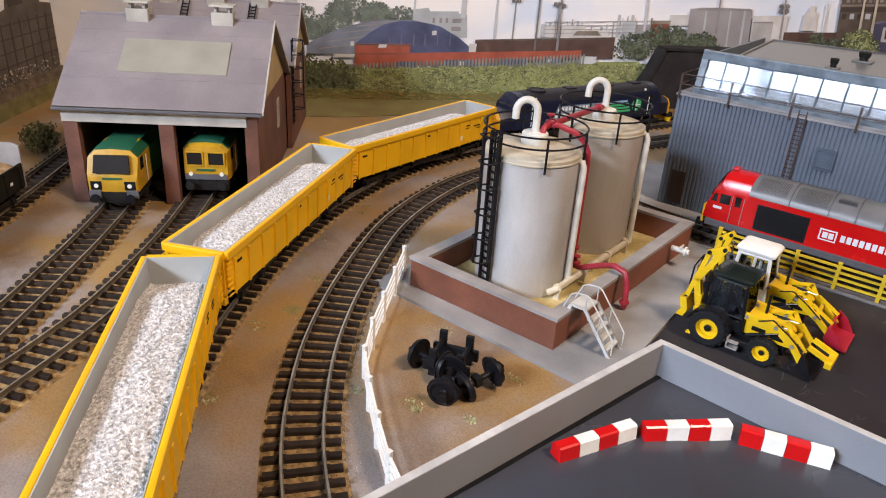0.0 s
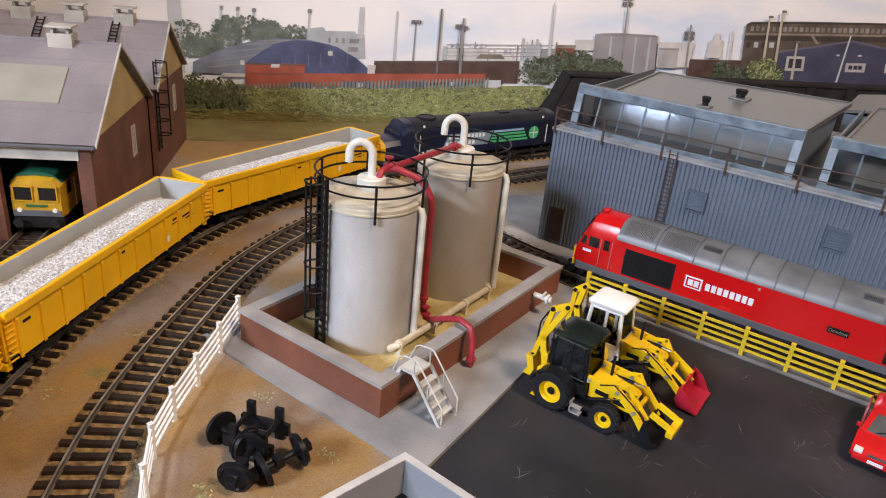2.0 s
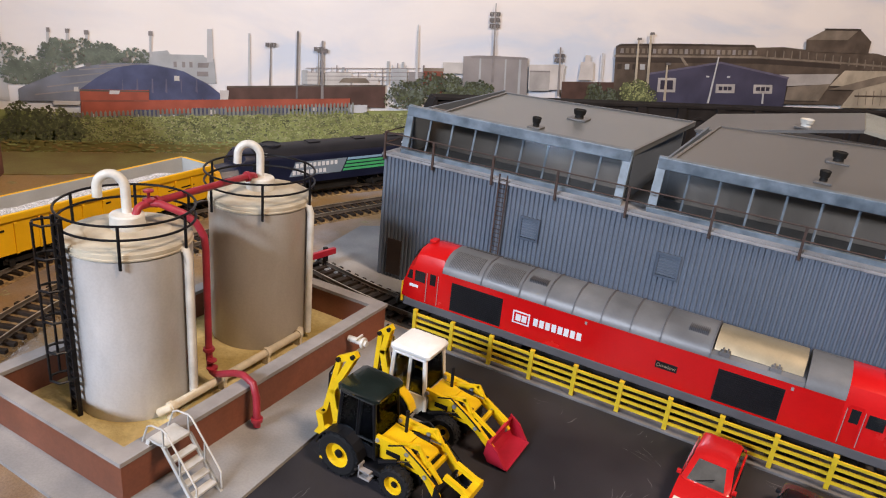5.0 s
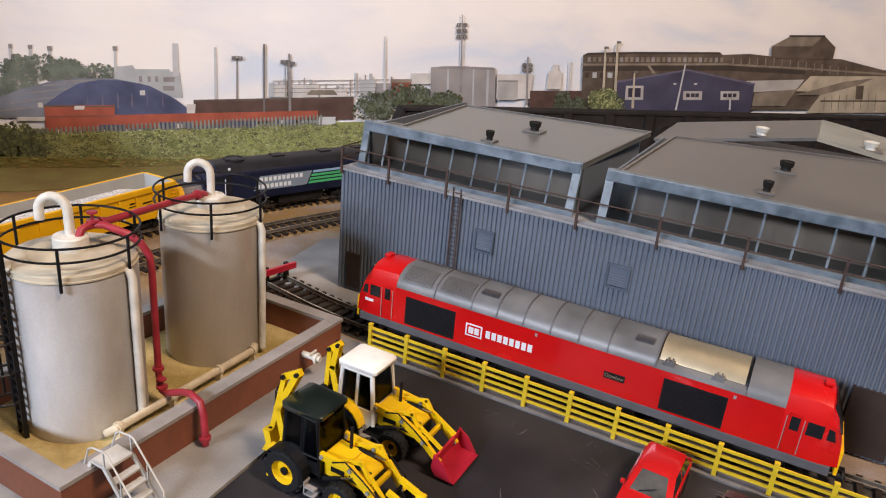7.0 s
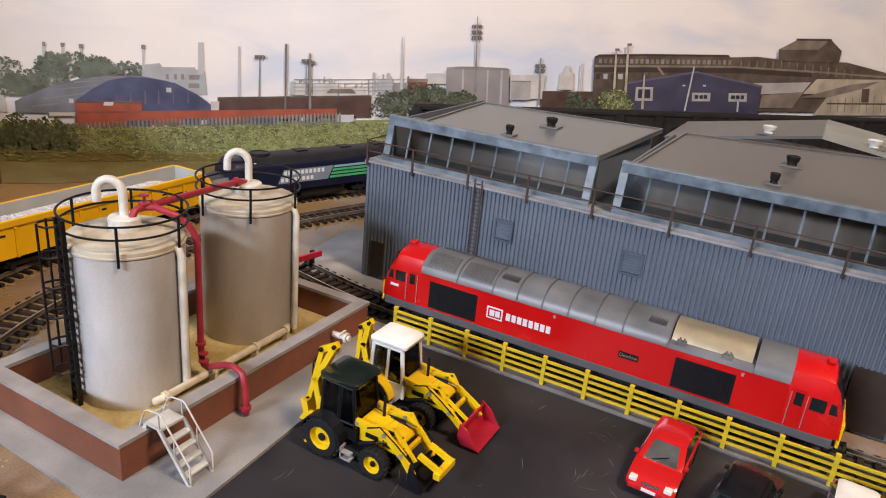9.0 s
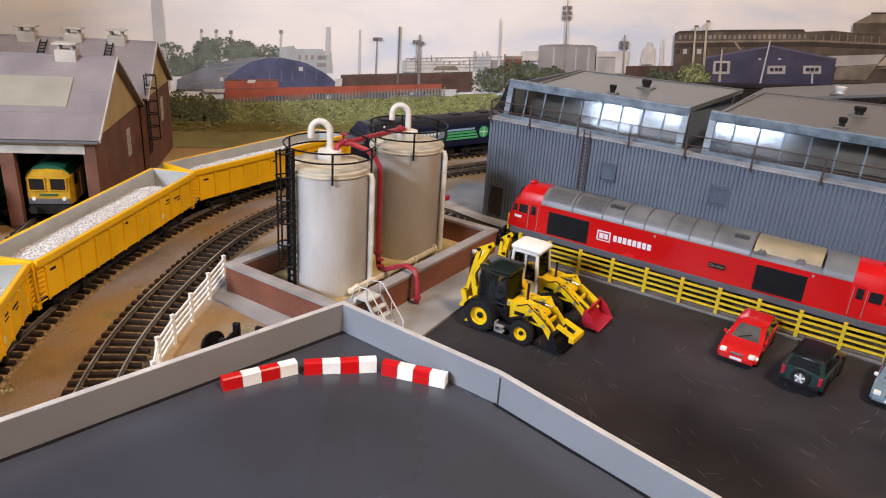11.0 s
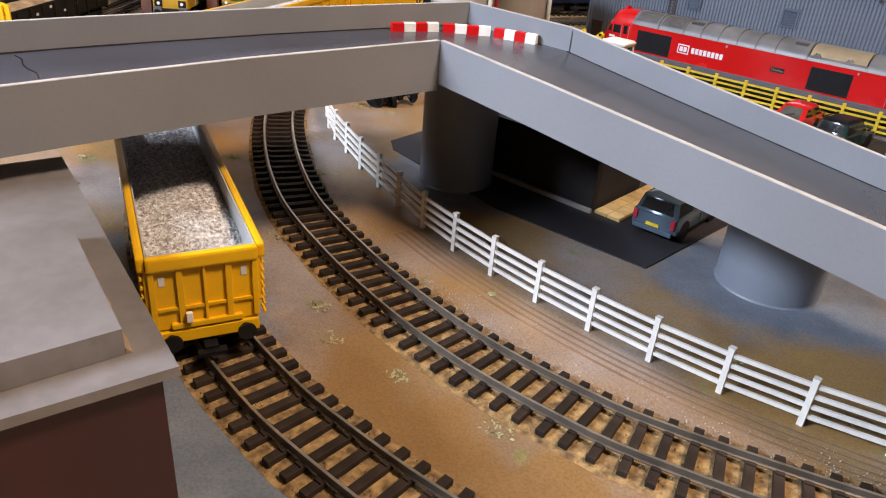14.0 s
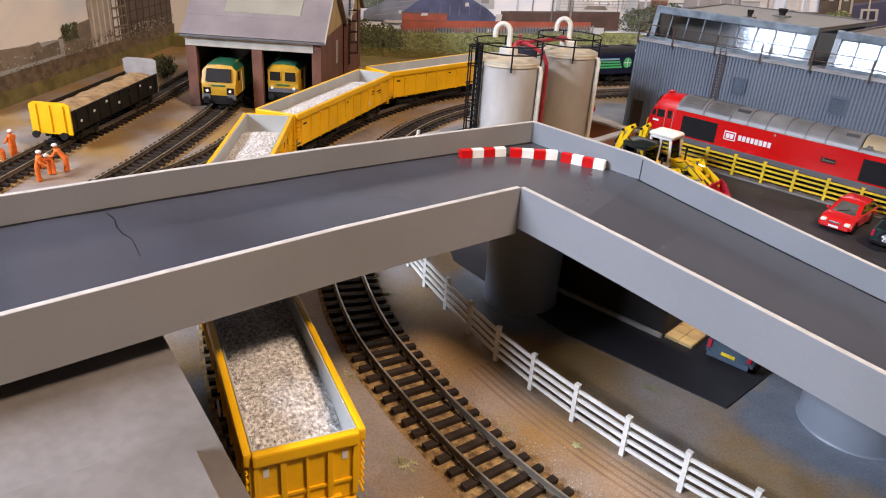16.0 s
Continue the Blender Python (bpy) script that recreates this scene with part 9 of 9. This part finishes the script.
M["verge"] = material("verge_ochre", (0.24, 0.17, 0.055), 0.85, var=0.3, scale=25, bump=0.6, second=(0.22, 0.20, 0.065), grain=700, spot=0.25, depth=0.0005)
M["leaf"] = material("foliage_olive", (0.035, 0.04, 0.014), 0.7, var=0.5, scale=180, bump=0, second=(0.19, 0.19, 0.075))
printed_tree(-296, -222, 22, 72, ("tree", "tree_dark", "tree_light", "tree"), 15.2, 31, 520)
verge = thing("verge", "ochre and olive grass verge at the foot of the backdrop", "verge", BASE, kind="structure")
part("turf", prism(bmesh.new(), [(-420, -19.5), (-420, -60), (-330, -95), (-250, -104 + 6), (-120, -78), (-20, -70), (60, -52), (95, -24), (95, -19.5)], -0.6, 0.3), M["verge"], verge)
bush(-700, 268, 16, 26, 9, "dark scrubby bush at the foot of the backdrop")

# ---- pipes and steps at the tanks ----
def red_pipe():
    p = thing("red_pipe", "dark red feed pipe joining both tanks over the bund", "pipe")
    h = 3.0 + TANK_H
    a, b = Vector((-271.0, 368.5, h + 11.5)), Vector((-274, 442, h + 10.5))
    smooth(part("cross_pipe", tube(bmesh.new(), [a + Vector((0.5, -4, -4)), a + Vector((0.2, -2, -0.6)), a, b, b + Vector((-0.6, 2, -0.6)), b + Vector((-1, 4, -4))], 1.8, 12), M["pipe_red"], p), 50)
    j = a + (b - a) * 0.06
    dn = Vector((-251, 387, 0))
    line = [j, j + Vector((4, 2.5, 0.4)), Vector((-258, 381, h + 8)), Vector((-254.0, 384.5, h + 3.5)), Vector((-251.6, 386.7, h - 3)), dn + Vector((0, 0, h - 10)), dn + Vector((0, 0, 22)), dn + Vector((0.6, 0, 15)), dn + Vector((3, -1, 12.5)), dn + Vector((7, -2, 13)), Vector((-229, 382, 21)), Vector((-220, 379, 25)), Vector((-212.5, 377.5, 24)), Vector((-209.5, 376.6, 18)), Vector((-209, 376.4, 2.2))]
    smooth(part("down_pipe", tube(bmesh.new(), line, 1.75, 12), M["pipe_red"], p), 50)
    for q in (j, dn + Vector((3, -1, 13))):
        part("valve", lathe(bmesh.new(), [(1.2, 0), (2.8, 0.4), (2.8, 1.4), (0.7, 1.8), (0.7, 4.6), (2.4, 4.8), (2.4, 5.6), (0.4, 6)], seg=14), M["pipe_red"], p, "red valve").matrix_local = at(q.x, q.y, q.z + 1)
    for q, ax in ((a + (b - a) * 0.12, b - a), (b - (b - a) * 0.05, b - a), (dn + Vector((0, 0, 24)), Vector((0, 0, 1))), (Vector((-209.1, 376.4, 6)), Vector((0, 0, 1)))):
        d = ax.normalized() * 0.8
        part("flange", rods(2.8, (q - d, q + d), seg=14), M["pipe_red"], p)


red_pipe()


def cream_pipe():
    p = thing("cream_pipe", "stained cream drain pipe along the bund floor", "pipe")
    a, b = Vector((-243, 354, 10)), Vector((-243, 448, 10))
    smooth(part("main_pipe", tube(bmesh.new(), [a + Vector((-4, -1.5, -3)), a, b, b + Vector((-2, 2.5, 0)), b + Vector((-7, 1.2, -1))], 2.1, 12), M["cream"], p), 50)
    smooth(part("second_pipe", tube(bmesh.new(), [a + Vector((-5.5, 1, -4.5)), b + Vector((-5.5, -20, -4.5))], 1.4, 10), M["cream"], p), 50)
    for k in (0.02, 0.36, 0.7, 0.98):
        q = a + (b - a) * k
        d = (b - a).normalized() * 0.9
        part("flange", rods(2.9, (q - d, q + d), seg=14), M["cream"], p)
        part("pipe_foot", boxes((q.x - 2, q.y - 1, 3, q.x + 2, q.y + 1, 8.2)), M["cream"], p)


cream_pipe()

tap = thing("hose_coupling", "pale metal hose coupling on the bund wall", "pipe fitting", at(-209.5, 456, 13.5, 2))
smooth(part("spigot", rods(1.8, ((-5, 0, 0), (7, 0, 0)), seg=12), M["pipe_white"], tap), 40)
part("flange", rods(3.2, ((4, 0, 0), (5.4, 0, 0)), seg=14), M["pipe_white"], tap)
part("handle", boxes((1, -3.6, 1.6, 2.2, 3.6, 3.0), bevel=0.3), M["pipe_white"], tap)


M["step_white"] = material("step_grey_white", (0.56, 0.55, 0.52), 0.5, var=0.18, scale=100)


def steps():
    """Off-white steps over the bund wall, rising from the slab."""
    s = thing("access_steps", "off-white steps with handrails over the bund wall", "steps", at(-211.8, 329.5, 1.2, 0))
    h, run, w = 21.0, 19.0, 13.0
    for y in (-w / 2, w / 2):
        st = part("stringer", slice_y(bmesh.new(), [(run, 0), (run + 2.2, 0), (4.2, h + 1), (2.0, h + 1)], y - 0.6, y + 0.6), M["step_white"], s)
        part("stringer", slice_y(bmesh.new(), [(-13, 4), (-11, 4), (-4.2, h + 1), (-6.2, h + 1)], y - 0.6, y + 0.6), M["step_white"], s)
    for k in range(4):
        u = (k + 0.8) / 4.8
        x, z = run + 1 - (run - 2) * u, h * u
        part("tread", boxes((x - 1.8, -w / 2 + 0.6, z - 0.5, x + 1.8, w / 2 - 0.6, z + 0.5)), M["step_white"], s)
    part("platform", boxes((-6, -w / 2, h + 0.2, 4, w / 2, h + 1.4)), M["step_white"], s)
    for k in range(2):
        part("tread", boxes((-10 - 2 * k, -w / 2 + 0.6, h - 6 - 6 * k, -7 - 2 * k, w / 2 - 0.6, h - 5 - 6 * k)), M["step_white"], s)
    for y in (-w / 2, w / 2):
        part("handrail", tube(bmesh.new(), [(run + 2.2, y, 2), (run + 2.0, y, 10), (run + 0.5, y, 12), (5, y, h + 8.6), (3, y, h + 9.4), (-3.5, y, h + 8.6), (-6, y, h + 7), (-12.5, y, 12), (-13, y, 7)], 0.42, 8), M["step_white"], s)
        part("railing_post", rods(0.4, ((3, y, h + 1), (3, y, h + 9.2)), seg=8), M["step_white"], s)
        part("railing_post", rods(0.4, ((run - 7, y, 10), (run - 7, y, 20)), seg=8), M["step_white"], s)


steps()


# ---- scrap wheelsets, buffer stop, figures ----
def scrap_wheelset(m):
    w = thing("scrap_wheelset", "black spare locomotive wheels dumped on the ground", "wheelset", m, "scrap wheels")
    for s in (-1, 1):
        bm = lathe(bmesh.new(), [(1.4, -1.5), (2.0, -1.6), (2.4, -0.6), (5.4, -0.4), (6.0, -1.2), (7.0, -1.2), (7.2, 0.5), (7.9, 0.6), (7.9, 1.2), (6.0, 1.2), (5.4, 0.5), (1.4, 0.6)], seg=30)
        smooth(part("wheel", bm, M["black"], w), 35).matrix_local = at(0, s * 8.8, 0, 0, 90 * s)
    part("axle", rods(1.5, ((0, -8.8, 0), (0, 8.8, 0)), seg=12), M["black"], w)
    part("gear_case", boxes((-2.4, -3.4, -2.6, 2.4, 0.6, 2.6), bevel=0.6), M["black"], w)
    for s in (-1, 1):
        part("axlebox", boxes((-2.2, s * 12.2 - 1.4, -2.2, 2.2, s * 12.2 + 1.4, 2.2), bevel=0.4), M["black"], w)


scrap_wheelset(at(-252, 251, 7.3, 90))
scrap_wheelset(at(-236, 243, 7.3, 26, 6))
scrap_wheelset(at(-226, 255, 6.6, -17, 12))
fr = thing("scrap_bogie_frame", "black scrap bogie frame among loose wheels", "bogie frame", at(-247, 260, -0.6, 20))
part("side_frame", boxes((-12, -9, 3, 12, -6.5, 9), (-9, -9, 0, -5, -6.5, 15), (5, -9, 0, 9, -6.5, 15), bevel=0.5), M["black"], fr)
part("side_frame", boxes((-12, 6.5, 3, 12, 9, 9), (-9, 6.5, 0, -5, 9, 17), (5, 6.5, 0, 9, 9, 17), bevel=0.5), M["black"], fr)
part("cross_bar", rods(1.2, ((-7, -8, 12), (-7, 8, 12)), ((7, -8, 11), (7, 8, 11))), M["black"], fr)


def buffer_stop(m):
    b = thing("buffer_stop", "black timber buffer stop with a red beam and white end", "buffer stop", m)
    for s in (-1, 1):
        part("upright", boxes((-1.4, s * 8.6 - 1.4, 0, 1.4, s * 8.6 + 1.4, 16)), M["black"], b)
        part("brace", slice_y(bmesh.new(), [(-11, 0), (-8.6, 0), (1, 14), (-1, 14.5)], s * 8.6 - 1.0, s * 8.6 + 1.0), M["black"], b)
    part("beam", boxes((1.5, -15, 11, 4.2, 15, 15.5), bevel=0.3), M["bucket_red"], b, "red buffer beam")
    part("beam_end", boxes((1.3, -15.8, 10.8, 4.4, -12.2, 15.8)), M["white"], b, "white beam end")


buffer_stop(at(-306, 540, 0, -12))


def figure(m, label, cloth, stoop=0.0, armed=0.0):
    """A tiny painted figurine as one plain lump of plastic: legs, trunk, arms, helmet."""
    bm = bmesh.new()
    t = math.sin(radians(stoop))
    c = math.cos(radians(stoop))
    for s in (-1, 1):
        rod(bm, (0, s * 1.5, 0), (0, s * 1.2, 10), 1.45, 8, 1.7)
        box(bm, -0.8, s * 1.2 - 0.8, 0, 2.0, s * 1.2 + 0.8, 1.1, bevel=0.3)
    hip, neck = Vector((0, 0, 9.6)), Vector((9.4 * t, 0, 9.6 + 9.4 * c))
    loft(bm, [[(p.x + (0.1 - 2.0 * math.sin(a)) * 1, p.y + w * math.cos(a), p.z + 0.4 * math.sin(a) * t) for a in (2 * math.pi * k / 10 for k in range(10))] for p, w in ((hip, 2.7), (hip.lerp(neck, 0.5), 2.8), (hip.lerp(neck, 0.88), 3.2), (neck, 1.4))])
    for s in (-1, 1):
        sh = hip.lerp(neck, 0.86) + Vector((0, s * 2.6, 0))
        el = sh + Vector((1.5 + 2 * armed, s * 0.6, -3.8))
        rod(bm, sh, el, 1.15, 8)
        rod(bm, el, el + Vector((3.0, -s * 0.4, -1.8 + 3 * armed)), 0.95, 8)
    bmesh.ops.create_uvsphere(bm, u_segments=12, v_segments=8, radius=1.6, matrix=Matrix.Translation(neck + Vector((0.6 * t, 0, 1.9))))
    n0 = len(bm.faces)
    bmesh.ops.create_uvsphere(bm, u_segments=12, v_segments=6, radius=1.95, matrix=Matrix.Translation(neck + Vector((0.7 * t, 0, 2.6))) @ Matrix.Diagonal((1.1, 1, 0.72, 1)))
    bm.faces.ensure_lookup_table()
    for f in bm.faces[n0:]:
        f.material_index = 1
    ob = mesh_object("worker_figurine", bm, [M[cloth], M["white"]])
    ob.matrix_world = m
    smooth(ob, 60)
    return tagged(ob, label, "figurine", "worker figurines")


M["orange"] = material("hi_vis_orange", (0.75, 0.16, 0.02), 0.55, var=0.25, scale=300)
figure(at(-499, 47, 0, 200), "standing track-worker figurine painted hi-vis orange", "orange")
figure(at(-490, 37, 0, 250), "stooping track-worker figurine painted hi-vis orange", "orange", 50, 0.3)
figure(at(-439, 44, 0, 60), "track-worker figurine in orange vest by the rail", "orange", 15)
figure(at(-448, 56, 0, 330), "kneeling track-worker figurine painted hi-vis orange", "orange", 60, 0.2)
figure(at(-449, 67, 0, 230), "bending track-worker figurine painted hi-vis orange", "orange", 38, 0.4)
figure(at(-374, 572, 0, 250), "small figurine in orange beside the inner track", "orange")


M["ridge"] = material("ridge_brown", (0.24, 0.15, 0.09), 0.7, var=0.25, scale=60)
M["scatter"] = material("scatter_straw_green", (0.32, 0.33, 0.14), 0.9, var=0.35, scale=200, second=(0.55, 0.54, 0.32), bump=0)
M["slab"] = material("paving_buff", (0.50, 0.36, 0.16), 0.8, var=0.2, scale=120, random_tint=0.12)
M["maroon"] = material("maroon_plastic", (0.042, 0.012, 0.012), 0.5, var=0.3, scale=30)
M["glue"] = material("dried_glue_tan", (0.30, 0.21, 0.13), 0.5, var=0.3, scale=160)
M["near_roof"] = material("dull_grey_card", (0.19, 0.172, 0.162), 0.32, var=0.2, scale=24, second=(0.235, 0.222, 0.225), spot=0.16, grain=260.0, bump=0.3)


# ---- low ridges standing in for the white fence rails' shadow-like lines, and tufts of scatter ----
fence_lines = thing("cess_path", "low brown ridges between inner track and white fence, imitating the rails' shadow-like lines", "path", kind="structure")
for off in (5.0, 8.5, 12.0, 15.5):
    bm = bmesh.new()
    pts = spline([(x, y) for x, y in WF[13:]], 8.0)
    rings = []
    for x, y, h in pts:
        nx, ny = math.sin(h), -math.cos(h)
        px, py = x + nx * off, y + ny * off
        rings.append([(px - nx * 0.9, py - ny * 0.9, -0.64), (px - nx * 0.3, py - ny * 0.3, -0.52), (px + nx * 0.3, py + ny * 0.3, -0.52), (px + nx * 0.9, py + ny * 0.9, -0.64)])
    part("ridge", loft(bm, rings), M["ridge"], fence_lines)


def scatter(label, spots, mat, seed, size, each):
    rnd = random.Random(seed)
    verts, faces = [], []
    for x, y, r in spots:
        for _ in range(each):
            a, d = rnd.uniform(0, 6.28), r * rnd.random() ** 0.7
            c = Vector((x + d * math.cos(a), y + 0.7 * d * math.sin(a), -0.5))
            q = Euler((rnd.uniform(-0.7, 0.7), rnd.uniform(-0.7, 0.7), rnd.uniform(0, 6))).to_matrix()
            s = rnd.uniform(0.5, 1.0) * size
            k = len(verts)
            for p in ((-1, -0.5, 0), (1, -0.4, 0.1), (0.8, 0.5, 0.5), (-0.7, 0.5, 0.4)):
                w = c + q @ Vector(p) * s
                verts.append((w.x * 0.001, w.y * 0.001, max(w.z, -0.55) * 0.001))
            faces.append((k, k + 1, k + 2, k + 3))
    me = bpy.data.meshes.new("ground_scatter")
    me.from_pydata(verts, [], faces)
    me.materials.append(mat)
    tagged(new("ground_scatter", me), label, "ground scatter", kind="stuff")


rnd = random.Random(23)
spots = [(-218, 276, 6), (-204, 258, 5), (-268, 217, 5), (-271, 286, 7), (-242, 226, 6), (-216, 235, 4), (-333, 241, 7), (-349, 221, 8), (-313, 166, 6), (-366, 277, 6), (-407, 321, 7), (-429, 386, 6), (-205, 101, 6), (-30, 30, 6), (2, 33, 5), (41, 39, 7), (-49, 41, 5), (-109, 62, 6), (79, 135, 5), (-454, 532, 6), (-438, 613, 7), (-340, 635, 8)]
spots += [(rnd.uniform(-480, 250), rnd.uniform(-20, 640), rnd.uniform(2, 4)) for _ in range(20)]
scatter("sparse pale green and straw scatter on bare ground", [p for p in spots if not (p[0] > -345 and p[1] > 288) and not (p[0] > -205 and p[1] > 172)], M["scatter"], 3, 0.8, 44)
rnd = random.Random(29)
grit = [(rnd.uniform(-520, 320), rnd.uniform(-30, 700), 14) for _ in range(150)]
scatter("loose brown and grey grit across the baseboard", [p for p in grit if not (p[0] > -345 and p[1] > 285) and not (p[0] > -205 and p[1] > 165)], M["ballast"], 4, 0.32, 26)

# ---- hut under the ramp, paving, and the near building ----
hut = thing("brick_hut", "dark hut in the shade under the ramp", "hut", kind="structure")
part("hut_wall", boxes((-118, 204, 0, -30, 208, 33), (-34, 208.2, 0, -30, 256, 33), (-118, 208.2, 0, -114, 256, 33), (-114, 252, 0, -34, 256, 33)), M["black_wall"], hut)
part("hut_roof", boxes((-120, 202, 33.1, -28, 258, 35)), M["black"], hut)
part("window_frame", boxes((-29.9, 230, 18, -28.8, 246, 19.4), (-29.9, 230, 30, -28.8, 246, 31.4), (-29.9, 230, 19.4, -28.8, 231.4, 30), (-29.9, 244.6, 19.4, -28.8, 246, 30), (-29.9, 237.4, 19.4, -28.8, 238.6, 30)), M["pale"], hut, "pale window frame")
part("plinth", boxes((-119, 202, 0, -29, 203.8, 2.2)), M["coping"], hut)
pav = thing("paved_path", "yellowish paving slabs beside the hut", "paving", kind="structure")
for i in range(2):
    for j in range(8):
        part("slab", boxes((-28 + 7.6 * i, 205 + 8.2 * j, 0, -20.8 + 7.6 * i, 212.8 + 8.2 * j, 1.8), bevel=0.25), M["slab"], pav)


def near_building():
    """Maroon-walled flat-topped model building close to the lens, with a grey roof in two steps."""
    b = thing("flat_roofed_building", "maroon model building with a stepped dull grey roof", "building", at(0, 0, 0))
    zt = 56.5
    quad = [(-108.7, -21.8), (-149, -215), (-20, -243), (20.2, -50.4)]
    panel = [(-47.5, -44), (-86.5, -234), (-22, -246), (9.5, -56.5)]
    part("wall", prism(bmesh.new(), inset_poly(quad, 3), -0.6, zt - 3.6), M["maroon"], b, "dark maroon wall")
    part("cornice", prism(bmesh.new(), inset_poly(quad, 1.6), zt - 3.5, zt - 2.6), M["maroon"], b, "dark maroon cornice")
    part("roof", prism(bmesh.new(), quad, zt - 2.5, zt), M["near_roof"], b, "dull grey roof slab")
    part("roof_panel", prism(bmesh.new(), panel, zt + 0.1, zt + 6.5), M["near_roof"], b, "raised grey roof panel")
    # dried glue along the foot of the panel
    rings = []
    for k in range(25):
        u = k / 24
        x, y = -47.5 + 57 * u, -44 - 12.5 * u
        w = 1.5 + 0.8 * noise.noise((x * 0.12, 3.0, 0))
        rings.append([(x, y + 0.1, zt + 0.05), (x + 0.2 * w, y + w, zt + 0.05), (x + 0.1 * w, y + 0.45 * w, zt + 0.9), (x, y + 0.1, zt + 1.6)])
    part("glue_line", loft(bmesh.new(), rings), M["glue"], b, "tan dried glue line")


near_building()

# second flat roofs and a pale hipped roof behind the corrugated shed
back = thing("factory_roofs", "grey and cream factory roofs behind the corrugated shed", "factory", kind="structure")
part("roof_slope", slice_y(bmesh.new(), [(-110, 104), (14, 127), (14, 124.5), (-108, 101.8)], 800, 910), M["roof_grey"], back, "smooth grey roof slope")
part("roof_slope", slice_y(bmesh.new(), [(14.1, 127), (167, 106), (165, 103.8), (14.1, 124.5)], 800, 910), M["skylight"], back, "pale corrugated roof slope")
for k in range(24):
    part("roof_rib", slice_y(bmesh.new(), [(15, 127), (167, 106.1), (167, 106.9), (15, 127.8)], 801 + 4.6 * k, 802.6 + 4.6 * k), M["skylight"], back)
part("wall", boxes((-108, 803, 0, 165, 907, 101)), M["wall_grey"], back)
roof_vent(-27, 812, 119.5, 5.5)
roof_vent(52, 812, 121.8, 5.5)
